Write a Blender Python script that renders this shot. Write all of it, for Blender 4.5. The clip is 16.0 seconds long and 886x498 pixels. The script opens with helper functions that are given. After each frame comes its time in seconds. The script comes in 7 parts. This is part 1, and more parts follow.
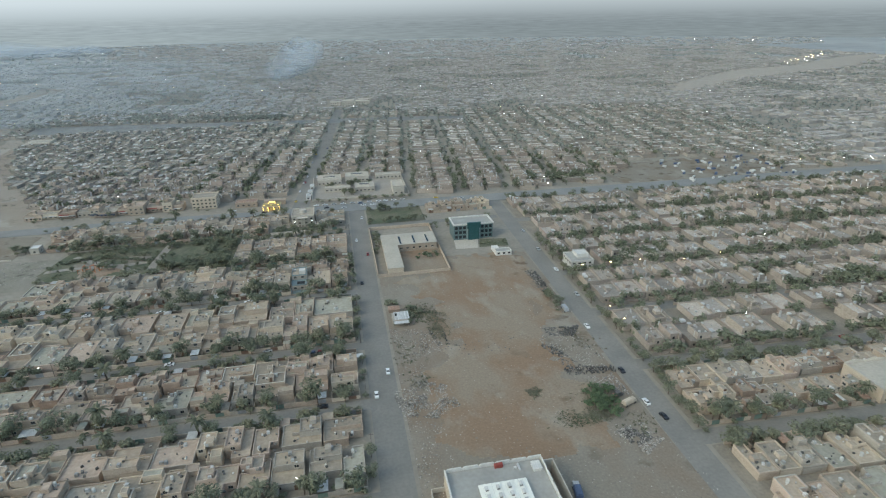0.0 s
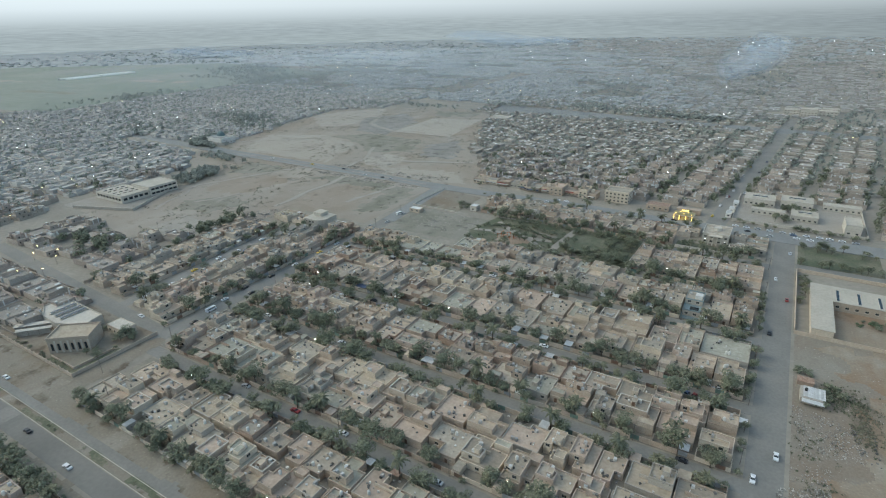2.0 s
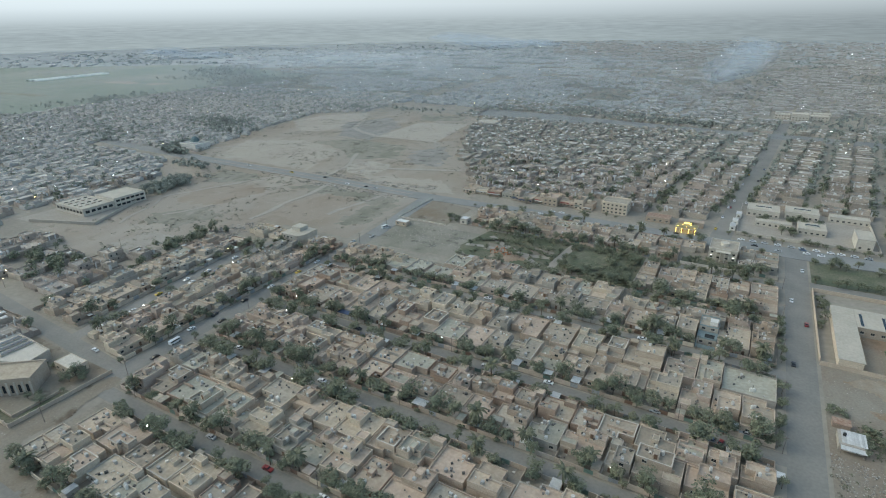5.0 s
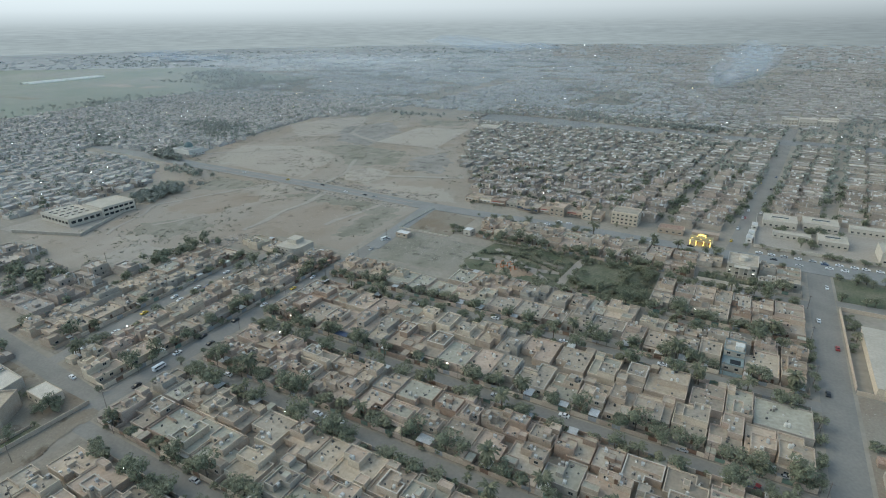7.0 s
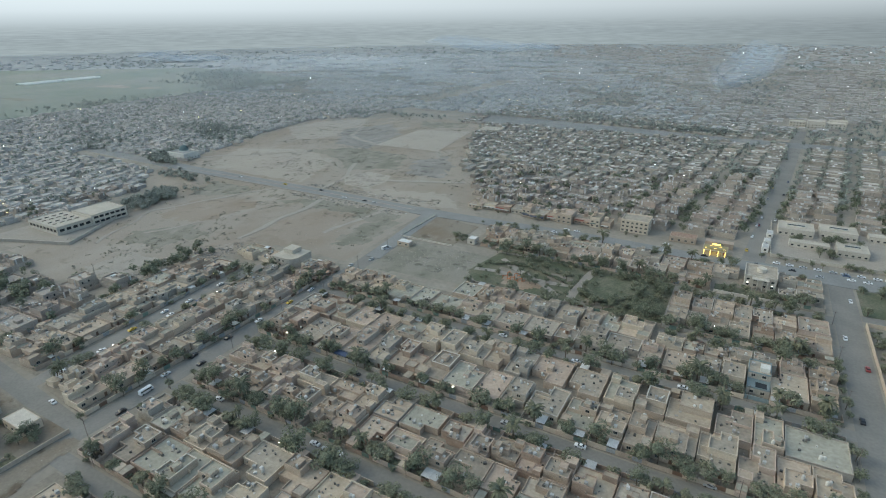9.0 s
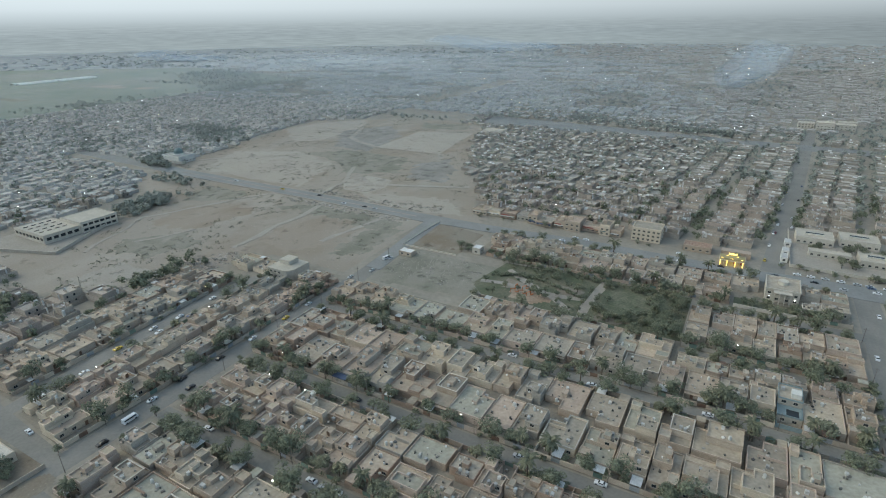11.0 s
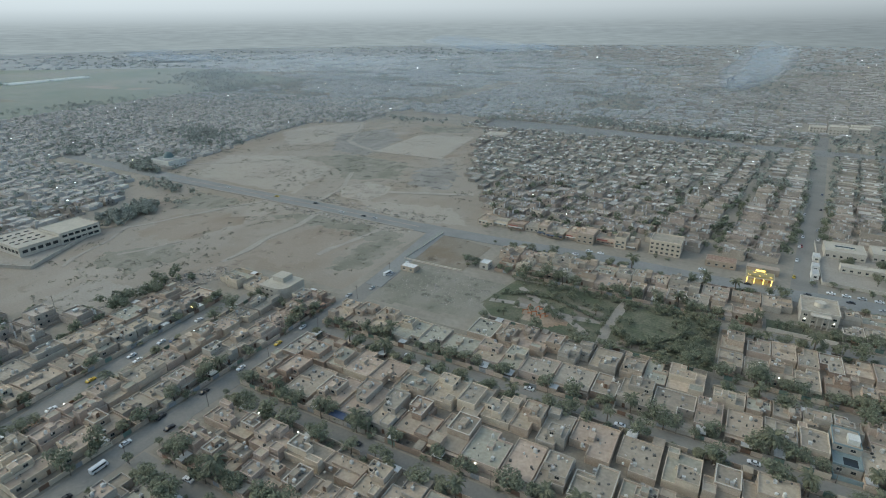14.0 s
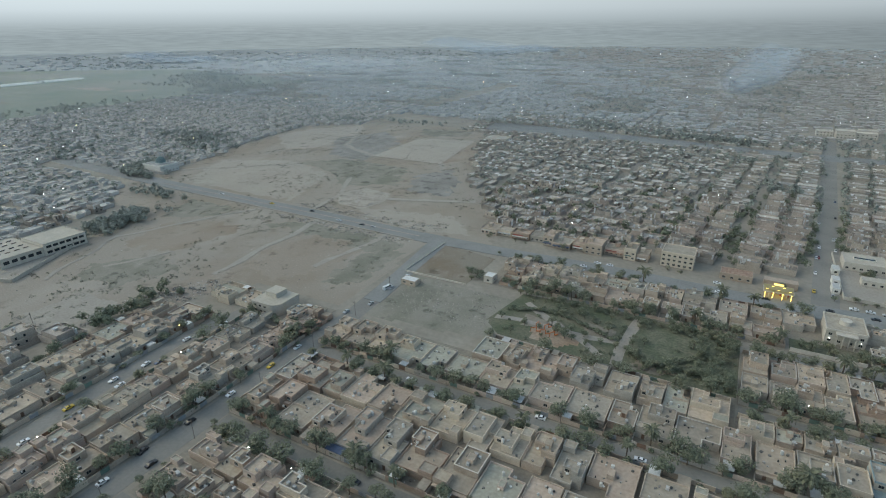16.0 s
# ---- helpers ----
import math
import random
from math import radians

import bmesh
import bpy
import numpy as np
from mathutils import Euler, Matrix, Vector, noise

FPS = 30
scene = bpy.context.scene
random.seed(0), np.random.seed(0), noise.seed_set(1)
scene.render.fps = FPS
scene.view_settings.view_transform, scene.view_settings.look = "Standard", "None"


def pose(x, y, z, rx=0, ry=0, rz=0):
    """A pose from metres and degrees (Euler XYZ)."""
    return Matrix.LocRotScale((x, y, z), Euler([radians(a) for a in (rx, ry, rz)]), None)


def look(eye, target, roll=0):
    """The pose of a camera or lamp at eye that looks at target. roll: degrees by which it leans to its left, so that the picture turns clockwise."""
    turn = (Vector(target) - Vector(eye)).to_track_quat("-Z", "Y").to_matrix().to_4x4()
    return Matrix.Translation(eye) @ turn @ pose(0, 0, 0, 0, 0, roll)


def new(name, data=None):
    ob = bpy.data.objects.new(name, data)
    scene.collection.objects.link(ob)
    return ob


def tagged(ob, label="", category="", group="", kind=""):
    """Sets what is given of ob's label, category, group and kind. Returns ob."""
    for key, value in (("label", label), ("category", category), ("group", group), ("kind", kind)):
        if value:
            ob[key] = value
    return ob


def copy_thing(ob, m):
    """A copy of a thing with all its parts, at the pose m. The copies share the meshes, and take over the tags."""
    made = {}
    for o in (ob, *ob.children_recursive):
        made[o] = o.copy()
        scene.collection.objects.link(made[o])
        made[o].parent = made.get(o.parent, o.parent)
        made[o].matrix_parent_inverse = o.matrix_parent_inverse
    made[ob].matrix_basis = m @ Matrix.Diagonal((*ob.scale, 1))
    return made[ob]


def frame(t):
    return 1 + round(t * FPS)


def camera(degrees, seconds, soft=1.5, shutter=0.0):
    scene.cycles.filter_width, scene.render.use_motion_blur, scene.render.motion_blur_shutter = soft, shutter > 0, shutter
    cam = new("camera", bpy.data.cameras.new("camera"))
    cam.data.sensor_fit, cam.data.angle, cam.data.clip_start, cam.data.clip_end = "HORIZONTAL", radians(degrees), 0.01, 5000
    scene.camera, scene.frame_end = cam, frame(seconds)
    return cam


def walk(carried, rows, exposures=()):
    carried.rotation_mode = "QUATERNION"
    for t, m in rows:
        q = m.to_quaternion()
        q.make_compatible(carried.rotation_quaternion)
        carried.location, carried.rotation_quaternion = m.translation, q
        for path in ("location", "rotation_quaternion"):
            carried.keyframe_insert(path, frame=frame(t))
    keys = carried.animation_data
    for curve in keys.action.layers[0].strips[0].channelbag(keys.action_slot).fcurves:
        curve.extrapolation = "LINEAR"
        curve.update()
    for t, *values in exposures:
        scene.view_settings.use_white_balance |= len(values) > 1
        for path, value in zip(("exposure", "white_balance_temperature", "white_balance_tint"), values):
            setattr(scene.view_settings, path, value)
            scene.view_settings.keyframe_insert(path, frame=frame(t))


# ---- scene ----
cam = camera(77.8, 16.0, soft=1.1, shutter=0.3)
PATH = [
    (0, (-3.706, -6.447, 151.885), (-3.366, -4.64, 151.1), -0.9),
    (0.5, (-6.505, -3.024, 152.088), (-6.22, -1.207, 151.302), -0.9),
    (1, (-9.23, 0.252, 152.368), (-8.994, 2.077, 151.583), -0.9),
    (1.3, (-10.661, 2.574, 152.471), (-10.605, 4.416, 151.695), -1.1),
    (1.5, (-11.273, 4.447, 152.501), (-11.67, 6.247, 151.726), -1.0),
    (1.7, (-11.35, 6.739, 152.409), (-12.236, 8.355, 151.631), -1.1),
    (2, (-11.631, 10.319, 152.21), (-12.6, 11.885, 151.43), -1.2),
    (2.5, (-14.062, 14.658, 152.024), (-15.027, 16.226, 151.244), -1.2),
    (3, (-17.291, 18.381, 151.921), (-18.235, 19.962, 151.139), -1.1),
    (3.5, (-20.851, 22.317, 151.705), (-21.78, 23.907, 150.924), -1.1),
    (4, (-24.295, 26.389, 151.425), (-25.219, 27.982, 150.646), -1.0),
    (6.5, (-41.224, 47.706, 150.489), (-42.139, 49.31, 149.721), -0.7),
    (7, (-44.426, 51.558, 150.395), (-45.341, 53.163, 149.629), -0.7),
    (7.5, (-47.243, 54.746, 150.382), (-48.157, 56.352, 149.618), -0.6),
    (8, (-50.025, 58.283, 150.434), (-50.939, 59.89, 149.669), -0.6),
    (8.5, (-52.604, 62.047, 150.416), (-53.518, 63.653, 149.651), -0.7),
    (9, (-55.521, 65.399, 150.539), (-56.434, 67.006, 149.773), -0.7),
    (11.5, (-70.54, 83.773, 150.69), (-71.448, 85.38, 149.922), -0.7),
    (12, (-73.824, 87.138, 150.504), (-74.729, 88.748, 149.737), -0.6),
    (12.5, (-76.95, 90.818, 150.274), (-77.853, 92.429, 149.507), -0.5),
    (13, (-79.502, 94.668, 149.775), (-80.406, 96.278, 149.007), -0.6),
    (13.5, (-82.641, 98.606, 149.283), (-83.544, 100.217, 148.515), -0.6),
    (14, (-85.694, 101.912, 149.033), (-86.595, 103.525, 148.268), -0.5),
    (14.5, (-88.559, 105.549, 148.829), (-89.458, 107.164, 148.065), -0.4),
    (15, (-91.293, 109.193, 148.782), (-92.191, 110.809, 148.019), -0.4),
    (15.5, (-94.179, 112.824, 148.904), (-95.075, 114.442, 148.141), -0.4),
    (16, (-97.158, 116.443, 148.99), (-98.052, 118.062, 148.229), -0.4),
]
walk(cam, [(t, look(eye, aim, roll)) for t, eye, aim, roll in PATH],
     exposures=[(0, 0.55, 6650, -6), (2, 0.58, 6650, -6), (4, 0.57, 6650, -6), (9, 0.50, 6650, -6), (12, 0.42, 6650, -6), (16, 0.33, 6650, -6)])

# ---- world, sun and the sky beyond the plain ----
SUN_EL, SUN_AZ = radians(38), radians(250)
world = bpy.data.worlds.new("world")
scene.world = world
world.use_nodes = True
wn = world.node_tree
sky = wn.nodes.new("ShaderNodeTexSky")
sky.sky_type = "NISHITA"
sky.sun_disc = False
sky.sun_elevation, sky.sun_rotation = SUN_EL, SUN_AZ
sky.air_density, sky.dust_density, sky.ozone_density = 1.0, 2.0, 1.0
wn.nodes["Background"].inputs["Strength"].default_value = 0.15
wn.links.new(sky.outputs[0], wn.nodes["Background"].inputs["Color"])
sun_data = bpy.data.lights.new("sun", "SUN")
sun_data.energy, sun_data.angle, sun_data.color = 0.3, radians(100), (1.0, 0.97, 0.93)
sun = new("sun", sun_data)
sun.matrix_world = look((-260, 60, 600), (-100, 200, 0))

R = random.Random(11)


# ---- materials ----
def surface(name, col, col2, scale=0.35, rough=0.9, bump=0.2, fine=6.0, stain=0.25, vary=0.12, islands=False, metal=0.0):
    """A dusty surface: two base colours mixed by broad patches, fine grain, and a difference from piece to piece."""
    m = bpy.data.materials.new(name)
    m.use_nodes = True
    n, l = m.node_tree.nodes, m.node_tree.links
    b = n["Principled BSDF"]
    b.inputs["Roughness"].default_value = rough
    b.inputs["Metallic"].default_value = metal
    co = n.new("ShaderNodeTexCoord")
    big = n.new("ShaderNodeTexNoise")
    big.inputs["Scale"].default_value, big.inputs["Detail"].default_value = scale, 5
    l.new(co.outputs["Object"], big.inputs["Vector"])
    ramp = n.new("ShaderNodeMapRange")
    ramp.inputs["From Min"].default_value, ramp.inputs["From Max"].default_value = 0.35, 0.65
    l.new(big.outputs["Fac"], ramp.inputs["Value"])
    mix = n.new("ShaderNodeMix")
    mix.data_type = "RGBA"
    mix.inputs["A"].default_value, mix.inputs["B"].default_value = (*col, 1), (*col2, 1)
    l.new(ramp.outputs["Result"], mix.inputs["Factor"])
    grain = n.new("ShaderNodeTexNoise")
    grain.inputs["Scale"].default_value, grain.inputs["Detail"].default_value = fine, 3
    l.new(co.outputs["Object"], grain.inputs["Vector"])
    hsv = n.new("ShaderNodeHueSaturation")
    l.new(mix.outputs["Result"], hsv.inputs["Color"])
    which = n.new("ShaderNodeNewGeometry") if islands else n.new("ShaderNodeObjectInfo")
    rnd = which.outputs["Random Per Island"] if islands else which.outputs["Random"]
    v1 = n.new("ShaderNodeMapRange")
    v1.inputs["To Min"].default_value, v1.inputs["To Max"].default_value = 1 - vary, 1 + vary
    l.new(rnd, v1.inputs["Value"])
    v2 = n.new("ShaderNodeMapRange")
    v2.inputs["From Min"].default_value, v2.inputs["From Max"].default_value = 0.3, 0.7
    v2.inputs["To Min"].default_value, v2.inputs["To Max"].default_value = 1 - stain, 1 + stain * 0.6
    l.new(grain.outputs["Fac"], v2.inputs["Value"])
    mul = n.new("ShaderNodeMath")
    mul.operation = "MULTIPLY"
    l.new(v1.outputs["Result"], mul.inputs[0])
    l.new(v2.outputs["Result"], mul.inputs[1])
    l.new(mul.outputs[0], hsv.inputs["Value"])
    l.new(hsv.outputs["Color"], b.inputs["Base Color"])
    if bump:
        bp = n.new("ShaderNodeBump")
        bp.inputs["Strength"].default_value, bp.inputs["Distance"].default_value = bump, 0.05
        l.new(grain.outputs["Fac"], bp.inputs["Height"])
        l.new(bp.outputs["Normal"], b.inputs["Normal"])
    return m


def earth(name, base, brown, pale, much=0.5, grow=1.0, clustered=False):
    """Trampled open ground: grey dust with broad brown smears, pale scraped patches, stones and fine grain."""
    m = bpy.data.materials.new(name)
    m.use_nodes = True
    n, l = m.node_tree.nodes, m.node_tree.links
    b = n["Principled BSDF"]
    b.inputs["Roughness"].default_value = 0.97
    co = n.new("ShaderNodeTexCoord")

    def patches(scale, lo, hi, detail, seed, stretch=1.0):
        mp = n.new("ShaderNodeMapping")
        mp.inputs["Location"].default_value, mp.inputs["Scale"].default_value = (seed * 37.0, seed * 11.0, 0), (1.0, stretch, 1.0)
        l.new(co.outputs["Object"], mp.inputs["Vector"])
        t = n.new("ShaderNodeTexNoise")
        t.inputs["Scale"].default_value, t.inputs["Detail"].default_value, t.inputs["Roughness"].default_value = scale, detail, 0.54
        l.new(mp.outputs["Vector"], t.inputs["Vector"])
        r = n.new("ShaderNodeMapRange")
        r.inputs["From Min"].default_value, r.inputs["From Max"].default_value = lo, hi
        l.new(t.outputs["Fac"], r.inputs["Value"])
        return r.outputs["Result"], t

    def over(col, other, fac):
        x = n.new("ShaderNodeMix")
        x.data_type = "RGBA"
        l.new(fac, x.inputs["Factor"])
        if isinstance(col, tuple):
            x.inputs["A"].default_value = (*col, 1)
        else:
            l.new(col, x.inputs["A"])
        x.inputs["B"].default_value = (*other, 1)
        return x.outputs["Result"]
    f1, _ = patches(0.035 / grow, 0.60 - 0.28 * much, 0.76 - 0.28 * much, 7, 1, 0.7)
    f2, _ = patches(0.06 / grow, 0.54, 0.70, 7, 2, 0.6)
    f3, _ = patches(0.09, 0.57, 0.66, 6, 3)
    if clustered:
        f5, _ = patches(0.011, 0.43, 0.58, 4, 5)
        both = n.new("ShaderNodeMath")
        both.operation = "MULTIPLY"
        l.new(f3, both.inputs[0])
        l.new(f5, both.inputs[1])
        f3 = both.outputs[0]
    f4, g = patches(1.1, 0.68, 0.74, 4, 4)
    col = over(base, brown, f1)
    col = over(col, pale, f2)
    col = over(col, tuple(v * 0.62 for v in brown), f3)
    col = over(col, (0.42, 0.40, 0.37), f4)
    hsv = n.new("ShaderNodeHueSaturation")
    l.new(col, hsv.inputs["Color"])
    v = n.new("ShaderNodeMapRange")
    v.inputs["From Min"].default_value, v.inputs["From Max"].default_value = 0.3, 0.7
    v.inputs["To Min"].default_value, v.inputs["To Max"].default_value = 0.86, 1.08
    l.new(g.outputs["Fac"], v.inputs["Value"])
    l.new(v.outputs["Result"], hsv.inputs["Value"])
    l.new(hsv.outputs["Color"], b.inputs["Base Color"])
    bp = n.new("ShaderNodeBump")
    bp.inputs["Strength"].default_value, bp.inputs["Distance"].default_value = 0.4, 0.12
    l.new(g.outputs["Fac"], bp.inputs["Height"])
    l.new(bp.outputs["Normal"], b.inputs["Normal"])
    return m


def brick(name, col, col2):
    """Brickwork: courses of small bricks with pale joints, over patchy dust."""
    m = surface(name, col, col2, 0.5, 0.9, 0.15, 4.0, 0.2, 0.14)
    n, l = m.node_tree.nodes, m.node_tree.links
    b, hsv = n["Principled BSDF"], n["Hue/Saturation/Value"]
    co = next(x for x in n if x.type == "TEX_COORD")
    sep = n.new("ShaderNodeSeparateXYZ")
    l.new(co.outputs["Object"], sep.inputs[0])
    add = n.new("ShaderNodeMath")
    l.new(sep.outputs["X"], add.inputs[0])
    l.new(sep.outputs["Y"], add.inputs[1])
    com = n.new("ShaderNodeCombineXYZ")
    l.new(add.outputs[0], com.inputs["X"])
    l.new(sep.outputs["Z"], com.inputs["Y"])
    bt = n.new("ShaderNodeTexBrick")
    bt.inputs["Scale"].default_value = 2.0
    bt.inputs["Color1"].default_value, bt.inputs["Color2"].default_value, bt.inputs["Mortar"].default_value = (1, 1, 1, 1), (0.86, 0.84, 0.82, 1), (0.93, 0.93, 0.93, 1)
    l.new(com.outputs[0], bt.inputs["Vector"])
    mx = n.new("ShaderNodeMix")
    mx.data_type, mx.blend_type = "RGBA", "MULTIPLY"
    mx.inputs["Factor"].default_value = 1.0
    l.new(hsv.outputs["Color"], mx.inputs["A"])
    l.new(bt.outputs["Color"], mx.inputs["B"])
    l.new(mx.outputs["Result"], b.inputs["Base Color"])
    return m


def leafy(name, col, col2):
    """Dusty leaves: a matt surface that lets part of the light through."""
    m = surface(name, col, col2, 0.8, 0.85, 0, 3.0, 0.3, 0.35, True)
    n, l = m.node_tree.nodes, m.node_tree.links
    tr = n.new("ShaderNodeBsdfTranslucent")
    l.new(n["Hue/Saturation/Value"].outputs["Color"], tr.inputs["Color"])
    mx = n.new("ShaderNodeMixShader")
    mx.inputs[0].default_value = 0.12
    l.new(n["Principled BSDF"].outputs[0], mx.inputs[1])
    l.new(tr.outputs[0], mx.inputs[2])
    l.new(mx.outputs[0], n["Material Output"].inputs["Surface"])
    return m


def glow(name, col, power):
    m = bpy.data.materials.new(name)
    m.use_nodes = True
    b = m.node_tree.nodes["Principled BSDF"]
    b.inputs["Base Color"].default_value = (*col, 1)
    b.inputs["Emission Color"].default_value = (*col, 1)
    b.inputs["Emission Strength"].default_value = power
    return m


WALLS = {
    "beige brick": brick("beige_brick", (0.487, 0.400, 0.320), (0.548, 0.460, 0.372)),
    "tan brick": brick("tan_brick", (0.446, 0.355, 0.280), (0.507, 0.415, 0.332)),
    "pinkish plaster": surface("pink_plaster", (0.492, 0.391, 0.322), (0.543, 0.445, 0.372)),
    "grey cement": surface("grey_cement", (0.384, 0.348, 0.301), (0.456, 0.411, 0.353)),
    "cream plaster": surface("cream_plaster", (0.553, 0.466, 0.365), (0.615, 0.527, 0.420)),
    "brown brick": brick("brown_brick", (0.354, 0.261, 0.202), (0.410, 0.313, 0.248)),
}
WALL_PICK = ["beige brick"] * 5 + ["tan brick"] * 4 + ["pinkish plaster"] * 2 + ["grey cement"] * 3 + ["cream plaster"] * 3 + ["brown brick"]
ROOFS = [
    surface("roof_dusty_concrete", (0.389, 0.323, 0.244), (0.461, 0.388, 0.298), 0.28, 0.95, 0.1, 0.9, 0.16, 0.14),
    surface("roof_grey_concrete", (0.343, 0.300, 0.243), (0.410, 0.360, 0.292), 0.28, 0.95, 0.1, 0.9, 0.17, 0.14),
    surface("roof_sandy_tiles", (0.420, 0.338, 0.258), (0.477, 0.393, 0.304), 0.3, 0.95, 0.1, 0.8, 0.15, 0.14),
    surface("roof_greenish_screed", (0.333, 0.316, 0.256), (0.395, 0.374, 0.306), 0.22, 0.95, 0.1, 0.7, 0.17, 0.14),
    surface("roof_pinkish_screed", (0.415, 0.323, 0.253), (0.466, 0.373, 0.296), 0.25, 0.95, 0.1, 0.8, 0.16, 0.14),
    surface("roof_brownish_grey", (0.307, 0.261, 0.205), (0.369, 0.316, 0.253), 0.25, 0.95, 0.1, 0.8, 0.18, 0.14),
]
ROOF_TOWN = surface("town_roof", (0.343, 0.300, 0.255), (0.398, 0.351, 0.301), 0.25, 0.95, 0, 1.6, 0.24, 0.4, True)
WALL_TOWN = surface("town_wall", (0.351, 0.300, 0.257), (0.408, 0.354, 0.306), 0.2, 0.95, 0, 1.5, 0.2, 0.28, True)
ROOF_GREY = surface("town_roof_grey", (0.316, 0.284, 0.248), (0.375, 0.337, 0.297), 0.2, 0.95, 0, 1.6, 0.24, 0.25, True)
WALL_CREAM = surface("town_wall_cream", (0.375, 0.321, 0.268), (0.430, 0.373, 0.315), 0.2, 0.95, 0, 1.5, 0.2, 0.15, True)
WALL_ROSE = surface("town_wall_rose", (0.360, 0.297, 0.255), (0.419, 0.350, 0.302), 0.2, 0.95, 0, 1.5, 0.2, 0.15, True)
# town colours paled and greyed with distance: haze put into the base colour
ROOF_FAR = surface("hazed_far_roof", (0.435, 0.412, 0.380), (0.495, 0.470, 0.435), 0.05, 0.95, 0, 0.6, 0.12, 0.2, True)
WALL_FAR = surface("hazed_far_wall", (0.48, 0.447, 0.41), (0.54, 0.503, 0.465), 0.05, 0.95, 0, 0.6, 0.12, 0.22, True)
# neutral grey pair for west and plain, standing in for haze over houses
ROOF_HAZE = surface("hazed_grey_roof", (0.395, 0.398, 0.395), (0.435, 0.438, 0.435), 0.01, 0.95, 0, 0.3, 0.08, 0.10, True)
WALL_HAZE = surface("hazed_grey_wall", (0.41, 0.412, 0.405), (0.45, 0.452, 0.445), 0.01, 0.95, 0, 0.3, 0.08, 0.12, True)
# far ground, lightened and cooled: its haze is part of the colour
PLAIN = surface("hazed_far_plain", (0.305, 0.319, 0.318), (0.362, 0.375, 0.372), 0.0022, 0.97, 0, 0.012, 0.16, 0.0)
ROOF_EDGE = surface("hazed_outskirts_roof", (0.362, 0.35, 0.335), (0.412, 0.398, 0.382), 0.02, 0.95, 0, 0.3, 0.1, 0.24, True)
WALL_EDGE = surface("hazed_outskirts_wall", (0.36, 0.338, 0.315), (0.40, 0.376, 0.352), 0.02, 0.95, 0, 0.3, 0.1, 0.18, True)
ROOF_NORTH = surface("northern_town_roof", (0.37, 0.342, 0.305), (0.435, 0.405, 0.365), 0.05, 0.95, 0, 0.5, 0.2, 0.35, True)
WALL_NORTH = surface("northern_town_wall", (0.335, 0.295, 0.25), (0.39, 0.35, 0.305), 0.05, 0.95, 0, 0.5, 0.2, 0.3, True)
CREAMROOF = surface("cream_roof_screed", (0.43, 0.39, 0.325), (0.49, 0.445, 0.375), 0.1, 0.9, 0.05, 0.8, 0.1, 0.0)
COPING = surface("pale_coping", (0.50, 0.455, 0.39), (0.56, 0.515, 0.45), 0.4, 0.9, 0.1)
WHITE = surface("white_paint", (0.60, 0.58, 0.54), (0.68, 0.66, 0.62), 0.4, 0.7, 0.05)
PLASTIC = surface("white_plastic_film", (0.86, 0.84, 0.76), (0.90, 0.88, 0.80), 0.1, 0.5, 0, 0.5, 0.06, 0.0)
SHEET = surface("galvanised_sheet", (0.54, 0.53, 0.51), (0.64, 0.63, 0.61), 0.6, 0.65, 0.1, 3.0, 0.15, 0.2, False, 0.1)
RUST = surface("rusted_sheet", (0.30, 0.18, 0.12), (0.42, 0.30, 0.23), 0.8, 0.8, 0.2)
TANK = surface("tank_metal", (0.42, 0.41, 0.39), (0.54, 0.53, 0.51), 0.8, 0.5, 0.05, 3.0, 0.15, 0.25, False, 0.3)
GATE = [surface("gate_grey", (0.25, 0.26, 0.27), (0.32, 0.33, 0.34), 0.5, 0.6), surface("gate_brown", (0.17, 0.10, 0.07), (0.22, 0.14, 0.10), 0.5, 0.6), surface("gate_green", (0.13, 0.19, 0.16), (0.17, 0.24, 0.20), 0.5, 0.6)]
WOOD = surface("door_wood", (0.14, 0.08, 0.05), (0.20, 0.12, 0.08), 0.9, 0.6)
TEAL = surface("teal_cladding", (0.105, 0.165, 0.168), (0.13, 0.19, 0.193), 0.5, 0.5, 0.05)
TEALDARK = surface("teal_dark_cladding", (0.022, 0.085, 0.090), (0.032, 0.105, 0.11), 0.5, 0.45, 0.05)
BLUEWALL = surface("pale_blue_plaster", (0.215, 0.275, 0.285), (0.26, 0.315, 0.325), 0.5, 0.8)
REDPAINT = surface("red_paint", (0.27, 0.055, 0.045), (0.34, 0.09, 0.07), 0.7, 0.6)
ORANGE = surface("orange_paint", (0.55, 0.16, 0.05), (0.60, 0.20, 0.07), 0.7, 0.6)
BLUETARP = surface("blue_tarpaulin", (0.075, 0.10, 0.17), (0.10, 0.13, 0.215), 0.7, 0.6)
POLE = surface("weathered_pole", (0.16, 0.13, 0.11), (0.22, 0.19, 0.17), 1.0, 0.9)
BARK = surface("bark", (0.11, 0.085, 0.065), (0.16, 0.13, 0.10), 2.0, 0.95, 0.5)
LEAF = [leafy("leaf_dusty_green", (0.186, 0.194, 0.130), (0.230, 0.236, 0.162)),
        leafy("leaf_dark_green", (0.164, 0.179, 0.119), (0.204, 0.216, 0.149)),
        leafy("leaf_olive", (0.194, 0.192, 0.123), (0.238, 0.231, 0.152))]
# leaves of far trees, lightened and greyed to imitate haze
LEAF_FAR = leafy("hazed_far_leaf", (0.262, 0.278, 0.240), (0.305, 0.318, 0.278))
LEAF_DRY = leafy("dry_weed", (0.262, 0.242, 0.185), (0.30, 0.278, 0.218))
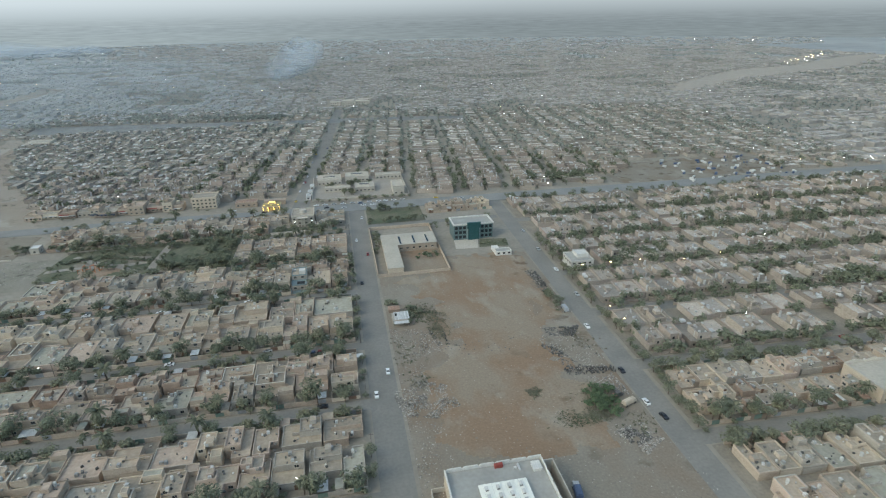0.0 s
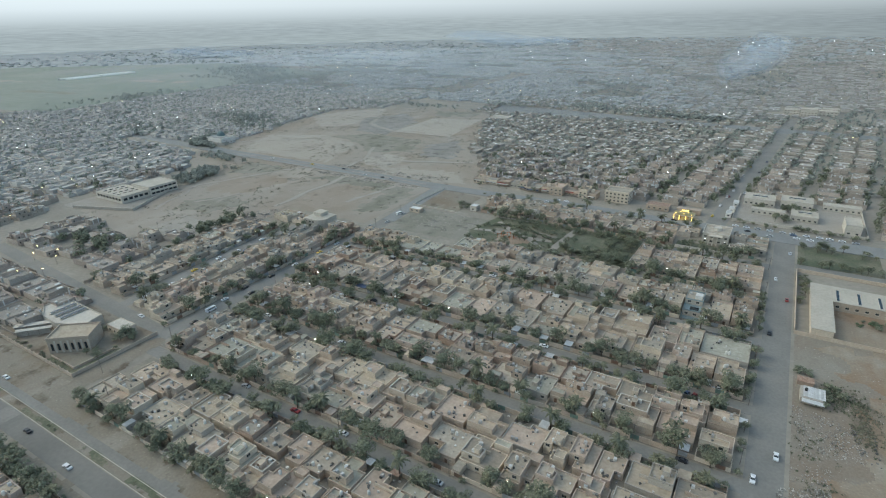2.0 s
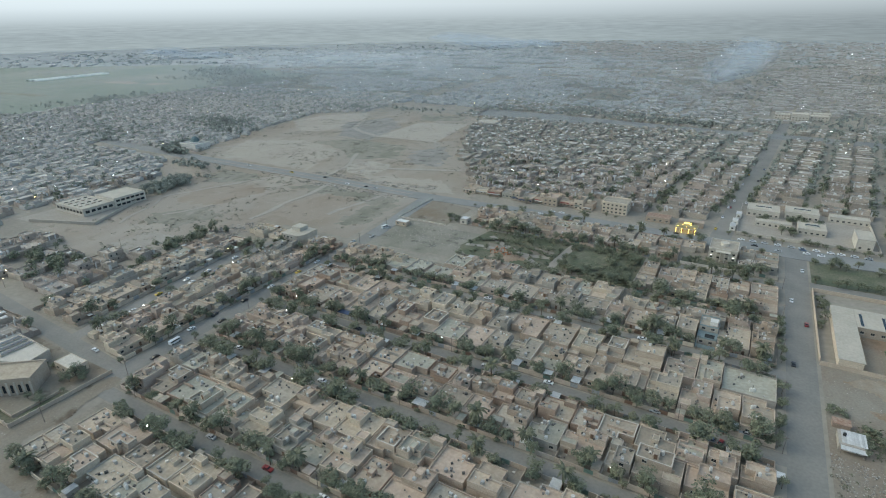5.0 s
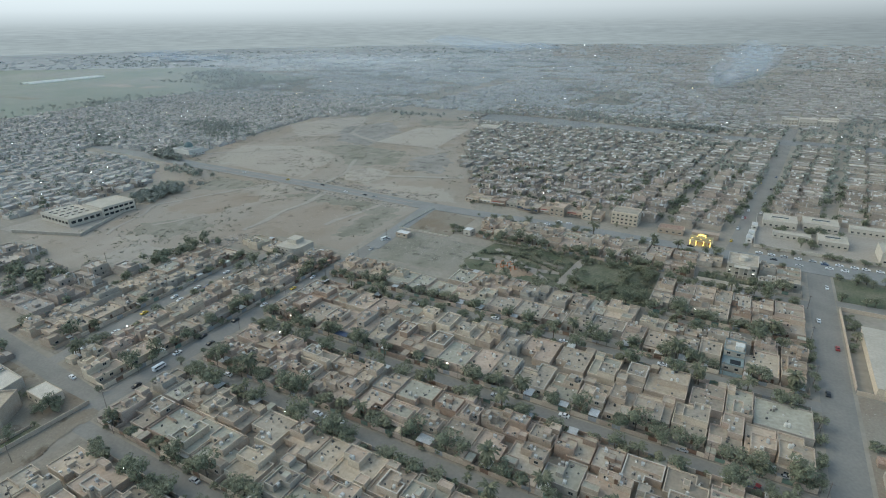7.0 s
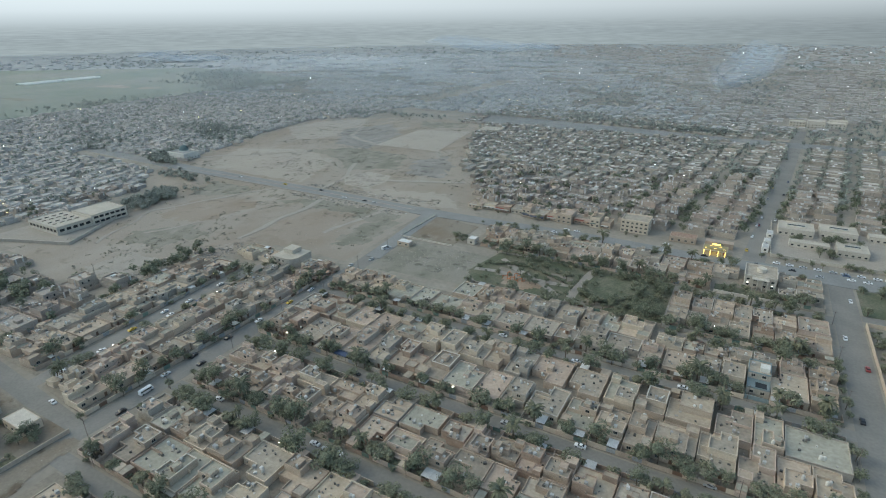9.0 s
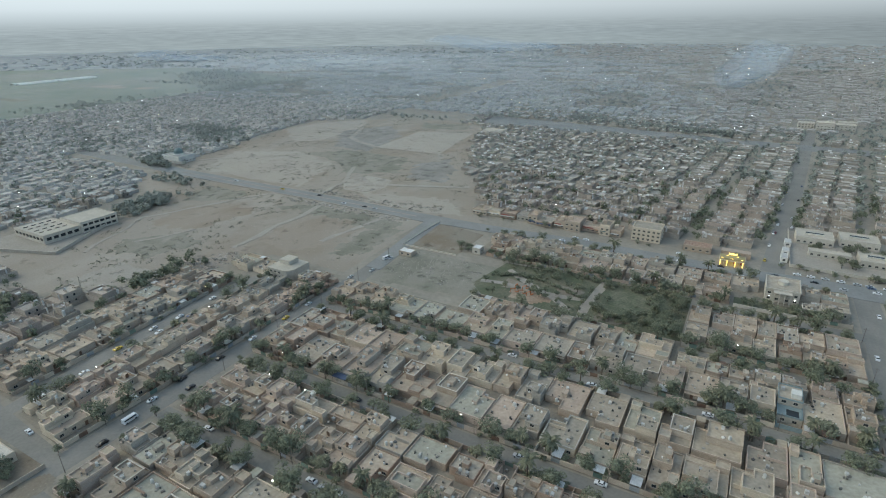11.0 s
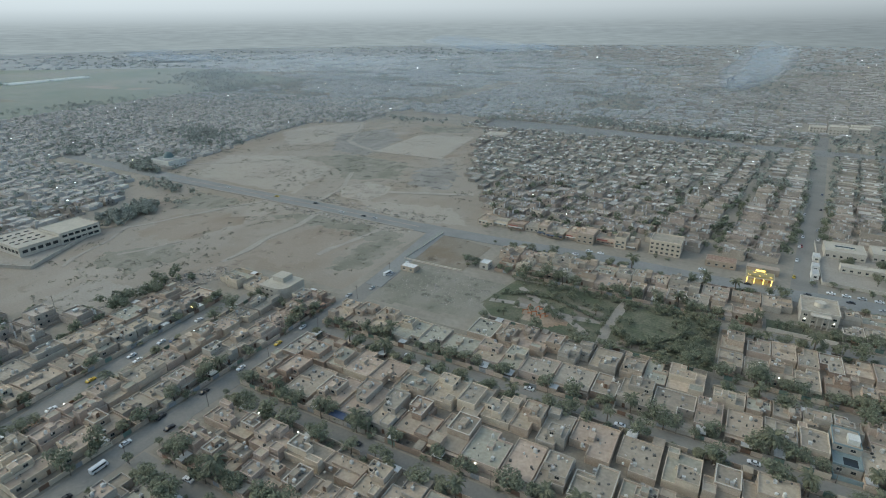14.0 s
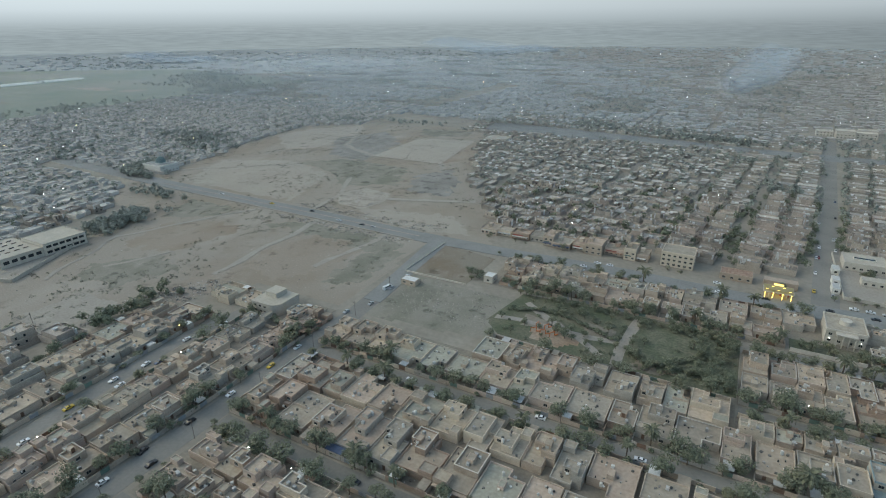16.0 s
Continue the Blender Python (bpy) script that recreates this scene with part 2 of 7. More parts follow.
# leaves farther out, with still more haze put into their colour
LEAF_HAZE = leafy("hazed_pale_leaf", (0.245, 0.268, 0.245), (0.275, 0.298, 0.275))
BUSH = leafy("leaf_fresh_green", (0.105, 0.148, 0.075), (0.135, 0.178, 0.095))
PALM = leafy("palm_frond", (0.145, 0.150, 0.098), (0.18, 0.182, 0.122))
ROADGREY = surface("dusty_blue_grey_asphalt", (0.222, 0.222, 0.214), (0.258, 0.257, 0.246), 0.06, 0.92, 0.1, 0.8, 0.12, 0.04)
ASPHALT = surface("old_asphalt", (0.212, 0.202, 0.184), (0.254, 0.240, 0.216), 0.06, 0.92, 0.1, 0.8, 0.10, 0.04)
FRESH = surface("darker_asphalt", (0.178, 0.168, 0.152), (0.214, 0.202, 0.182), 0.05, 0.9, 0.1, 0.6, 0.08, 0.0)
DUST = surface("dusty_verge", (0.285, 0.250, 0.203), (0.225, 0.199, 0.163), 0.12, 0.97, 0.2, 0.9, 0.15, 0.06)
GROUND = surface("city_ground", (0.255, 0.228, 0.19), (0.32, 0.288, 0.24), 0.03, 0.97, 0.1, 0.35, 0.12, 0.0)
SOIL = surface("brown_bare_soil", (0.315, 0.225, 0.16), (0.36, 0.29, 0.225), 0.05, 0.97, 0.3, 0.7, 0.22, 0.0)
FIELD = earth("dry_field", (0.326, 0.285, 0.238), (0.286, 0.238, 0.188), (0.362, 0.320, 0.270), 0.5, 2.6, True)
FIELD_BROWN = earth("brown_field_soil", (0.312, 0.262, 0.212), (0.275, 0.222, 0.172), (0.345, 0.302, 0.252), 0.5, 1.6, True)
FIELD_OLIVE = earth("weedy_field_soil", (0.27, 0.25, 0.207), (0.21, 0.2, 0.157), (0.33, 0.298, 0.252), 0.6, 0.8)
FIELD_STONY = earth("grey_stony_soil", (0.275, 0.258, 0.235), (0.228, 0.213, 0.194), (0.34, 0.316, 0.285), 0.5, 0.9)
FIELD_TAN = earth("smooth_tan_soil", (0.372, 0.33, 0.28), (0.345, 0.302, 0.254), (0.395, 0.353, 0.302), 0.4, 2.6, True)
SAND = surface("pale_sand", (0.402, 0.358, 0.304), (0.372, 0.330, 0.28), 0.05, 0.97, 0.2, 0.6, 0.15, 0.0)
LOTDIRT = earth("trampled_lot_dirt", (0.255, 0.223, 0.18), (0.24, 0.182, 0.132), (0.31, 0.280, 0.232), 0.45, 1.5, True)
LOTSOIL = earth("scraped_brown_soil", (0.288, 0.232, 0.172), (0.262, 0.180, 0.118), (0.330, 0.286, 0.226), 0.6, 0.95, True)
VERGE = earth("dirt_verge", (0.245, 0.215, 0.172), (0.215, 0.168, 0.120), (0.295, 0.265, 0.22), 0.5)
CEMENT = surface("smooth_screed", (0.335, 0.325, 0.30), (0.385, 0.375, 0.345), 0.12, 0.9, 0.05, 0.7, 0.08, 0.0)
TRACK = surface("dirt_track", (0.365, 0.330, 0.284), (0.328, 0.296, 0.254), 0.1, 0.97, 0.2, 0.8, 0.15, 0.05)
GRASS = surface("thin_grass", (0.105, 0.122, 0.072), (0.19, 0.175, 0.125), 0.06, 0.97, 0.3, 0.9, 0.3, 0.0)
CROP = surface("dark_crop", (0.115, 0.13, 0.08), (0.17, 0.165, 0.115), 0.12, 0.97, 0.3, 0.8, 0.35, 0.1)
FARM = surface("farm_plain", (0.218, 0.246, 0.202), (0.288, 0.288, 0.248), 0.004, 0.97, 0.0, 0.05, 0.12, 0.0)
RUBBLE = surface("rubble", (0.30, 0.275, 0.245), (0.38, 0.35, 0.315), 0.5, 0.95, 0.2, 3.0, 0.2, 0.55, True)
ASH = surface("dark_rubble", (0.09, 0.085, 0.08), (0.17, 0.16, 0.15), 0.5, 0.95, 0.2, 3.0, 0.2, 0.4, True)
TYRE = surface("tyre", (0.03, 0.03, 0.03), (0.04, 0.04, 0.04), 2, 0.9, 0)
GLASS = bpy.data.materials.new("dark_glass")
GLASS.use_nodes = True
_g = GLASS.node_tree.nodes["Principled BSDF"]
_g.inputs["Base Color"].default_value, _g.inputs["Roughness"].default_value, _g.inputs["Metallic"].default_value = (0.03, 0.035, 0.04, 1), 0.12, 0.0
LAMP_WHITE = glow("lamp_white", (0.95, 0.97, 1.0), 14.0)
LAMP_WARM = glow("lamp_warm", (1.0, 0.66, 0.32), 12.0)
LAMP_YELLOW = glow("lamp_yellow", (1.0, 0.70, 0.20), 1.9)
YELLOW = surface("yellow_paint", (0.36, 0.29, 0.12), (0.43, 0.35, 0.15), 0.5, 0.5, 0.05)
CARS = {k: surface("car_" + k, c, tuple(x * 1.06 for x in c), 0.5, 0.3, 0, 3, 0.05, 0.04) for k, c in
        {"white": (0.72, 0.73, 0.74), "silver": (0.42, 0.43, 0.44), "black": (0.03, 0.03, 0.035), "red": (0.25, 0.03, 0.03), "yellow": (0.60, 0.42, 0.06), "blue": (0.08, 0.11, 0.18)}.items()}


# ---- mesh helpers ----
def inset(poly, t):
    """A polygon of straight right-angled edges, counter-clockwise, drawn in by t."""
    out = []
    for i in range(len(poly)):
        (xa, ya), (xb, yb), (xc, yc) = poly[i - 1], poly[i], poly[(i + 1) % len(poly)]
        l1, l2 = math.hypot(xb - xa, yb - ya), math.hypot(xc - xb, yc - yb)
        out.append((xb - t * ((yb - ya) / l1 + (yc - yb) / l2), yb + t * ((xb - xa) / l1 + (xc - xb) / l2)))
    return out


def ell(x0, x1, y0, y1, corner, cx, cy):
    """A rectangle with one corner (0 front left, then counter-clockwise; None: whole) cut away by cx and cy."""
    if corner == 0:
        return [(x0 + cx, y0), (x1, y0), (x1, y1), (x0, y1), (x0, y0 + cy), (x0 + cx, y0 + cy)]
    if corner == 1:
        return [(x0, y0), (x1 - cx, y0), (x1 - cx, y0 + cy), (x1, y0 + cy), (x1, y1), (x0, y1)]
    if corner == 2:
        return [(x0, y0), (x1, y0), (x1, y1 - cy), (x1 - cx, y1 - cy), (x1 - cx, y1), (x0, y1)]
    if corner == 3:
        return [(x0, y0), (x1, y0), (x1, y1), (x0 + cx, y1), (x0 + cx, y1 - cy), (x0, y1 - cy)]
    return [(x0, y0), (x1, y0), (x1, y1), (x0, y1)]


class Mesh:
    """Collects boxes and faces, each with a material slot."""

    def __init__(self):
        self.v, self.f, self.s = [], [], []

    def face(self, pts, slot=0):
        k = len(self.v)
        self.v.extend(pts)
        self.f.append(tuple(range(k, k + len(pts))))
        self.s.append(slot)

    def box(self, x0, x1, y0, y1, z0, z1, slot=0, top=None, floor=True):
        k = len(self.v)
        self.v += [(x0, y0, z0), (x1, y0, z0), (x1, y1, z0), (x0, y1, z0), (x0, y0, z1), (x1, y0, z1), (x1, y1, z1), (x0, y1, z1)]
        self.f += [(k, k + 1, k + 5, k + 4), (k + 1, k + 2, k + 6, k + 5), (k + 2, k + 3, k + 7, k + 6), (k + 3, k, k + 4, k + 7)]
        self.s += [slot] * 4
        if top is None:
            self.f.append((k + 4, k + 5, k + 6, k + 7))
            self.s.append(slot)
        else:
            self.face([(x0, y0, z1), (x1, y0, z1), (x1, y1, z1), (x0, y1, z1)], top)
        if floor:
            self.f.append((k + 3, k + 2, k + 1, k))
            self.s.append(slot)
        return self

    def rim(self, x0, x1, y0, y1, z, h, t=0.22, slot=0):
        self.box(x0, x1, y0, y0 + t, z, z + h, slot)
        self.box(x0, x1, y1 - t, y1, z, z + h, slot)
        self.box(x0, x0 + t, y0 + t, y1 - t, z, z + h, slot)
        self.box(x1 - t, x1, y0 + t, y1 - t, z, z + h, slot)
        return self

    def tray(self, x0, x1, y0, y1, z0, z1, h, wall=0, roof=1, t=0.25):
        """A block with a parapet: outer walls up to z1 + h, the roof h below the rim."""
        k = len(self.v)
        o = [(x0, y0), (x1, y0), (x1, y1), (x0, y1)]
        i = [(x0 + t, y0 + t), (x1 - t, y0 + t), (x1 - t, y1 - t), (x0 + t, y1 - t)]
        self.v += [(*p, z0) for p in o] + [(*p, z1 + h) for p in o] + [(*p, z1 + h) for p in i] + [(*p, z1) for p in i]
        for a in range(4):
            b = (a + 1) % 4
            self.f += [(k + a, k + b, k + 4 + b, k + 4 + a), (k + 4 + a, k + 4 + b, k + 8 + b, k + 8 + a), (k + 8 + a, k + 8 + b, k + 12 + b, k + 12 + a)]
            self.s += [wall] * 3
        self.face([(*p, z1) for p in i], roof)
        return self

    def prism(self, poly, z0, z1):
        n, k = len(poly), len(self.v)
        self.v += [(*p, z0) for p in poly] + [(*p, z1) for p in poly]
        self.f += [(k + i, k + (i + 1) % n, k + n + (i + 1) % n, k + n + i) for i in range(n)] + [tuple(range(k + n, k + 2 * n))]
        self.s += [0] * (n + 1)
        return self

    def ring(self, poly, t, z, h):
        """A wall of thickness t standing along the inside of a polygon's edge."""
        n, k, q = len(poly), len(self.v), inset(poly, t)
        self.v += [(*p, z) for p in poly] + [(*p, z + h) for p in poly] + [(*p, z + h) for p in q] + [(*p, z) for p in q]
        for i in range(n):
            j = (i + 1) % n
            for a in (0, n, 2 * n):
                self.f.append((k + a + i, k + a + j, k + a + n + j, k + a + n + i))
                self.s.append(0)
        return self

    def cyl(self, x, y, z0, z1, r0, r1=None, n=8, slot=0):
        r1 = r0 if r1 is None else r1
        k = len(self.v)
        for z, r in ((z0, r0), (z1, r1)):
            self.v += [(x + r * math.cos(6.2832 * i / n), y + r * math.sin(6.2832 * i / n), z) for i in range(n)]
        self.f += [(k + i, k + (i + 1) % n, k + n + (i + 1) % n, k + n + i) for i in range(n)]
        self.f.append(tuple(k + n + i for i in range(n)))
        self.s += [slot] * (n + 1)
        return self

    def turned(self, cx, cy, deg, start=0):
        c, s = math.cos(radians(deg)), math.sin(radians(deg))
        self.v[start:] = [(cx + (x - cx) * c - (y - cy) * s, cy + (x - cx) * s + (y - cy) * c, z) for x, y, z in self.v[start:]]
        return self

    def data(self, name, *mats):
        me = bpy.data.meshes.new(name)
        me.from_pydata(self.v, [], self.f)
        for m in mats:
            me.materials.append(m)
        if len(mats) > 1:
            me.polygons.foreach_set("material_index", self.s)
        return me


def part(name, mesh, material, parent, label=""):
    """One mesh object under a thing or a part. mesh: a Mesh, or mesh data to share."""
    mats = material if isinstance(material, (tuple, list)) else (material,)
    ob = new(name, mesh.data(name, *mats) if isinstance(mesh, Mesh) else mesh)
    ob.parent = parent
    return tagged(ob, label) if label else ob


def thing(name, m, label, category, group=""):
    ob = new(name)
    ob.matrix_basis = m
    ob.empty_display_size = 0.5
    return tagged(ob, label, category, group)


def sheet(name, pts, z, mat, label, category, height=0.0):
    """A piece of the ground's surface: a polygon, raised with a real edge where height is given."""
    me = Mesh()
    top = [(x, y, z + height) for x, y in pts]
    me.face(top)
    low = [(x, y, z - 0.3) for x, y in pts]
    for a in range(len(pts)):
        b = (a + 1) % len(pts)
        me.face([low[a], low[b], top[b], top[a]])
    return tagged(new(name, me.data(name, mat)), label, category, "", "structure")


def rect(x0, x1, y0, y1):
    return [(x0, y0), (x1, y0), (x1, y1), (x0, y1)]


def inside(x, y, poly):
    hit = False
    for a in range(len(poly)):
        (xa, ya), (xb, yb) = poly[a], poly[a - 1]
        if (ya > y) != (yb > y) and x < (xb - xa) * (y - ya) / (yb - ya) + xa:
            hit = not hit
    return hit


# ---- shared small meshes ----
_w = Mesh()
_w.box(-0.85, 0.85, -0.03, 0.0, 0, 1.35, 0)
_w.box(-0.75, 0.75, -0.05, -0.032, 0.1, 1.25, 1)
_w.box(-0.03, 0.03, -0.07, -0.052, 0.1, 1.25, 0)
_w.box(-0.95, 0.95, -0.22, 0.0, -0.12, -0.01, 0)
WINDOW = _w.data("window", COPING, GLASS)
_d = Mesh().box(-0.6, 0.6, -0.06, 0, 0, 2.1, 0).box(-0.45, 0.45, -0.09, -0.062, 0.1, 2.0, 0)
DOOR = _d.data("door", WOOD)
TANKBOX = Mesh().tray(-0.6, 0.6, -0.5, 0.5, 0, 1.25, 0.06, 0, 0, 0.1).data("water_tank", TANK)


def turned_shape(rings, n=12):
    """A shape of revolution from (radius, height) pairs, closed on top."""
    me = Mesh()
    for r_, z_ in rings:
        me.v += [(r_ * math.cos(6.2832 * i / n), r_ * math.sin(6.2832 * i / n), z_) for i in range(n)]
    for k in range(len(rings) - 1):
        me.f += [(k * n + i, k * n + (i + 1) % n, (k + 1) * n + (i + 1) % n, (k + 1) * n + i) for i in range(n)]
    me.f.append(tuple((len(rings) - 1) * n + i for i in range(n)))
    me.s = [0] * len(me.f)
    return me


TANKROUND = turned_shape([(0.55, 0), (0.58, 0.4), (0.55, 1.4), (0.4, 1.65), (0.15, 1.72), (0.13, 1.8)]).data("water_tank_round", WHITE)
COOLER = Mesh().tray(-0.55, 0.55, -0.55, 0.55, 0, 0.95, 0.14, 0, 0, 0.12).data("air_cooler", SHEET)
BULB = Mesh().box(-0.13, 0.13, -0.13, 0.13, 0, 0.26).data("lamp", LAMP_WHITE)
BULBWARM = Mesh().box(-0.13, 0.13, -0.13, 0.13, 0, 0.26).data("lamp_warm", LAMP_WARM)


def put(name, data, parent, x, y, z, rz=0, label=""):
    ob = part(name, data, None, parent, label)
    ob.matrix_basis = pose(x, y, z, 0, 0, rz)
    return ob


# ---- trees ----
def limb(me, a, b, r0, r1, n=6):
    a, b = Vector(a), Vector(b)
    d = (b - a).normalized()
    u = d.orthogonal().normalized()
    v = d.cross(u)
    k = len(me.v)
    for p, r in ((a, r0), (b, r1)):
        me.v += [tuple(p + r * (math.cos(6.2832 * i / n) * u + math.sin(6.2832 * i / n) * v)) for i in range(n)]
    me.f += [(k + i, k + (i + 1) % n, k + n + (i + 1) % n, k + n + i) for i in range(n)]
    me.s += [0] * n


def leaf_clumps(me, rng, lobes, count, size):
    """Small tilted leaf sprays scattered through uneven lobes, thicker towards their outside."""
    for _ in range(count):
        cx, cy, cz, rx, rz = lobes[rng.randrange(len(lobes))]
        d = Vector((rng.gauss(0, 1), rng.gauss(0, 1), rng.gauss(0.15, 1))).normalized()
        r = rng.uniform(0.45, 1.08) ** 0.6
        p = Vector((cx + d.x * rx * r, cy + d.y * rx * r, cz + d.z * rz * r))
        nrm = (d + Vector((rng.gauss(0, 0.5), rng.gauss(0, 0.5), rng.gauss(0.95, 0.4)))).normalized()
        u = nrm.orthogonal().normalized()
        a = rng.uniform(0, 6.28)
        v = nrm.cross(u)
        u, v = u * math.cos(a) + v * math.sin(a), v * math.cos(a) - u * math.sin(a)
        s = size * rng.uniform(0.6, 1.3)
        me.face([tuple(p + u * s + nrm * s * 0.15), tuple(p + v * s * 0.7 - u * s * 0.2), tuple(p - u * s), tuple(p - v * s * 0.75 + u * s * 0.1)])


def make_tree(rng, h, spread, leaf, lobes=7, count=420, name="street_tree", label="", cat="tree"):
    ob = thing(name, pose(0, 0, -500), label, cat, "trees of the quarter")
    tr, cr = Mesh(), Mesh()
    top = h * 0.45
    lean = (rng.uniform(-0.3, 0.3), rng.uniform(-0.3, 0.3))
    limb(tr, (0, 0, -0.1), (lean[0], lean[1], top), 0.2, 0.13)
    ls = []
    for i in range(lobes):
        a = 6.2832 * i / lobes + rng.uniform(-0.4, 0.4)
        d = spread * rng.uniform(0.25, 0.75) if i else 0
        z = h * rng.uniform(0.5, 0.82)
        p = (lean[0] + d * math.cos(a), lean[1] + d * math.sin(a), z)
        limb(tr, (lean[0], lean[1], top * rng.uniform(0.75, 1)), p, 0.09, 0.03, 5)
        ls.append((*p, spread * rng.uniform(0.34, 0.55), h * rng.uniform(0.14, 0.24)))
    leaf_clumps(cr, rng, ls, int(count * 1.15), 0.29)
    part("trunk", tr, BARK, ob)
    part("crown", cr, leaf, ob)
    return ob


def make_palm(rng, h):
    ob = thing("date_palm", pose(0, 0, -500), "date palm with a ring of drooping grey-green fronds", "palm tree", "trees of the quarter")
    tr, cr = Mesh(), Mesh()
    p = Vector((0, 0, -0.1))
    for i in range(6):
        q = p + Vector((rng.uniform(-0.06, 0.06), rng.uniform(-0.06, 0.06), h / 6))
        limb(tr, p, q, 0.25, 0.19, 7)
        p = q
    for i in range(30):
        a, up = rng.uniform(0, 6.28), rng.uniform(-0.35, 1.1)
        d = Vector((math.cos(a), math.sin(a), 0))
        side = Vector((-d.y, d.x, 0))
        at, ang = p.copy(), up
        for s in range(4):
            nx = at + (d * math.cos(ang) + Vector((0, 0, math.sin(ang)))) * 0.85
            w0, w1 = (0.42, 0.5, 0.42, 0.28)[s], (0.5, 0.42, 0.28, 0.04)[s]
            sag = Vector((0, 0, -0.16))
            cr.face([tuple(at), tuple(nx), tuple(nx + side * w1 + sag), tuple(at + side * w0 + sag)])
            cr.face([tuple(nx), tuple(at), tuple(at - side * w0 + sag), tuple(nx - side * w1 + sag)])
            at, ang = nx, ang - 0.42
    part("trunk", tr, BARK, ob)
    part("fronds", cr, PALM, ob)
    return ob


_r = random.Random(5)
TREES = [make_tree(_r, 6.2, 3.0, LEAF[0], label="dusty green broadleaf tree beside a house wall"),
         make_tree(_r, 5.0, 2.6, LEAF[1], label="dark green broadleaf tree in a front garden"),
         make_tree(_r, 7.4, 3.7, LEAF[1], 9, 560, label="tall dark broadleaf tree with an uneven crown"),
         make_tree(_r, 4.4, 2.3, LEAF[2], 6, 340, label="small olive-green garden tree with a low crown"),
         make_tree(_r, 5.6, 3.4, LEAF[0], 8, 480, label="spreading grey-green tree over the garden wall")]
SHRUBS = [make_tree(_r, 2.3, 1.7, LEAF[1], 5, 190, "shrub", "dense dark green shrub by the kerb", "shrub"),
          make_tree(_r, 1.9, 1.9, LEAF[0], 6, 190, "shrub", "low dusty green shrub by the kerb", "shrub")]
BUSHES = [make_tree(_r, 2.6, 2.2, BUSH, 6, 240, "shrub", "fresh green bush on the waste lot", "shrub")]
PALMS = [make_palm(_r, 6.0), make_palm(_r, 7.8)]
PROTOS = TREES + SHRUBS + PALMS + BUSHES


PLANTED = []


def plant(kinds, x, y, z=0.12, s=1.0):
    """Notes a plant; they are set out once all the places are known."""
    PLANTED.append((R.choice(kinds), x, y, z, s, R.uniform(0, 360), R.uniform(0.85, 1.12)))


# ---- vehicles ----
def make_car(colour):
    ob = thing("parked_car", pose(0, 0, -500), f"{colour} saloon car at the side of the street", "car", "cars of the quarter")
    body, glass = Mesh(), Mesh()
    prof = [(-2.2, 0.45), (-2.2, 0.8), (-1.75, 0.92), (-0.95, 0.96), (-0.3, 1.42), (0.85, 1.44), (1.5, 1.02), (2.15, 0.95), (2.2, 0.45)]
    for (xa, za), (xb, zb) in zip(prof, prof[1:]):
        wa, wb = (0.66 if za > 1.2 else 0.86), (0.66 if zb > 1.2 else 0.86)
        body.face([(xa, -wa, za), (xa, wa, za), (xb, wb, zb), (xb, -wb, zb)])
    for s in (-1, 1):
        body.face([(-2.2, 0.86 * s, 0.3), (2.2, 0.86 * s, 0.3), (2.2, 0.86 * s, 0.45), (2.15, 0.86 * s, 0.95), (1.5, 0.86 * s, 1.02), (-0.95, 0.86 * s, 0.96), (-1.75, 0.86 * s, 0.92), (-2.2, 0.86 * s, 0.8)])
        body.face([(-0.95, 0.86 * s, 0.96), (1.5, 0.86 * s, 1.02), (0.85, 0.66 * s, 1.44), (-0.3, 0.66 * s, 1.42)])
    body.face([(-2.2, -0.86, 0.3), (-2.2, 0.86, 0.3), (-2.2, 0.86, 0.45), (-2.2, -0.86, 0.45)])
    body.face([(2.2, 0.86, 0.3), (2.2, -0.86, 0.3), (2.2, -0.86, 0.45), (2.2, 0.86, 0.45)])
    body.face([(-2.2, -0.86, 0.3), (2.2, -0.86, 0.3), (2.2, 0.86, 0.3), (-2.2, 0.86, 0.3)])
    part("body", body, CARS[colour], ob)
    wind = Mesh()
    wind.face([(-0.9, -0.76, 1.01), (-0.9, 0.76, 1.01), (-0.34, 0.6, 1.42), (-0.34, -0.6, 1.42)])
    part("windscreen", wind, GLASS, ob)
    rear = Mesh()
    rear.face([(1.47, 0.76, 1.06), (1.47, -0.76, 1.06), (0.9, -0.6, 1.43), (0.9, 0.6, 1.43)])
    part("rear_window", rear, GLASS, ob)
    for s in (-1, 1):
        side = Mesh()
        side.face([(-0.75, 0.85 * s, 1.03), (1.2, 0.85 * s, 1.07), (0.75, 0.705 * s, 1.38), (-0.25, 0.705 * s, 1.37)])
        part("side_window", side, GLASS, ob)
        for x in (-1.35, 1.35):
            wh = Mesh()
            k = len(wh.v)
            for y in (0.68 * s, 0.88 * s):
                wh.v += [(x + 0.32 * math.cos(0.6283 * i), y, 0.32 + 0.32 * math.sin(0.6283 * i)) for i in range(10)]
            wh.f += [(i, (i + 1) % 10, 10 + (i + 1) % 10, 10 + i) for i in range(10)] + [tuple(range(10, 20)), tuple(range(10))]
            part("wheel", wh, TYRE, ob)
    return ob


CARPROTO = {c: make_car(c) for c in CARS}
PROTOS += CARPROTO.values()
CARMIX = ["white"] * 7 + ["silver"] * 3 + ["black"] * 2 + ["red", "yellow", "blue"]


def car(x, y, rz, colour=None, z=0.05):
    return copy_thing(CARPROTO[colour or R.choice(CARMIX)], pose(x, y, z, 0, 0, rz))


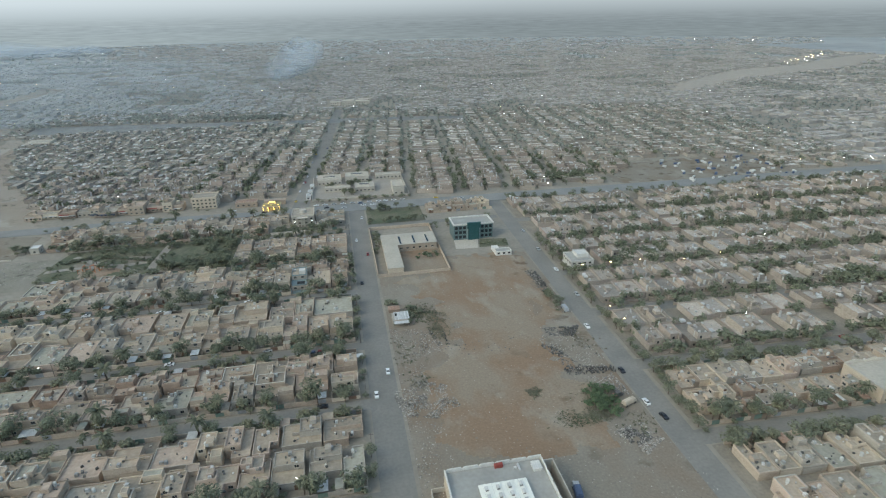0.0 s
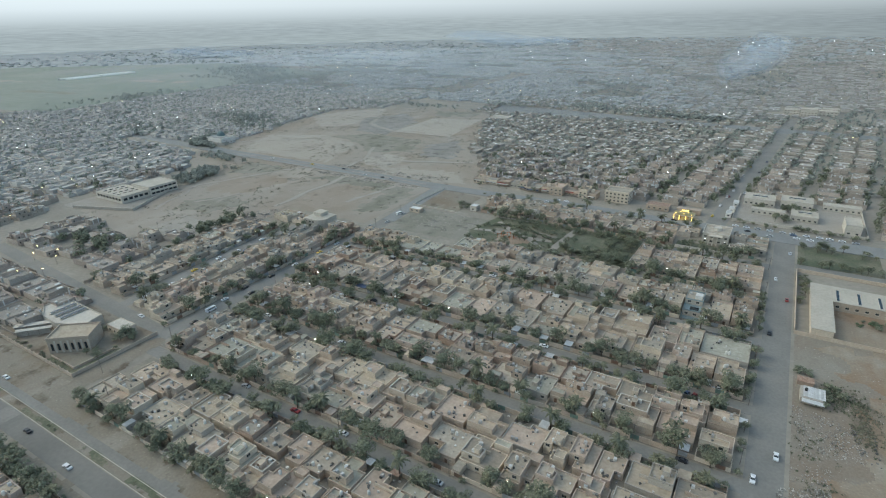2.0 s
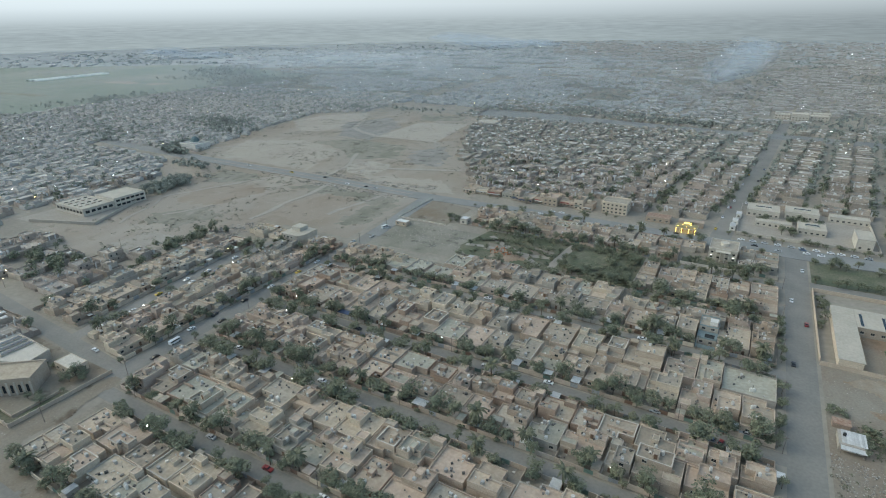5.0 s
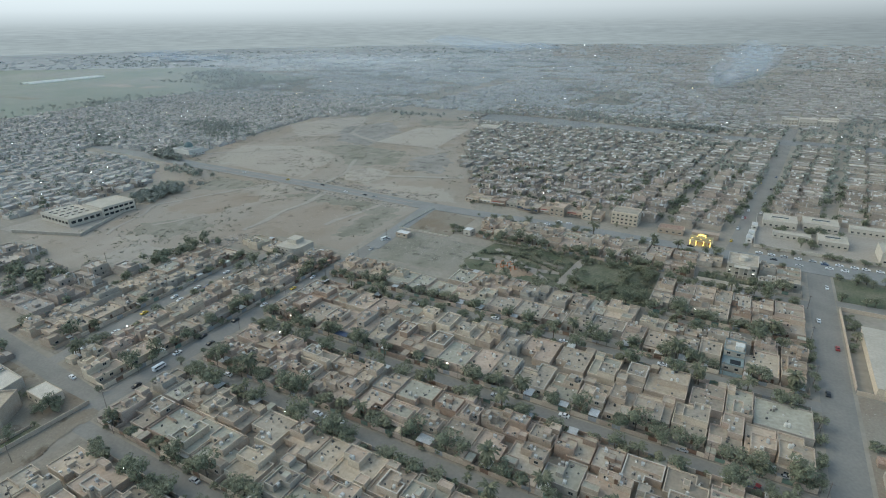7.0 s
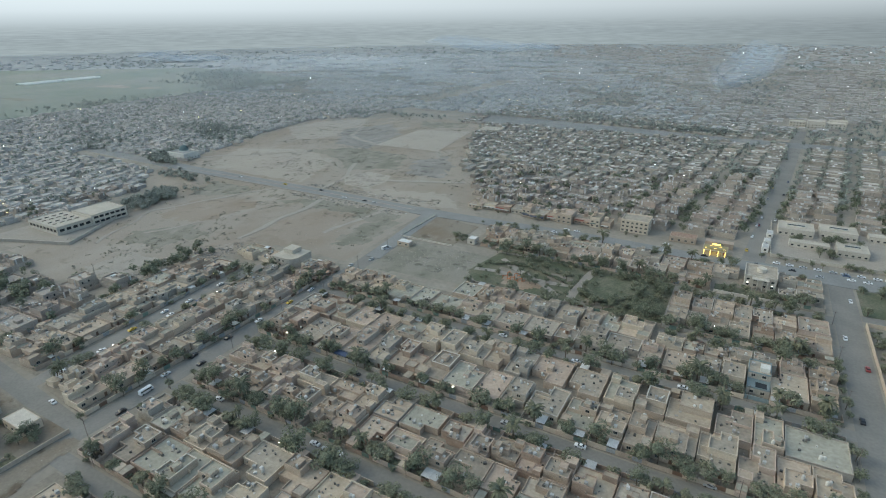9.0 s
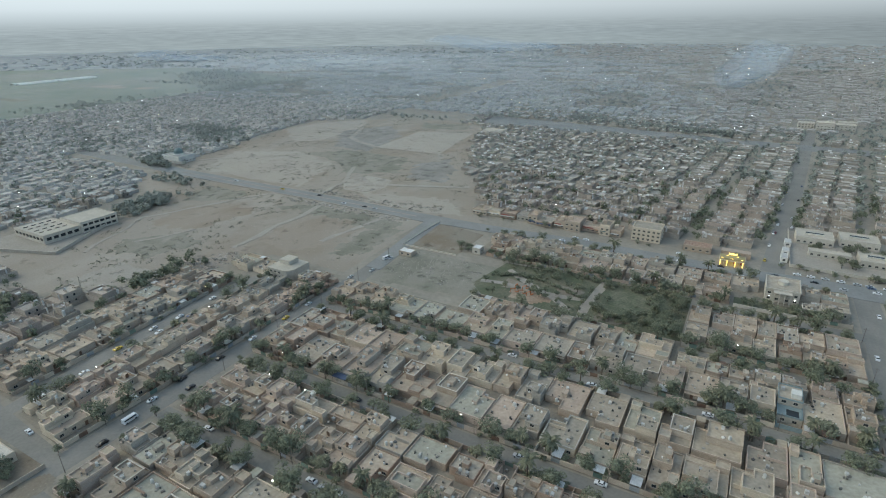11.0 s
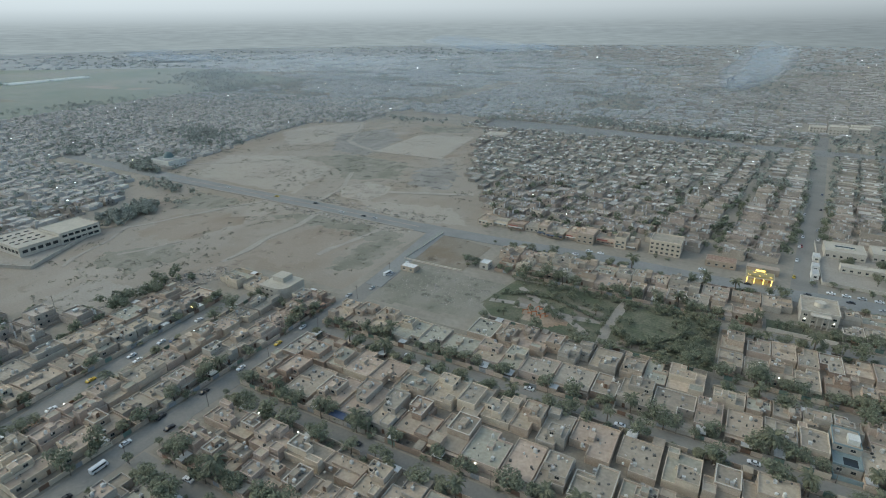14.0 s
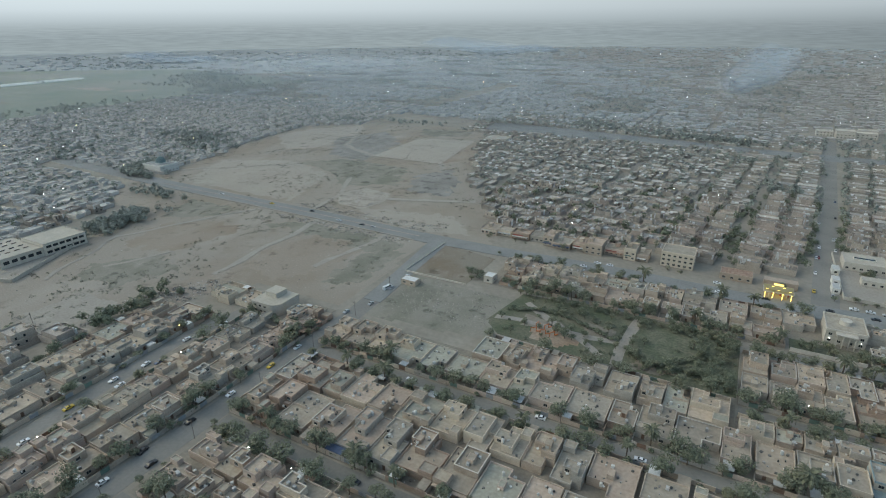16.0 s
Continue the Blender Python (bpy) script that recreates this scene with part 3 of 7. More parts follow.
# ---- houses ----
CLUTTER, DARK_CLUTTER, WHITE_CLUTTER = Mesh(), Mesh(), Mesh()


def house(m, w, d, seed, last=False, full=True, wall=None, lamp=True):
    """A flat-roofed house on its plot: x along the street, the street side at y = 0, the back at y = d."""
    r = random.Random(seed)
    wall = wall or r.choice(WALL_PICK)
    wm, roof = WALLS[wall], r.choice(ROOFS)
    two = r.random() < 0.66
    set_back = r.uniform(3.5, 6.0) if d > 17 else r.uniform(2.8, 4)
    h1 = r.uniform(2.6, 2.95)
    h2 = h1 + r.uniform(2.0, 2.45)
    ph, pt = r.uniform(0.6, 1.0), 0.3
    gap = r.choice((0.25, 0.45, 1.3)) if w > 11 else 0.3
    x0, x1, y0, y1 = 0.12, w - 0.12 - gap, set_back, d - r.choice((0.15, 0.15, 2.0))
    W, D = x1 - x0, y1 - y0
    carport = r.random() < 0.32
    label = f"{'two' if two else 'one'}-storey {wall} house, " + ("flat roof and sheet-metal carport" if carport else "flat roof with parapets")
    ob = thing("house", m, label, "house", "houses of the quarter")
    # ground floor
    base = ell(x0, x1, y0, y1, r.choice((None, 0, 1, 2, 3)), W * r.uniform(0.25, 0.5), D * r.uniform(0.18, 0.42))
    part("ground_floor", Mesh().prism(base, 0, h1), wm, ob)
    part("lower_parapet", Mesh().ring(base, pt, h1, ph * 0.9), wm, ob)
    part("lower_roof", Mesh().prism(inset(base, pt), h1 - 0.05, h1 + 0.1), roof, ob)
    top = [(x0 + W * 0.25, x1 - W * 0.25, y0 + D * 0.25, y1 - D * 0.25, h1)]
    a = top[0]
    faces = [(base, 1.0, 0)]
    if two:
        fw, fd = (r.uniform(0.6, 0.97) if W < 12 else r.uniform(0.5, 0.8)), r.uniform(0.42, 0.7)
        left, back = r.random() < 0.5, r.random() < 0.6
        ua = x0 + 0.06 if left else x1 - W * fw
        ub = x0 + W * fw if left else x1 - 0.06
        va = y1 - D * fd if back else y0 + 0.06 + D * r.uniform(0, 0.12)
        vb = y1 - 0.06 - (0 if r.random() < 0.6 else D * 0.1) if back else va + D * fd
        u = (ua, ub, va, vb)
        uw, ud = ub - ua, vb - va
        up = ell(*u, r.choice((None, 0, 1, 2, 3)), uw * r.uniform(0.3, 0.5), ud * r.uniform(0.25, 0.45))
        part("upper_floor", Mesh().prism(up, 0.0 if len(base) > 4 else h1 + 0.1, h2), wm, ob)
        part("upper_parapet", Mesh().ring(up, pt, h2, ph), wm, ob)
        part("upper_roof", Mesh().prism(inset(up, pt), h2 - 0.05, h2 + 0.1), r.choice((roof, roof, r.choice(ROOFS))), ob)
        a = (ua + uw * 0.3, ub - uw * 0.3, va + ud * 0.3, vb - ud * 0.3, h2)
        top.append(a)
        faces.append((up, h1 + 1.0, 1))
        # a second, lower room on the terrace
        if r.random() < 0.6:
            rw, rd = W * r.uniform(0.28, 0.45), D * r.uniform(0.18, 0.3)
            rx = x1 - rw - 0.08 if left else x0 + 0.08
            ry = y0 + 0.08 if back else y1 - rd - 0.08
            part("terrace_room", Mesh().tray(rx, rx + rw, ry, ry + rd, 0.0, h1 + 2.1, 0.35, 0, 1, 0.25), (wm, r.choice(ROOFS)), ob)
    # stair head
    if r.random() < 0.5:
        sw, sd, sh = r.uniform(2.0, 2.8), r.uniform(2.4, 3.6), r.uniform(1.6, 2.0)
        sx, sy = (a[0] + a[1]) / 2 - sw / 2 + r.uniform(-1.5, 1.5), (a[2] + a[3]) / 2 - sd / 2 + r.uniform(-1.5, 1.5)
        st = part("stair_head", Mesh().tray(sx, sx + sw, sy, sy + sd, a[4] + 0.05, a[4] + sh, 0.12, 0, 1, 0.18), (wm, roof), ob)
        if r.random() < 0.3:
            put("door", DOOR, st, sx + sw / 2, sy, a[4] + 0.12)
    if r.random() < 0.45:
        q = top[0]
        sx, sy = q[0], (q[2] + q[3]) / 2
        tw = Mesh().box(sx - W * 0.2, sx + W * r.uniform(0.2, 0.6), sy, sy + 0.25, h1 + 0.1, h1 + r.uniform(1.0, 1.7))
        part("terrace_wall", tw, wm, ob)
    # a low room in the front garden
    if full and r.random() < 0.5 and w > 8:
        aw, ad = r.uniform(2.6, 4.0), set_back - 0.6
        ax = r.choice((0.3, w - aw - 0.3))
        an = part("annex", Mesh().prism(ell(ax, ax + aw, 0.3, 0.3 + ad, None, 0, 0), 0, 2.7), wm, ob)
        part("annex_roof", Mesh().box(ax - 0.15, ax + aw + 0.15, 0.28, 0.32 + ad - 0.1, 2.7, 2.85), r.choice((SHEET, *ROOFS)), an)
    # front canopy and coping
    if r.random() < 0.5 and len(base) == 4:
        part("canopy", Mesh().box(x0 + 0.1, x1 - 0.1, y0 - r.uniform(0.7, 1.4), y0 - 0.01, h1 - 0.35, h1 - 0.12), COPING if r.random() < 0.35 else wm, ob)
    if r.random() < 0.16:
        part("coping", Mesh().ring(inset(up if two else base, -0.06), 0.42, (h2 + ph) if two else h1 + ph * 0.9, 0.12), COPING, ob, "pale coping round the roof")
    # windows and door, on the walls that face the street and the sides
    door_at = r.random()
    for poly, z_, lvl in faces:
        made = 0
        for e in range(len(poly)):
            (xa, ya), (xb, yb) = poly[e], poly[(e + 1) % len(poly)]
            ln = math.hypot(xb - xa, yb - ya)
            street = xb > xa + 0.1
            if ln < 2.6 or made > 2 or not (street or (lvl and r.random() < 0.4)):
                continue
            n = max(1, int(ln / 4.4)) if street else 1
            rz = math.degrees(math.atan2(yb - ya, xb - xa))
            for i in range(n):
                f_ = (i + 0.5) / n
                p_ = (xa + (xb - xa) * f_, ya + (yb - ya) * f_)
                if lvl == 0 and street and door_at >= 0 and (i == n - 1 or r.random() < 0.4):
                    put("front_door", DOOR, ob, *p_, 0.0, rz)
                    door_at = -1
                else:
                    if (seed * 7 + int(p_[0] * 3 + p_[1] * 5)) % 2:
                        put("window", WINDOW, ob, *p_, z_, rz)
                made += 1
    # roof tanks and coolers
    for i in range(r.choice((1, 1, 1, 2))):
        put("water_tank", r.choice((TANKBOX, TANKBOX, TANKROUND)), ob, r.uniform(a[0], a[1]), a[3] + r.uniform(0.2, 1.0), a[4] + 0.1, r.choice((0, 90)))
    for i in range(r.choice((0, 1, 1)) if full else 0):
        put("air_cooler", COOLER, ob, r.uniform(a[0], a[1]), a[2] - r.uniform(0.2, 1.0), a[4] + 0.1, r.choice((0, 90, 180)))
    # small things lying on the roofs
    for i in range(r.choice((9, 12, 15))):
        q = r.choice(top)
        p = m @ Vector((r.uniform(q[0] - 1.5, q[1] + 1.5), r.uniform(q[2] - 2.5, q[3] + 2.5), q[4] + 0.1))
        s_ = r.uniform(0.12, 0.5)
        heap_ = (CLUTTER, DARK_CLUTTER, CLUTTER, WHITE_CLUTTER, DARK_CLUTTER, CLUTTER, DARK_CLUTTER)[(i + seed) % 7]
        k_ = len(heap_.v)
        heap_.box(p.x - s_, p.x + s_ * r.uniform(0.4, 1.6), p.y - s_, p.y + s_ * r.uniform(0.4, 1), p.z, p.z + r.uniform(0.2, 0.9))
        heap_.turned(p.x, p.y, r.uniform(0, 90), k_)
    for i in range(5):
        p = m @ Vector((r.uniform(0.6, w - 0.6), r.uniform(0.6, set_back - 0.5), 0))
        s_ = r.uniform(0.15, 0.5)
        CLUTTER.box(p.x - s_, p.x + s_, p.y - s_, p.y + s_ * 0.6, p.z, p.z + r.uniform(0.3, 1.0))
    # plot wall and gate
    gx = r.uniform(1, max(1.1, w - 4.5))
    wh = r.uniform(1.8, 2.3)
    lw = Mesh()
    lw.v += [(x_, y_, z_) for z_ in (0, wh) for x_, y_ in ((0, set_back), (0, 0), (gx, 0), (gx, 0.24), (0.24, 0.24), (0.24, set_back))]
    lw.f += [(i_, (i_ + 1) % 6, 6 + (i_ + 1) % 6, 6 + i_) for i_ in range(6)] + [(6, 7, 10, 11), (7, 8, 9, 10)]
    lw.s += [0] * 8
    part("garden_wall", lw, wm, ob)
    if w - gx - 3.4 > 0.4:
        part("garden_wall", Mesh().box(gx + 3.4, w, 0, 0.24, 0, wh), wm, ob)
    if last:
        part("garden_wall", Mesh().box(w - 0.24, w, 0.25, set_back, 0, wh), wm, ob)
    part("gate", Mesh().box(gx + 0.02, gx + 3.38, 0.07, 0.13, 0.08, wh - 0.1), r.choice(GATE), ob)
    if carport:
        cp = Mesh()
        for k in range(17):
            x_, z_ = gx - 0.2 + k * 0.24, 2.55 + 0.07 * (k % 2)
            cp.v += [(x_, 0.3, z_), (x_, set_back - 0.1, z_), (x_, 0.3, z_ + 0.04), (x_, set_back - 0.1, z_ + 0.04)]
            if k:
                n_ = 4 * k
                cp.f += [(n_ - 4, n_, n_ + 1, n_ - 3), (n_ - 2, n_ - 1, n_ + 3, n_ + 2), (n_ - 4, n_ - 2, n_ + 2, n_)]
                cp.s += [0] * 3
        part("carport_roof", cp, SHEET if r.random() < 0.75 else RUST, ob, "pale corrugated metal sheet")
        part("carport_post", Mesh().box(gx, gx + 0.1, 0.4, 0.5, 0, 2.55), POLE, ob)
        part("carport_post", Mesh().box(gx + 3.3, gx + 3.4, 0.4, 0.5, 0, 2.55), POLE, ob)
    if lamp and r.random() < 0.10:
        put("porch_lamp", BULBWARM if r.random() < 0.12 else BULB, ob, r.uniform(x0 + 1, x1 - 1), y0 - 0.25, 2.6 if r.random() < 0.6 else h1 + 2.4, 0, "lit lamp on the wall")
    return set_back


def row(x0, x1, y_front, depth, facing, seed, widths=(9.5, 17), full=True, turn=None, trees=0.8, skip=()):
    """Houses side by side along a street. facing: S, N, E or W, the way their fronts look. turn: a pose for a turned quarter."""
    r = random.Random(seed)
    base = turn or Matrix.Identity(4)
    x = x0
    k = 0
    while x < x1 - 6:
        w = min(r.uniform(*widths), x1 - x)
        if x1 - (x + w) < 7:
            w = x1 - x
        k += 1
        dd = depth * r.uniform(0.96, 1.0)
        if facing == "S":
            m = pose(x, y_front, 0.12)
        elif facing == "N":
            m = pose(x + w, y_front, 0.12, 0, 0, 180)
        elif facing == "E":
            m = pose(y_front, x, 0.12, 0, 0, 90)
        else:
            m = pose(y_front, x + w, 0.12, 0, 0, -90)
        m = base @ m
        mid = m @ Vector((w / 2, depth / 2, 0))
        if not any(a < mid.x < b and c < mid.y < d for a, b, c, d in skip):
            s = house(m, w, dd, seed * 1000 + k, x + w >= x1 - 0.1, full)
            for n_ in range(2):
                if r.random() < trees * (0.95, 0.7)[n_]:
                    p = m @ Vector((r.uniform(1.2, w - 1.2), s * r.uniform(0.3, 0.55), 0))
                    plant(TREES * 2 + PALMS[:1], p.x, p.y, 0.12, r.uniform(0.95, 1.6))
            if r.random() < trees * 0.8:
                p = m @ Vector((r.uniform(1, w - 1), s * 0.4, 0))
                plant(SHRUBS, p.x, p.y, 0.12, r.uniform(0.9, 1.5))
            if r.random() < trees * 0.6:
                p = m @ Vector((r.uniform(1, w - 1), -0.8, 0))
                plant(TREES[:4] + SHRUBS * 2 + PALMS[1:], p.x, p.y, 0.1, r.uniform(0.7, 1.1))
        x += w


# ---- ground, roads and pavements ----
sheet("ground", rect(-4980, 4980, -1500, 4980), 0.0, GROUND, "dusty grey-brown city ground reaching the horizon", "ground")


def road(x0, x1, y0, y1, label="worn grey asphalt street with dusty edges"):
    return sheet("road", rect(x0, x1, y0, y1), 0.04, ASPHALT, label, "road")


def pavement(pts):
    return sheet("pavement", pts, 0.0, DUST, "dusty raised pavement round a block of houses", "pavement", 0.12)


def local(x, y):
    p = EAST @ Vector((x, y, 0))
    return p.x, p.y


EAST = Matrix.Translation((118, 139, 0)) @ pose(0, 0, 0, 0, 0, -1.6) @ Matrix.Translation((-124, -139, 0))
road(0.0, 12.5, -80, 452, "wide worn grey asphalt road along the waste lot")
sheet("road", [local(*p) for p in rect(118.2, 129.5, -60, 452)], 0.045, ASPHALT, "worn grey asphalt road with parked cars", "road")
sheet("road", [(-820, 456), (-640, 447), (-550, 444.5), (-460, 444), (-400, 442.5), (-325, 439), (-290, 438), (-274, 439.5), (-222, 441), (300, 440), (700, 440), (700, 462), (300, 460), (-20, 460), (-60, 456), (-150, 459), (-240, 455), (-280, 455), (-325, 456), (-400, 460.5), (-460, 462), (-550, 462.5), (-612, 464), (-820, 476)], 0.29, ROADGREY, "broad grey asphalt main road past shops", "road")
ST = (134, 185, 231, 290)
for y in ST:
    road(-264, 0, y - 3.5, y + 3.5)
road(-80, 0, 333, 339.5)
road(-60, 0, 388, 396)
road(13, 118, 397, 404, "asphalt side street north of the walled yard")
sheet("road", [(-275.6, 62), (-265.0, 62), (-264.6, 330), (-269, 385), (-273.5, 440), (-288, 439), (-281, 385), (-276.4, 330), (-275.6, 250)], 0.055, ASPHALT, "grey asphalt street with parked cars and tree shade", "road")
sheet("road", [(-264.8, 345), (-269, 385), (-273.6, 439.4), (-287.8, 438.4), (-281, 385), (-276.6, 345)], 0.27, ROADGREY, "grey asphalt street past the bare field", "road")
sheet("road", [(-318, 152), (-326, 152), (-336, 260), (-330, 312), (-322, 312), (-328, 260)], 0.045, ASPHALT, "narrow asphalt street between house rows", "road")
sheet("road", [(-270, 141.5), (-270, 150.5), (-374, 157.5), (-500, 166), (-500, 157), (-374, 148.5)], 0.06, ASPHALT, "asphalt street running to the crossroads", "road")
sheet("road", rect(-640, 0, 80.5, 86.5), 0.05, ASPHALT, "northern carriageway of the dusty dual road", "road")
sheet("road", rect(-640, 0, 67, 75.9), 0.05, FRESH, "southern carriageway of the dusty dual road", "road")
sheet("median_strip", rect(-640, -10, 76.5, 79.9), 0.0, VERGE, "sandy raised median strip with sparse shrubs", "median", 0.2)
tagged(bpy.data.objects["median_strip"], kind="structure")
for y0_, y1_ in ((76.28, 76.48), (79.92, 80.12)):
    sheet("kerb", rect(-640, -10, y0_, y1_), 0.0, COPING, "pale painted kerb of the median strip", "kerb", 0.28)
NS_N = (-41,)
for y in (139, 188, 238, 289, 339, 389):
    sheet("road", [local(*p) for p in rect(129, 560, y - 4, y + 4)], 0.04, ASPHALT, "worn grey asphalt street with dusty edges", "road")
for i, x in enumerate(NS_N):
    sheet("road", [(x - 7, 459), (x + 7, 459), (x + 50, 1000), (x + 36, 1000)], 0.04, ASPHALT, "grey asphalt street running away between house rows", "road")

# blocks
for a, b in zip((88.5, *[y + 3.5 for y in ST[:3]]), [y - 3.5 for y in ST]):
    pavement(rect(-262 if a > 100 else -256, -3.2, a + 0.8, b - 0.8))
pavement(rect(-350, -148, 38, 62.5))
pavement(rect(-262, -3.2, 294.2, 324))
pavement(rect(-196, -81, 324.5, 342.5))
pavement(rect(-80.5, -3.2, 324.5, 332.2))
pavement(rect(-80.5, -3.2, 340.3, 385.6))
pavement(rect(-222, -3.2, 397, 441))
pavement([(-316, 155), (-276.5, 152), (-277, 250), (-282, 326), (-320, 326), (-327, 260)])
pavement([(-374, 158), (-327.5, 158), (-338, 260), (-334, 292), (-384, 292)])
ys = [90, 139, 188, 238, 289, 339, 389, 440]
for a, b in zip(ys, ys[1:]):
    pavement([local(*p) for p in rect(131.5, 560, a + (4.8 if a > 100 else 0), b - 4.8)])

# ---- the house rows ----
WEST = dict(trees=1.25)
row(-345, -150, 61, 18, "N", 20, (10, 16), trees=1.2)
row(-252, -4, 92, 20, "S", 1, **WEST)
row(-248, -4, 129.2, 17.2, "N", 2, **WEST)
row(-258, -4, 138.8, 21.4, "S", 3, **WEST)
row(-258, -4, 180.2, 19.8, "N", 4, **WEST)
row(-258, -4, 189.8, 18.4, "S", 5, **WEST)
row(-258, -4, 226.2, 17.8, "N", 6, **WEST)
row(-265, -4, 235.8, 24.8, "S", 7, **WEST)
row(-266, -4, 285.2, 24, "N", 8, **WEST)
row(-268, -39.4, 294.8, 23, "S", 9, **WEST)
row(-194, -83, 341, 22.5, "N", 22, (9, 14), trees=0.7)
row(-29.8, -4, 294.8, 25, "S", 19, **WEST)
row(-80, -4, 331.8, 13, "N", 23, (9, 13), trees=0.7)
row(-80, -4, 341, 21.5, "S", 10, (8.5, 12.5), **WEST)
row(-80, -4, 385, 21.5, "N", 11, (8.5, 12.5), **WEST)
row(-220, -48, 440, 20, "N", 12, (10, 18), trees=0.8)
row(-214, -62, 399, 20, "S", 13, (10, 18), trees=1.0)
row(-27, -4, 440, 20, "N", 14, (9, 14), trees=0.5)
row(-27, -4, 399, 19, "S", 21, (9, 14), trees=1.0)
row(153, 318, -277.5, 19, "E", 15, (10, 16), trees=0.5)
row(156, 300, -315, 19, "W", 16, (10, 16), trees=0.5, turn=Matrix.Translation((-320, 160, 0)) @ pose(0, 0, 0, 0, 0, 3) @ Matrix.Translation((320, -160, 0)))
row(160, 290, -331, 20, "E", 17, (10, 17), trees=0.5, turn=Matrix.Translation((-330, 160, 0)) @ pose(0, 0, 0, 0, 0, 3) @ Matrix.Translation((330, -160, 0)))
row(160, 286, -372, 19, "W", 18, (10, 17), trees=0.5, turn=Matrix.Translation((-330, 160, 0)) @ pose(0, 0, 0, 0, 0, 3) @ Matrix.Translation((330, -160, 0)))
for i, (a, b) in enumerate(zip(ys, ys[1:])):
    lo = a + (5.2 if a > 100 else 1)
    dep = (b - 5.2 - lo) / 2 - 0.2
    if i < 2:
        row(136, 250, lo, dep, "S", 30 + 2 * i, (8.5, 13), True, EAST, 1.1, ((206, 248, 140, 165),))
        row(136, 250, b - 5.2, dep, "N", 31 + 2 * i, (8.5, 13), True, EAST, 1.1)

wv = thing("villa", EAST @ pose(137, 291, 0.12), "pale green-white two-storey villa with roof terraces", "villa")
part("wall", Mesh().box(0, 15, 0, 15, 0, 5.6), WHITE, wv)
part("parapet", Mesh().rim(-0.1, 15.1, -0.1, 15.1, 5.6, 0.8, 0.3), WHITE, wv)
part("roof", Mesh().box(0.2, 14.8, 0.2, 14.8, 5.6, 5.7), CEMENT, wv)
part("roof_room", Mesh().tray(6, 14, 6, 14, 5.7, 7.6, 0.5, 0, 0, 0.25), (WHITE, CEMENT), wv)
for x in (2, 5.5, 9, 12.5):
    put("window", WINDOW, wv, x, -0.1, 1.0)
    put("window", WINDOW, wv, x, -0.1, 3.8)
    put("window", WINDOW, wv, -0.1, x, 3.8, -90)
bv = thing("villa", EAST @ pose(214, 143.5, 0.12), "large cream villa with peaked parapets", "villa")
part("wall", Mesh().box(0, 30, 0, 20, 0, 6.2), WALLS["cream plaster"], bv)
part("roof", Mesh().box(0.3, 29.7, 0.3, 19.7, 6.2, 6.3), CREAMROOF, bv)
for k_ in range(3):
    gb = Mesh()
    x_ = k_ * 10
    for y_ in (0.0, 19.7):
        gb.face([(x_, y_, 6.2), (x_ + 10, y_, 6.2), (x_ + 10, y_, 7.0), (x_ + 5, y_, 8.2), (x_, y_, 7.0)])
        gb.face([(x_ + 10, y_ + 0.3, 6.2), (x_, y_ + 0.3, 6.2), (x_, y_ + 0.3, 7.0), (x_ + 5, y_ + 0.3, 8.2), (x_ + 10, y_ + 0.3, 7.0)])
        gb.face([(x_, y_, 7.0), (x_ + 5, y_, 8.2), (x_ + 5, y_ + 0.3, 8.2), (x_, y_ + 0.3, 7.0)])
        gb.face([(x_ + 5, y_, 8.2), (x_ + 10, y_, 7.0), (x_ + 10, y_ + 0.3, 7.0), (x_ + 5, y_ + 0.3, 8.2)])
    part("peaked_parapet", gb, COPING, bv)
part("side_parapet", Mesh().box(0.01, 0.3, 0.31, 19.69, 6.2, 7.0), COPING, bv)
part("side_parapet", Mesh().box(29.7, 29.99, 0.31, 19.69, 6.2, 7.0), COPING, bv)
for i in range(6):
    put("window", WINDOW, bv, 3 + i * 4.8, 0, 1.0)
    put("window", WINDOW, bv, 3 + i * 4.8, 0, 4.0)

# ---- the waste lot between the two roads ----
def rough_sheet(name, poly, cell, amp, mat, label, category, z=0.06, grain=0.05, ragged=0.0):
    """A piece of uneven open ground over a polygon."""
    xs, ys_ = [p[0] for p in poly], [p[1] for p in poly]
    nx, ny = int((max(xs) - min(xs)) / cell) + 1, int((max(ys_) - min(ys_)) / cell) + 1
    me, idx = Mesh(), {}

    def vert(i, j):
        if (i, j) not in idx:
            x, y = min(xs) + i * cell, min(ys_) + j * cell
            edge = 0.0 if not all(inside(x + a, y + b, poly) for a, b in ((cell * 2, 0), (-cell * 2, 0), (0, cell * 2), (0, -cell * 2))) else 1.0
            h = amp * max(0.0, noise.noise((x * grain, y * grain, 3.1)) + 0.35 * noise.noise((x * grain * 5, y * grain * 5, 1.7)))
            idx[i, j] = len(me.v)
            me.v.append((x, y, z + h * edge))
        return idx[i, j]
    for i in range(nx):
        for j in range(ny):
            qx, qy = min(xs) + (i + 0.5) * cell, min(ys_) + (j + 0.5) * cell
            if inside(qx + ragged * noise.noise((qx * 0.11, qy * 0.11, 8)), qy + ragged * noise.noise((qx * 0.11, qy * 0.11, 2)), poly):
                me.f.append((vert(i, j), vert(i + 1, j), vert(i + 1, j + 1), vert(i, j + 1)))
                me.s.append(0)
    return tagged(new(name, me.data(name, mat)), label, category, "", "structure")


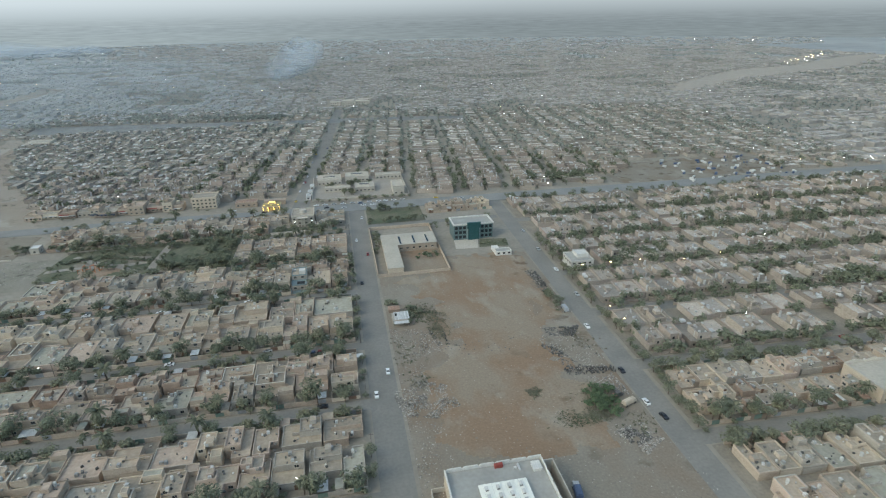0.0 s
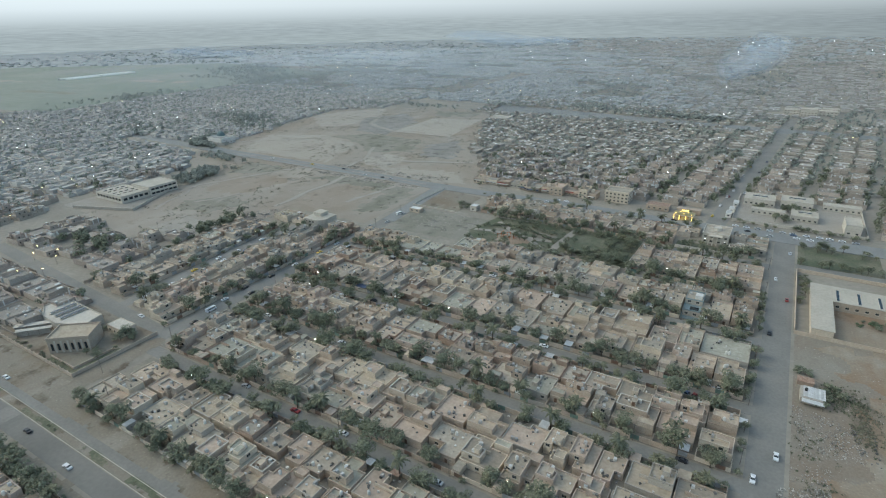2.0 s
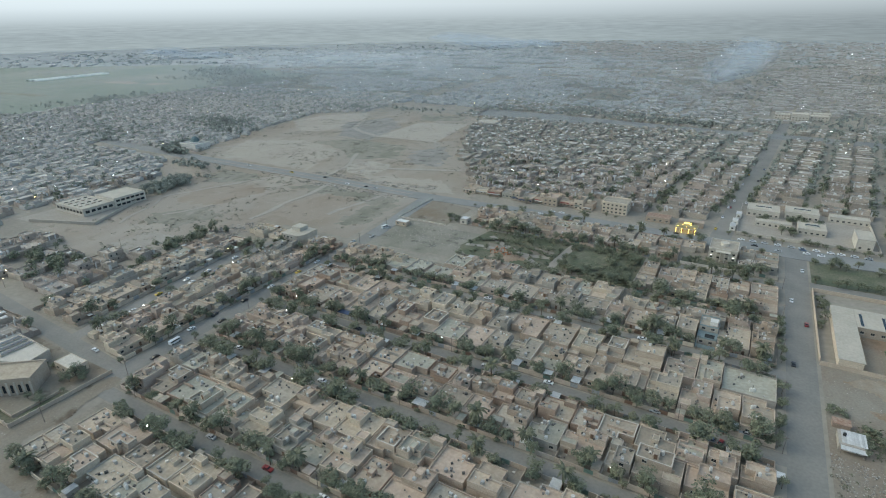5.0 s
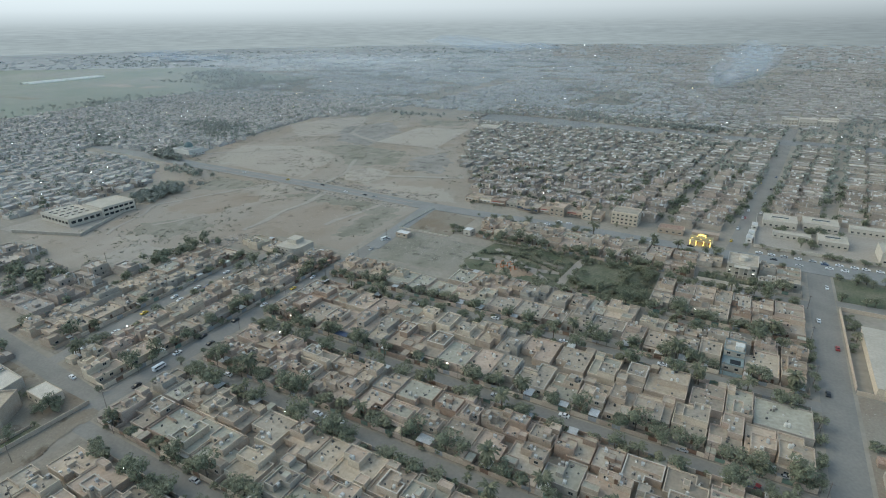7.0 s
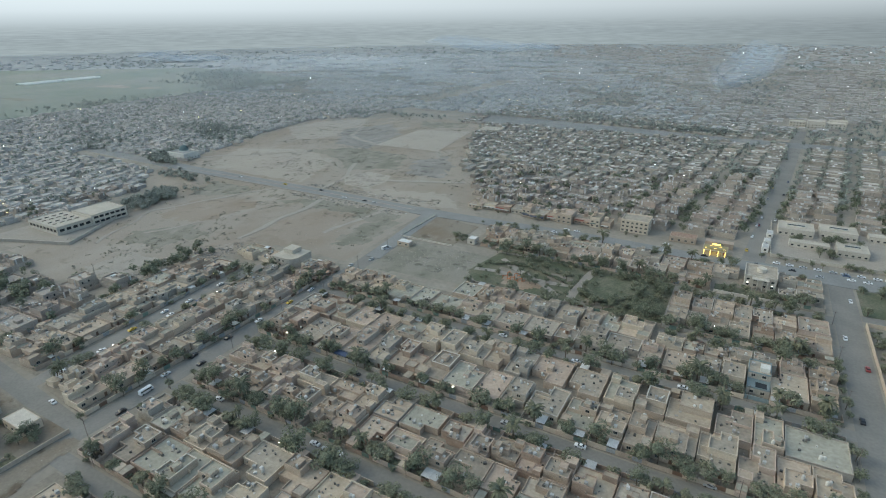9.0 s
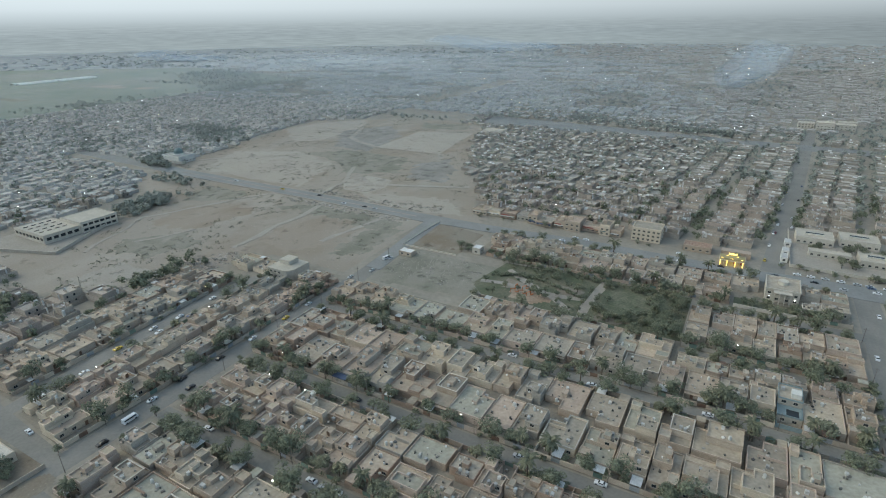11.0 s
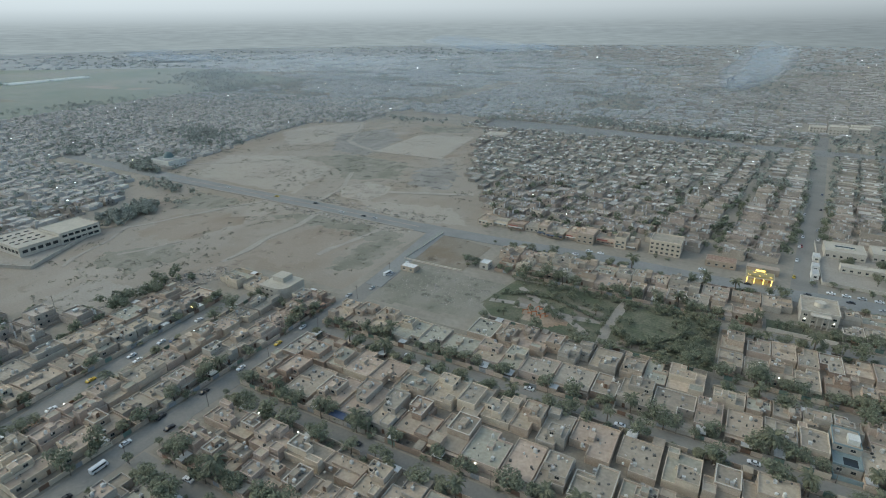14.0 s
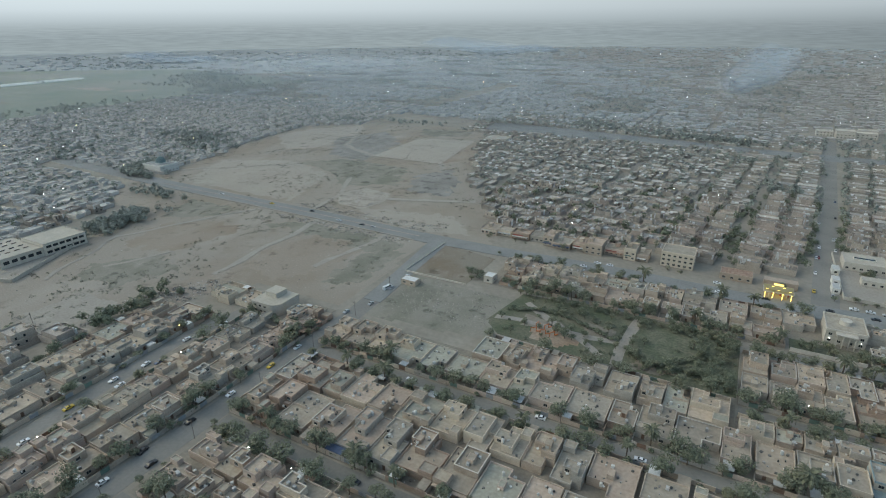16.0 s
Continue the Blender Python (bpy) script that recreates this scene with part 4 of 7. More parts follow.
def rubble(pts, count, size, mat, label, heap=0.8):
    """Angular broken chunks heaped over an uneven patch."""
    me = Mesh()
    cx, cy = sum(p[0] for p in pts) / len(pts), sum(p[1] for p in pts) / len(pts)
    x0, x1, y0, y1 = min(p[0] for p in pts), max(p[0] for p in pts), min(p[1] for p in pts), max(p[1] for p in pts)
    while count:
        x, y = R.uniform(x0, x1), R.uniform(y0, y1)
        if not inside(x, y, pts) or noise.noise((x * 0.22, y * 0.22, 5)) < R.uniform(-0.5, 0.2):
            continue
        count -= 1
        s = size * R.uniform(0.3, 1.3)
        z = heap * max(0, noise.noise((x * 0.12, y * 0.12, 9)) + 0.2)
        k = len(me.v)
        me.box(x - s, x + s * R.uniform(0.3, 1), y - s * R.uniform(0.3, 1), y + s, 0.0, z + s * R.uniform(0.4, 1.0))
        me.v[k + 4:] = [(a + R.uniform(-0.3, 0.3) * s, b + R.uniform(-0.3, 0.3) * s, c * R.uniform(0.6, 1.1)) for a, b, c in me.v[k + 4:]]
        me.turned(x, y, R.uniform(0, 90), k)
    return tagged(new("rubble", me.data("rubble", mat)), label, "rubble", "", "stuff")


LOT = [(14, -60), (108, -60), (111, 100), (113, 200), (115.6, 300), (117, 326), (62, 330), (62, 306), (14, 306)]
rough_sheet("waste_lot", LOT, 2.0, 0.12, LOTDIRT, "grey dusty waste lot of trampled earth", "waste ground", 0.06)
rough_sheet("bare_earth", [(22, 300), (48, 306), (66, 330), (112, 326), (112, 300), (104, 262), (100, 232), (88, 222), (92, 190), (94, 158), (84, 140), (60, 140), (42, 146), (24, 158), (24, 200), (38, 206), (42, 228), (44, 250), (34, 290)], 1.1, 0.25, LOTSOIL, "brown scraped bare earth", "bare earth", 0.2, 0.06, 16.0)
rubble([(10, 190), (24, 197), (36, 190), (37, 176), (28, 170), (13, 174)], 1700, 0.24, RUBBLE, "pale broken concrete rubble on the waste lot", 1.1)
rubble([(13, 244), (38, 238), (40, 219), (18, 212)], 900, 0.2, RUBBLE, "scattered rubble beside the road", 0.5)
rubble([(14, 214), (26, 212), (30, 198), (14, 196)], 260, 0.18, RUBBLE, "thin scatter of rubble beside the road", 0.3)
rubble([(13, 172), (30, 168), (28, 138), (14, 120)], 420, 0.2, RUBBLE, "thin scatter of stones beside the road", 0.3)
rubble([(86, 220), (109, 224), (111, 200), (109, 186), (90, 190)], 800, 0.22, RUBBLE, "broken masonry on the waste lot", 0.7)
rubble([(92, 228), (112, 226), (106, 217), (94, 220)], 420, 0.3, ASH, "long dark heap of debris", 1.3)
rubble([(86, 212), (93, 209), (99, 192), (112, 188), (112, 184), (88, 187), (91, 198)], 520, 0.32, ASH, "burnt dark rubble heap", 1.3)
rubble([(92, 148), (106, 151), (110, 141), (99, 134)], 1000, 0.24, RUBBLE, "grey rubble heap by the road", 1.2)
rubble([(95, 147), (104, 149), (106, 142), (97, 139)], 320, 0.34, ASH, "dark scrap among the rubble", 1.2)
rubble([(106, 296), (112, 296), (112, 262), (107, 262)], 420, 0.4, ASH, "dark spoil heap along the road", 2.4)
rubble([(107, 290), (112, 288), (112, 276), (108, 276)], 200, 0.3, RUBBLE, "pale spoil on the heap by the road", 2.2)
rubble([(98, 184), (110, 184), (110.5, 168), (102, 172)], 300, 0.26, RUBBLE, "broken brick beside the road", 0.7)
rubble([(16, 300), (115, 300), (115, 40), (70, 30), (62, 60), (62, 138), (16, 138)], 2300, 0.17, RUBBLE, "small stones strewn over the lot", 0.3)
rubble([(40, 222), (76, 224), (70, 211), (44, 211)], 60, 0.3, ASH, "scattered dark debris on the earth", 0.4)
rubble([(34, 240), (42, 236), (42, 222), (36, 222)], 90, 0.3, ASH, "dark earth bank at the scrub's edge", 0.8)


def tufts(spots, n, label):
    """Thin tufts of grass and weed, thickest in the middle of each spot."""
    me = Mesh()
    for cx, cy, sx, sy in spots:
        for i in range(n):
            leaf_clumps(me, R, [(R.gauss(cx, sx), R.gauss(cy, sy), 0.45, R.uniform(0.3, 1.0), 0.25)], 5, 0.34)
    tagged(new("scrub", me.data("scrub", GRASS)), label, "scrub", "", "stuff")


tufts(((39, 236, 2.6, 4), (39, 246, 2.6, 5), (36, 256, 4, 4), (28, 256, 3, 5)), 150, "yellow-green scrub growing on the lot")
tufts(((95, 167, 5, 5), (82, 158, 4, 2.6), (90, 158, 3, 2), (70, 178, 1.5, 1.5)), 120, "dry scrub round the green bushes")
tufts(((20, 222, 4, 6), (24, 196, 4, 4), (108, 212, 3, 4), (106, 150, 4, 3)), 50, "thin weeds between the rubble")


def lorry(x, y, rz, mat, label):
    """A small lorry: a loaded bed behind a square cab."""
    ob = thing("lorry", pose(x, y, 0.06, 0, 0, rz), label, "lorry")
    part("cargo", Mesh().box(-3.2, 1.5, -1.15, 1.15, 0.9, 2.3).box(-2.8, 1.1, -0.85, 0.85, 2.3, 2.75), mat, ob)
    cab_ = part("cab", Mesh().box(1.7, 3.5, -1.1, 1.1, 0.6, 1.6).box(1.7, 3.1, -1.0, 1.0, 1.6, 2.4), mat, ob)
    part("windscreen", Mesh().box(3.11, 3.15, -0.85, 0.85, 1.65, 2.3), GLASS, cab_)
    for wx in (-2.3, 2.6):
        for wy in (-1.2, 0.9):
            part("wheel", Mesh().box(wx - 0.42, wx + 0.42, wy, wy + 0.3, 0, 0.84), TYRE, ob)


lorry(106.5, 162.5, 20, WALLS["cream plaster"], "cream loaded lorry standing beside the rubble")
lorry(111.5, 243, 88, CARS["silver"], "grey lorry parked at the lot's edge")
wreck = thing("wreck", pose(104.5, 168.5, 0.06, 0, 0, 15), "burnt-out dark vehicle wreck beside the bushes", "wreck")
part("body", Mesh().box(-2.6, 2.4, -1.1, 1.1, 0.35, 1.3).box(-1.2, 1.4, -0.95, 0.95, 1.3, 2.1), ASH, wreck)
part("panel", Mesh().box(-2.3, -1.3, -1.3, 0.9, 1.32, 1.5).box(1.5, 2.2, -0.6, 1.25, 1.32, 1.6), RUST, wreck, "rusted loose panel")
part("debris", Mesh().box(-2.0, 2.0, -0.8, 0.8, 0.0, 0.34), ASH, wreck)
for i in range(34):
    plant(BUSHES, R.gauss(96, 3.4), R.gauss(167, 4.2), 0.3, R.uniform(0.6, 1.3))
for i in range(9):
    plant(SHRUBS, R.uniform(24, 32), R.uniform(245, 262), 0.3, R.uniform(0.8, 1.5))
for i in range(7):
    plant(SHRUBS, R.uniform(14, 24), R.uniform(268, 274), 0.1, R.uniform(0.8, 1.3))
for i in range(12):
    plant(TREES[:2] + SHRUBS, R.uniform(107, 111.5), R.uniform(240, 263), 0.05, R.uniform(0.6, 0.95))
for i in range(26):
    plant(TREES, *local(132.5 + R.uniform(-1, 2.5), 142 + i * 8 + R.uniform(-3, 3)), 0.05, R.uniform(0.8, 1.25))
for i in range(16):
    plant(SHRUBS + TREES[:2], *local(133.5 + R.uniform(-1, 1), 142 + i * 10 + R.uniform(-3, 3)), 0.05, R.uniform(0.7, 1.0))


def simple_block(name, x0, x1, y0, y1, h, wallmat, roofmat, label, category, parapet=0.8, windows=(0, 0), side=False, storey=3.4, floors=1):
    """A flat-roofed block with a parapet and rows of windows on its front (and back)."""
    ob = thing(name, pose(x0, y0, 0.05), label, category)
    w, d = x1 - x0, y1 - y0
    part("wall", Mesh().box(0, w, 0, d, 0, h), wallmat, ob)
    part("parapet", Mesh().rim(0, w, 0, d, h, parapet, 0.3), wallmat, ob)
    part("roof", Mesh().box(0.3, w - 0.3, 0.3, d - 0.3, h, h + 0.1), roofmat, ob)
    for f in range(floors):
        for i in range(windows[0]):
            put("window", WINDOW, ob, (i + 0.5) * w / windows[0], 0, 1.1 + f * storey)
        for i in range(windows[1]):
            put("window", WINDOW, ob, w if not side else 0, (i + 0.5) * d / windows[1], 1.1 + f * storey, 90 if not side else -90)
    return ob


# hall at the south end of the lot, with a white sheet roof light
def notched(me, xa, ya, xb, yb, z0, z1, t, bay=5.6, dip=0.75):
    """A thin wall whose level top dips in a V between bays."""
    n = max(1, round(math.hypot(xb - xa, yb - ya) / bay))
    ux, uy = (xb - xa) / n, (yb - ya) / n
    q = math.hypot(ux, uy)
    nx, ny = -uy / q * t, ux / q * t
    for i in range(n):
        prof = [(0, z1), (0.80, z1), (0.90, z1 - dip), (1, z1)]
        for (s0, h0), (s1, h1) in zip(prof, prof[1:]):
            ax, ay, bx, by = xa + ux * (i + s0), ya + uy * (i + s0), xa + ux * (i + s1), ya + uy * (i + s1)
            me.face([(ax, ay, z0), (bx, by, z0), (bx, by, h1), (ax, ay, h0)])
            me.face([(bx + nx, by + ny, z0), (ax + nx, ay + ny, z0), (ax + nx, ay + ny, h0), (bx + nx, by + ny, h1)])
            me.face([(ax, ay, h0), (bx, by, h1), (bx + nx, by + ny, h1), (ax + nx, ay + ny, h0)])
    return me


hall = thing("assembly_hall", pose(22, 84, 0.05), "grey-roofed hall with white notched parapet and roof light", "hall")
part("wall", Mesh().box(0, 35, 0, 51, 0, 6.6), WALLS["cream plaster"], hall)
part("roof", Mesh().box(0.5, 34.5, 0.5, 50.5, 6.6, 6.75), CEMENT, hall)
pp = Mesh()
notched(pp, 35, 50.99, 0, 50.99, 6.6, 8.1, 0.45)
notched(pp, 0.01, 50.5, 0.01, 0, 6.6, 8.1, 0.45)
notched(pp, 34.99, 0, 34.99, 50.5, 6.6, 8.1, 0.45)
part("parapet", pp, WHITE, hall, "white notched parapet")
part("light_base", Mesh().box(10, 26.5, 14, 42.0, 6.75, 7.7), WHITE, hall)
for i in range(11):
    part("roof_sheet", Mesh().box(9.8 + i * 1.53, 11.25 + i * 1.53, 13.8, 42.2, 7.7 + 0.05 * (i % 2), 7.78 + 0.05 * (i % 2)), PLASTIC, hall)
for i in range(4):
    for k in range(5):
        vx, vy = 11.6 + i * 3.9, 39.0 - k * 3.4
        vent = part("vent", Mesh().box(vx, vx + 1.1, vy, vy + 1.7, 7.84, 8.45), WHITE, hall)
        part("grille", Mesh().box(vx + 0.1, vx + 1.0, vy - 0.04, vy - 0.005, 7.9, 8.36), POLE, vent)
part("stair_head", Mesh().box(30.4, 33.2, 45.0, 48.4, 6.75, 7.9), WHITE, hall)
part("stair_head_roof", Mesh().box(30.2, 33.4, 44.8, 48.6, 7.9, 8.05), WHITE, hall)
part("red_tank", Mesh().box(17.6, 20.6, 49.0, 50.4, 6.76, 7.9).box(17.9, 20.3, 49.2, 50.2, 7.9, 8.15), REDPAINT, hall, "red metal tank by the parapet")
part("duct", Mesh().box(25.6, 26.2, 46.5, 49.5, 6.76, 7.3).box(24.2, 25.0, 47.5, 48.2, 6.76, 7.4), SHEET, hall)
yard = thing("yard_wall", pose(0, 0, 0.05), "low cream plot wall round the hall", "wall")
part("wall", Mesh().box(17, 17.3, 80, 133, 0, 2.0).box(17, 22, 133, 133.3, 0, 2.0).box(61, 61.4, 80, 134, 0, 6.0).box(57.1, 61.4, 134, 134.4, 0, 6.0), COPING, yard)
tarp = thing("covered_truck", pose(66, 122.5, 0.06, 0, 0, 80), "truck with a blue tarpaulin parked by the hall", "truck")
part("cargo", Mesh().box(-3.2, 1.6, -1.2, 1.2, 0.9, 3.0).box(-3.0, 1.4, -0.8, 0.8, 3.0, 3.35), BLUETARP, tarp)
part("cab", Mesh().box(1.8, 3.6, -1.1, 1.1, 0.6, 2.6).box(1.95, 3.2, -1.0, 1.0, 2.6, 2.8), CARS["silver"], tarp)
for x in (-2.3, 2.6):
    for y in (-1.15, 0.85):
        part("wheel", Mesh().box(x - 0.45, x + 0.45, y, y + 0.3, 0, 0.9).turned(x, y, 0), TYRE, tarp)

# kiosk by the main road
kiosk = thing("kiosk", pose(16.5, 247, 0.05), "roadside shack with white sheet roof and awning", "kiosk")
part("wall", Mesh().box(0, 8, 0, 9, 0, 2.7), WALLS["grey cement"], kiosk)
for i in range(10):
    part("roof_sheet", Mesh().box(1.0 + i * 0.8, 1.76 + i * 0.8, 1.0, 9.3, 2.8 + 0.05 * (i % 2), 2.87 + 0.05 * (i % 2)), SHEET, kiosk)
part("awning", Mesh().box(0.5, 8.5, -2.6, 0.8, 2.35, 2.45), SHEET, kiosk, "pale sheet awning")
part("post", Mesh().box(0.6, 0.72, -2.5, -2.38, 0, 2.35), POLE, kiosk)
part("post", Mesh().box(8.2, 8.32, -2.5, -2.38, 0, 2.35), POLE, kiosk)
part("tank", Mesh().cyl(2.0, 5.5, 2.92, 4.0, 0.6, n=10), TYRE, kiosk)
shed = thing("lean_to", pose(15.5, 260.5, 0.05), "low shed with a rust-red roof", "shed")
part("wall", Mesh().box(0, 6, 0, 4, 0, 2.0), WALLS["brown brick"], shed)
part("roof", Mesh().box(-0.2, 6.2, -0.2, 4.2, 2.0, 2.12), RUST, shed)
bus = thing("small_shelter", pose(-9, 217, 0.12), "white sheet canopy beside the road", "shelter")
part("roof", Mesh().box(0, 8, 0, 3.2, 2.7, 2.82), SHEET, bus)
for x in (0.2, 7.7):
    for y in (0.2, 2.9):
        part("post", Mesh().box(x, x + 0.12, y, y + 0.12, 0, 2.7), POLE, bus)

# long L-shaped hall in its walled yard
depot = thing("depot", pose(0, 0, 0.05), "long pale-roofed depot in two wings", "depot")
part("wing", Mesh().box(20.4, 30, 308.6, 366, 0, 4.8), WALLS["cream plaster"], depot)
part("wing", Mesh().box(30.1, 58, 346, 366, 0, 4.8), WALLS["beige brick"], depot)
part("roof", Mesh().box(20.0, 30.4, 308.2, 366.5, 4.8, 5.0), CREAMROOF, depot)
part("roof", Mesh().box(30.5, 58.5, 345.5, 366.5, 4.8, 5.02), CREAMROOF, depot)
for x in (32.2, 42.0, 51.4):
    part("roof_slot", Mesh().box(x, x + 1.3, 347, 361, 5.02, 5.14), GLASS, depot, "long dark roof light")
    part("kerb", Mesh().rim(x - 0.2, x + 1.5, 346.8, 361.2, 5.02, 0.2, 0.18), COPING, depot)
for i in range(6):
    put("window", WINDOW, depot, 33 + i * 4.4, 346, 1.4)
for i in range(8):
    put("window", WINDOW, depot, 30, 311 + i * 4.2, 1.4, 90)
yard = thing("yard_wall", pose(0, 0, 0.05), "pale plastered yard wall round the depot", "wall")
part("wall", Mesh().box(13.5, 13.8, 310, 392, 0, 2.4).box(13.5, 60, 307, 307.3, 0, 2.2).box(59.7, 60, 307.3, 392, 0, 2.4).box(13.8, 59.7, 391.7, 392, 0, 2.2), WALLS["beige brick"], yard)
sheet("yard", rect(30.8, 59.5, 307.5, 345), 0.08, LOTSOIL, "bare brown yard", "yard", 0.06)
for i in range(14):
    plant(TREES[:3] + SHRUBS, R.uniform(14.5, 19), R.uniform(345, 390), 0.05, R.uniform(0.7, 1))
for i in range(12):
    plant(SHRUBS + BUSHES, R.uniform(42, 58), R.uniform(330, 338), 0.05, R.uniform(0.7, 1.1))

# blue-green public building with a glazed middle
hq = thing("public_building", pose(73, 357, 0.05), "teal and white public building with a dark glazed centre", "office building")
part("wall", Mesh().box(0, 29, 0, 16, 0, 11.2), TEAL, hq)
part("cornice", Mesh().rim(-0.6, 29.6, -0.6, 16.6, 11.2, 1.0, 0.9), WHITE, hq, "white roof cornice")
part("roof", Mesh().box(0.3, 28.7, 0.3, 15.7, 11.2, 11.35), CEMENT, hq)
part("portal", Mesh().box(10.5, 18.5, -1.6, -0.01, 0, 9.0).box(9.5, 19.5, -2.0, -0.61, 9.0, 13.4), TEALDARK, hq, "dark teal entrance bay")
for f in range(3):
    for i in range(3):
        for x in (1.8 + i * 3.0, 21.2 + i * 3.0):
            wn_ = part("window", Mesh().box(x - 1.0, x + 1.0, -0.06, -0.005, 1.0 + f * 3.5, 3.2 + f * 3.5), GLASS, hq)
            part("frame", Mesh().rim(x - 1.15, x + 1.15, -0.12, -0.005, 0.85 + f * 3.5, 0.15, 0.02), BLUEWALL, wn_)
for x in (9.8, 18.9):
    part("column", Mesh().box(x - 0.4, x + 0.6, -0.6, -0.012, 0, 11.1), BLUEWALL, hq)
sheet("forecourt", [(71, 341), (87, 340), (91, 356.9), (73, 356.9)], 0.06, COPING, "pale paved forecourt", "forecourt", 0.05)
sheet("garden", [(88, 341), (109, 339), (111, 353), (92, 355)], 0.06, GRASS, "small garden beside the forecourt", "garden", 0.05)
for i in range(10):
    plant(SHRUBS, R.uniform(90, 109), R.uniform(342, 353), 0.1, R.uniform(0.5, 0.9))
gate = simple_block("gatehouse", 95, 106, 323, 329, 2.8, WHITE, CEMENT, "small white gatehouse with flat roof", "gatehouse", 0.5, (3, 0))
part("annex", Mesh().box(0, 4.5, 6.01, 13, 0, 2.4), WHITE, gate, "lower white annex")
sheet("lawn", rect(14, 60, 404.5, 440), 0.06, GRASS, "thin dry lawn with trees", "lawn", 0.03)
for i in range(22):
    plant(TREES, R.uniform(15, 60), R.choice((R.uniform(404, 408), R.uniform(432, 438))), 0.05, R.uniform(0.7, 1.0))
for i in range(12):
    plant(TREES, R.uniform(60, 112), R.uniform(382, 396), 0.05, R.uniform(0.6, 0.9))
for i in range(5):
    house(pose(64 + i * 11, 420, 0.1, 0, 0, 0), 11, 18, 9100 + i, False, False)

# pale blue house among the brick ones
blue = thing("house", pose(-39, 296, 0.12), "blue-painted house with a terrace and pale roof room", "house", "houses of the quarter")
part("ground_floor", Mesh().box(0, 9, 4, 23, 0, 3.2), WALLS["grey cement"], blue)
part("lower_parapet", Mesh().rim(0, 9, 4, 23, 3.2, 0.8), BLUEWALL, blue)
part("lower_roof", Mesh().box(0.22, 8.78, 4.22, 22.78, 3.2, 3.3), BLUEWALL, blue, "blue-painted terrace floor")
part("upper_floor", Mesh().box(0.1, 8.9, 12, 22.9, 3.31, 6.0), WALLS["grey cement"], blue)
part("upper_parapet", Mesh().rim(0.1, 8.9, 12, 22.9, 6.0, 0.7), BLUEWALL, blue)
part("upper_roof", Mesh().box(0.3, 8.7, 12.2, 22.7, 6.0, 6.1), ROOFS[1], blue)
part("roof_room", Mesh().box(4.6, 8.2, 14, 18, 6.1, 8.2), WHITE, blue, "white room on the roof")
part("terrace_well", Mesh().box(3.4, 7.8, 5.2, 9.4, 3.3, 3.36), GLASS, blue, "dark glazed light well")
part("water_tank", Mesh().box(1.0, 2.4, 18, 19.6, 6.1, 7.3), TANK, blue)
part("garden_wall", Mesh().box(0, 9, 0, 0.22, 0, 2).box(0, 0.22, 0.22, 4, 0, 2), BLUEWALL, blue)
for x in (2.2, 6.4):
    put("window", WINDOW, blue, x, 4, 1.0)
    put("window", WINDOW, blue, x, 12, 4.3)

# white villa with columns, facing a garden
villa = thing("villa", pose(-45, 412, 0.12), "white two-storey villa with tall columned porch", "villa")
part("wall", Mesh().box(0, 17, 3, 22, 0, 7.2), COPING, villa)
part("parapet", Mesh().rim(-0.2, 17.2, 2.8, 22.2, 7.2, 0.9, 0.35), COPING, villa)
part("roof", Mesh().box(0.15, 16.85, 3.15, 21.85, 7.2, 7.3), ROOFS[1], villa)
part("porch_slab", Mesh().box(4, 13, -0.5, 2.99, 6.5, 7.1), COPING, villa)
for x in (4.6, 7.2, 9.8, 12.4):
    part("column", Mesh().cyl(x, 0.1, 0, 6.5, 0.3, n=10), COPING, villa)
part("stair_head", Mesh().cyl(8.5, 13, 7.3, 9.6, 2.6, n=16), COPING, villa, "round white roof room")
for x in (2, 6, 11, 15):
    put("window", WINDOW, villa, x, 3, 1.2)
    put("window", WINDOW, villa, x, 3, 4.6)
put("porch_lamp", BULB, villa, 2, 2.7, 3.0)
put("porch_lamp", BULB, villa, 15, 2.7, 3.0)
sheet("villa_garden", rect(-60, -28.5, 398.5, 411), 0.06, GRASS, "green lawn in front of the white villa", "garden", 0.1)
hedge = thing("garden_wall", pose(-60, 397.6, 0.1), "pale garden wall along the side street", "wall")
part("wall", Mesh().box(0, 31, 0, 0.3, 0, 2.1), COPING, hedge)
for i in range(14):
    plant(TREES + SHRUBS, R.uniform(-60, -29), R.uniform(399, 409), 0.12, R.uniform(0.7, 1))

# ---- crossroads compound on the west side ----
mos = thing("prayer_hall", pose(-304.5, 106.0, 0.05, 0, 0, 38), "sand-coloured hall with tall arched windows", "hall")
part("wall", Mesh().box(0, 20, 0, 14, 0, 7.6), WALLS["beige brick"], mos)
part("parapet", Mesh().rim(-0.2, 20.2, -0.2, 14.2, 7.6, 0.9, 0.4), WALLS["beige brick"], mos)
part("roof", Mesh().box(0.2, 19.8, 0.2, 13.8, 7.6, 7.72), ROOFS[0], mos)
for i in range(6):
    x = 2 + i * 3.2
    aw = Mesh()
    pts = [(x - 0.6, -0.04, 1.2), (x + 0.6, -0.04, 1.2), (x + 0.6, -0.04, 4.6)] + [(x + 0.6 * math.cos(a * 0.5236), -0.04, 4.6 + 0.6 * math.sin(a * 0.5236)) for a in range(1, 6)] + [(x - 0.6, -0.04, 4.6)]
    aw.face(pts)
    w_ = part("window", aw, GLASS, mos)
    part("pilaster", Mesh().box(x + 1.2, x + 1.9, -0.35, -0.01, 0, 6.6), COPING, mos)
comp = thing("compound_wall", pose(0, 0, 0.05), "tan brick boundary wall with pillars", "wall")
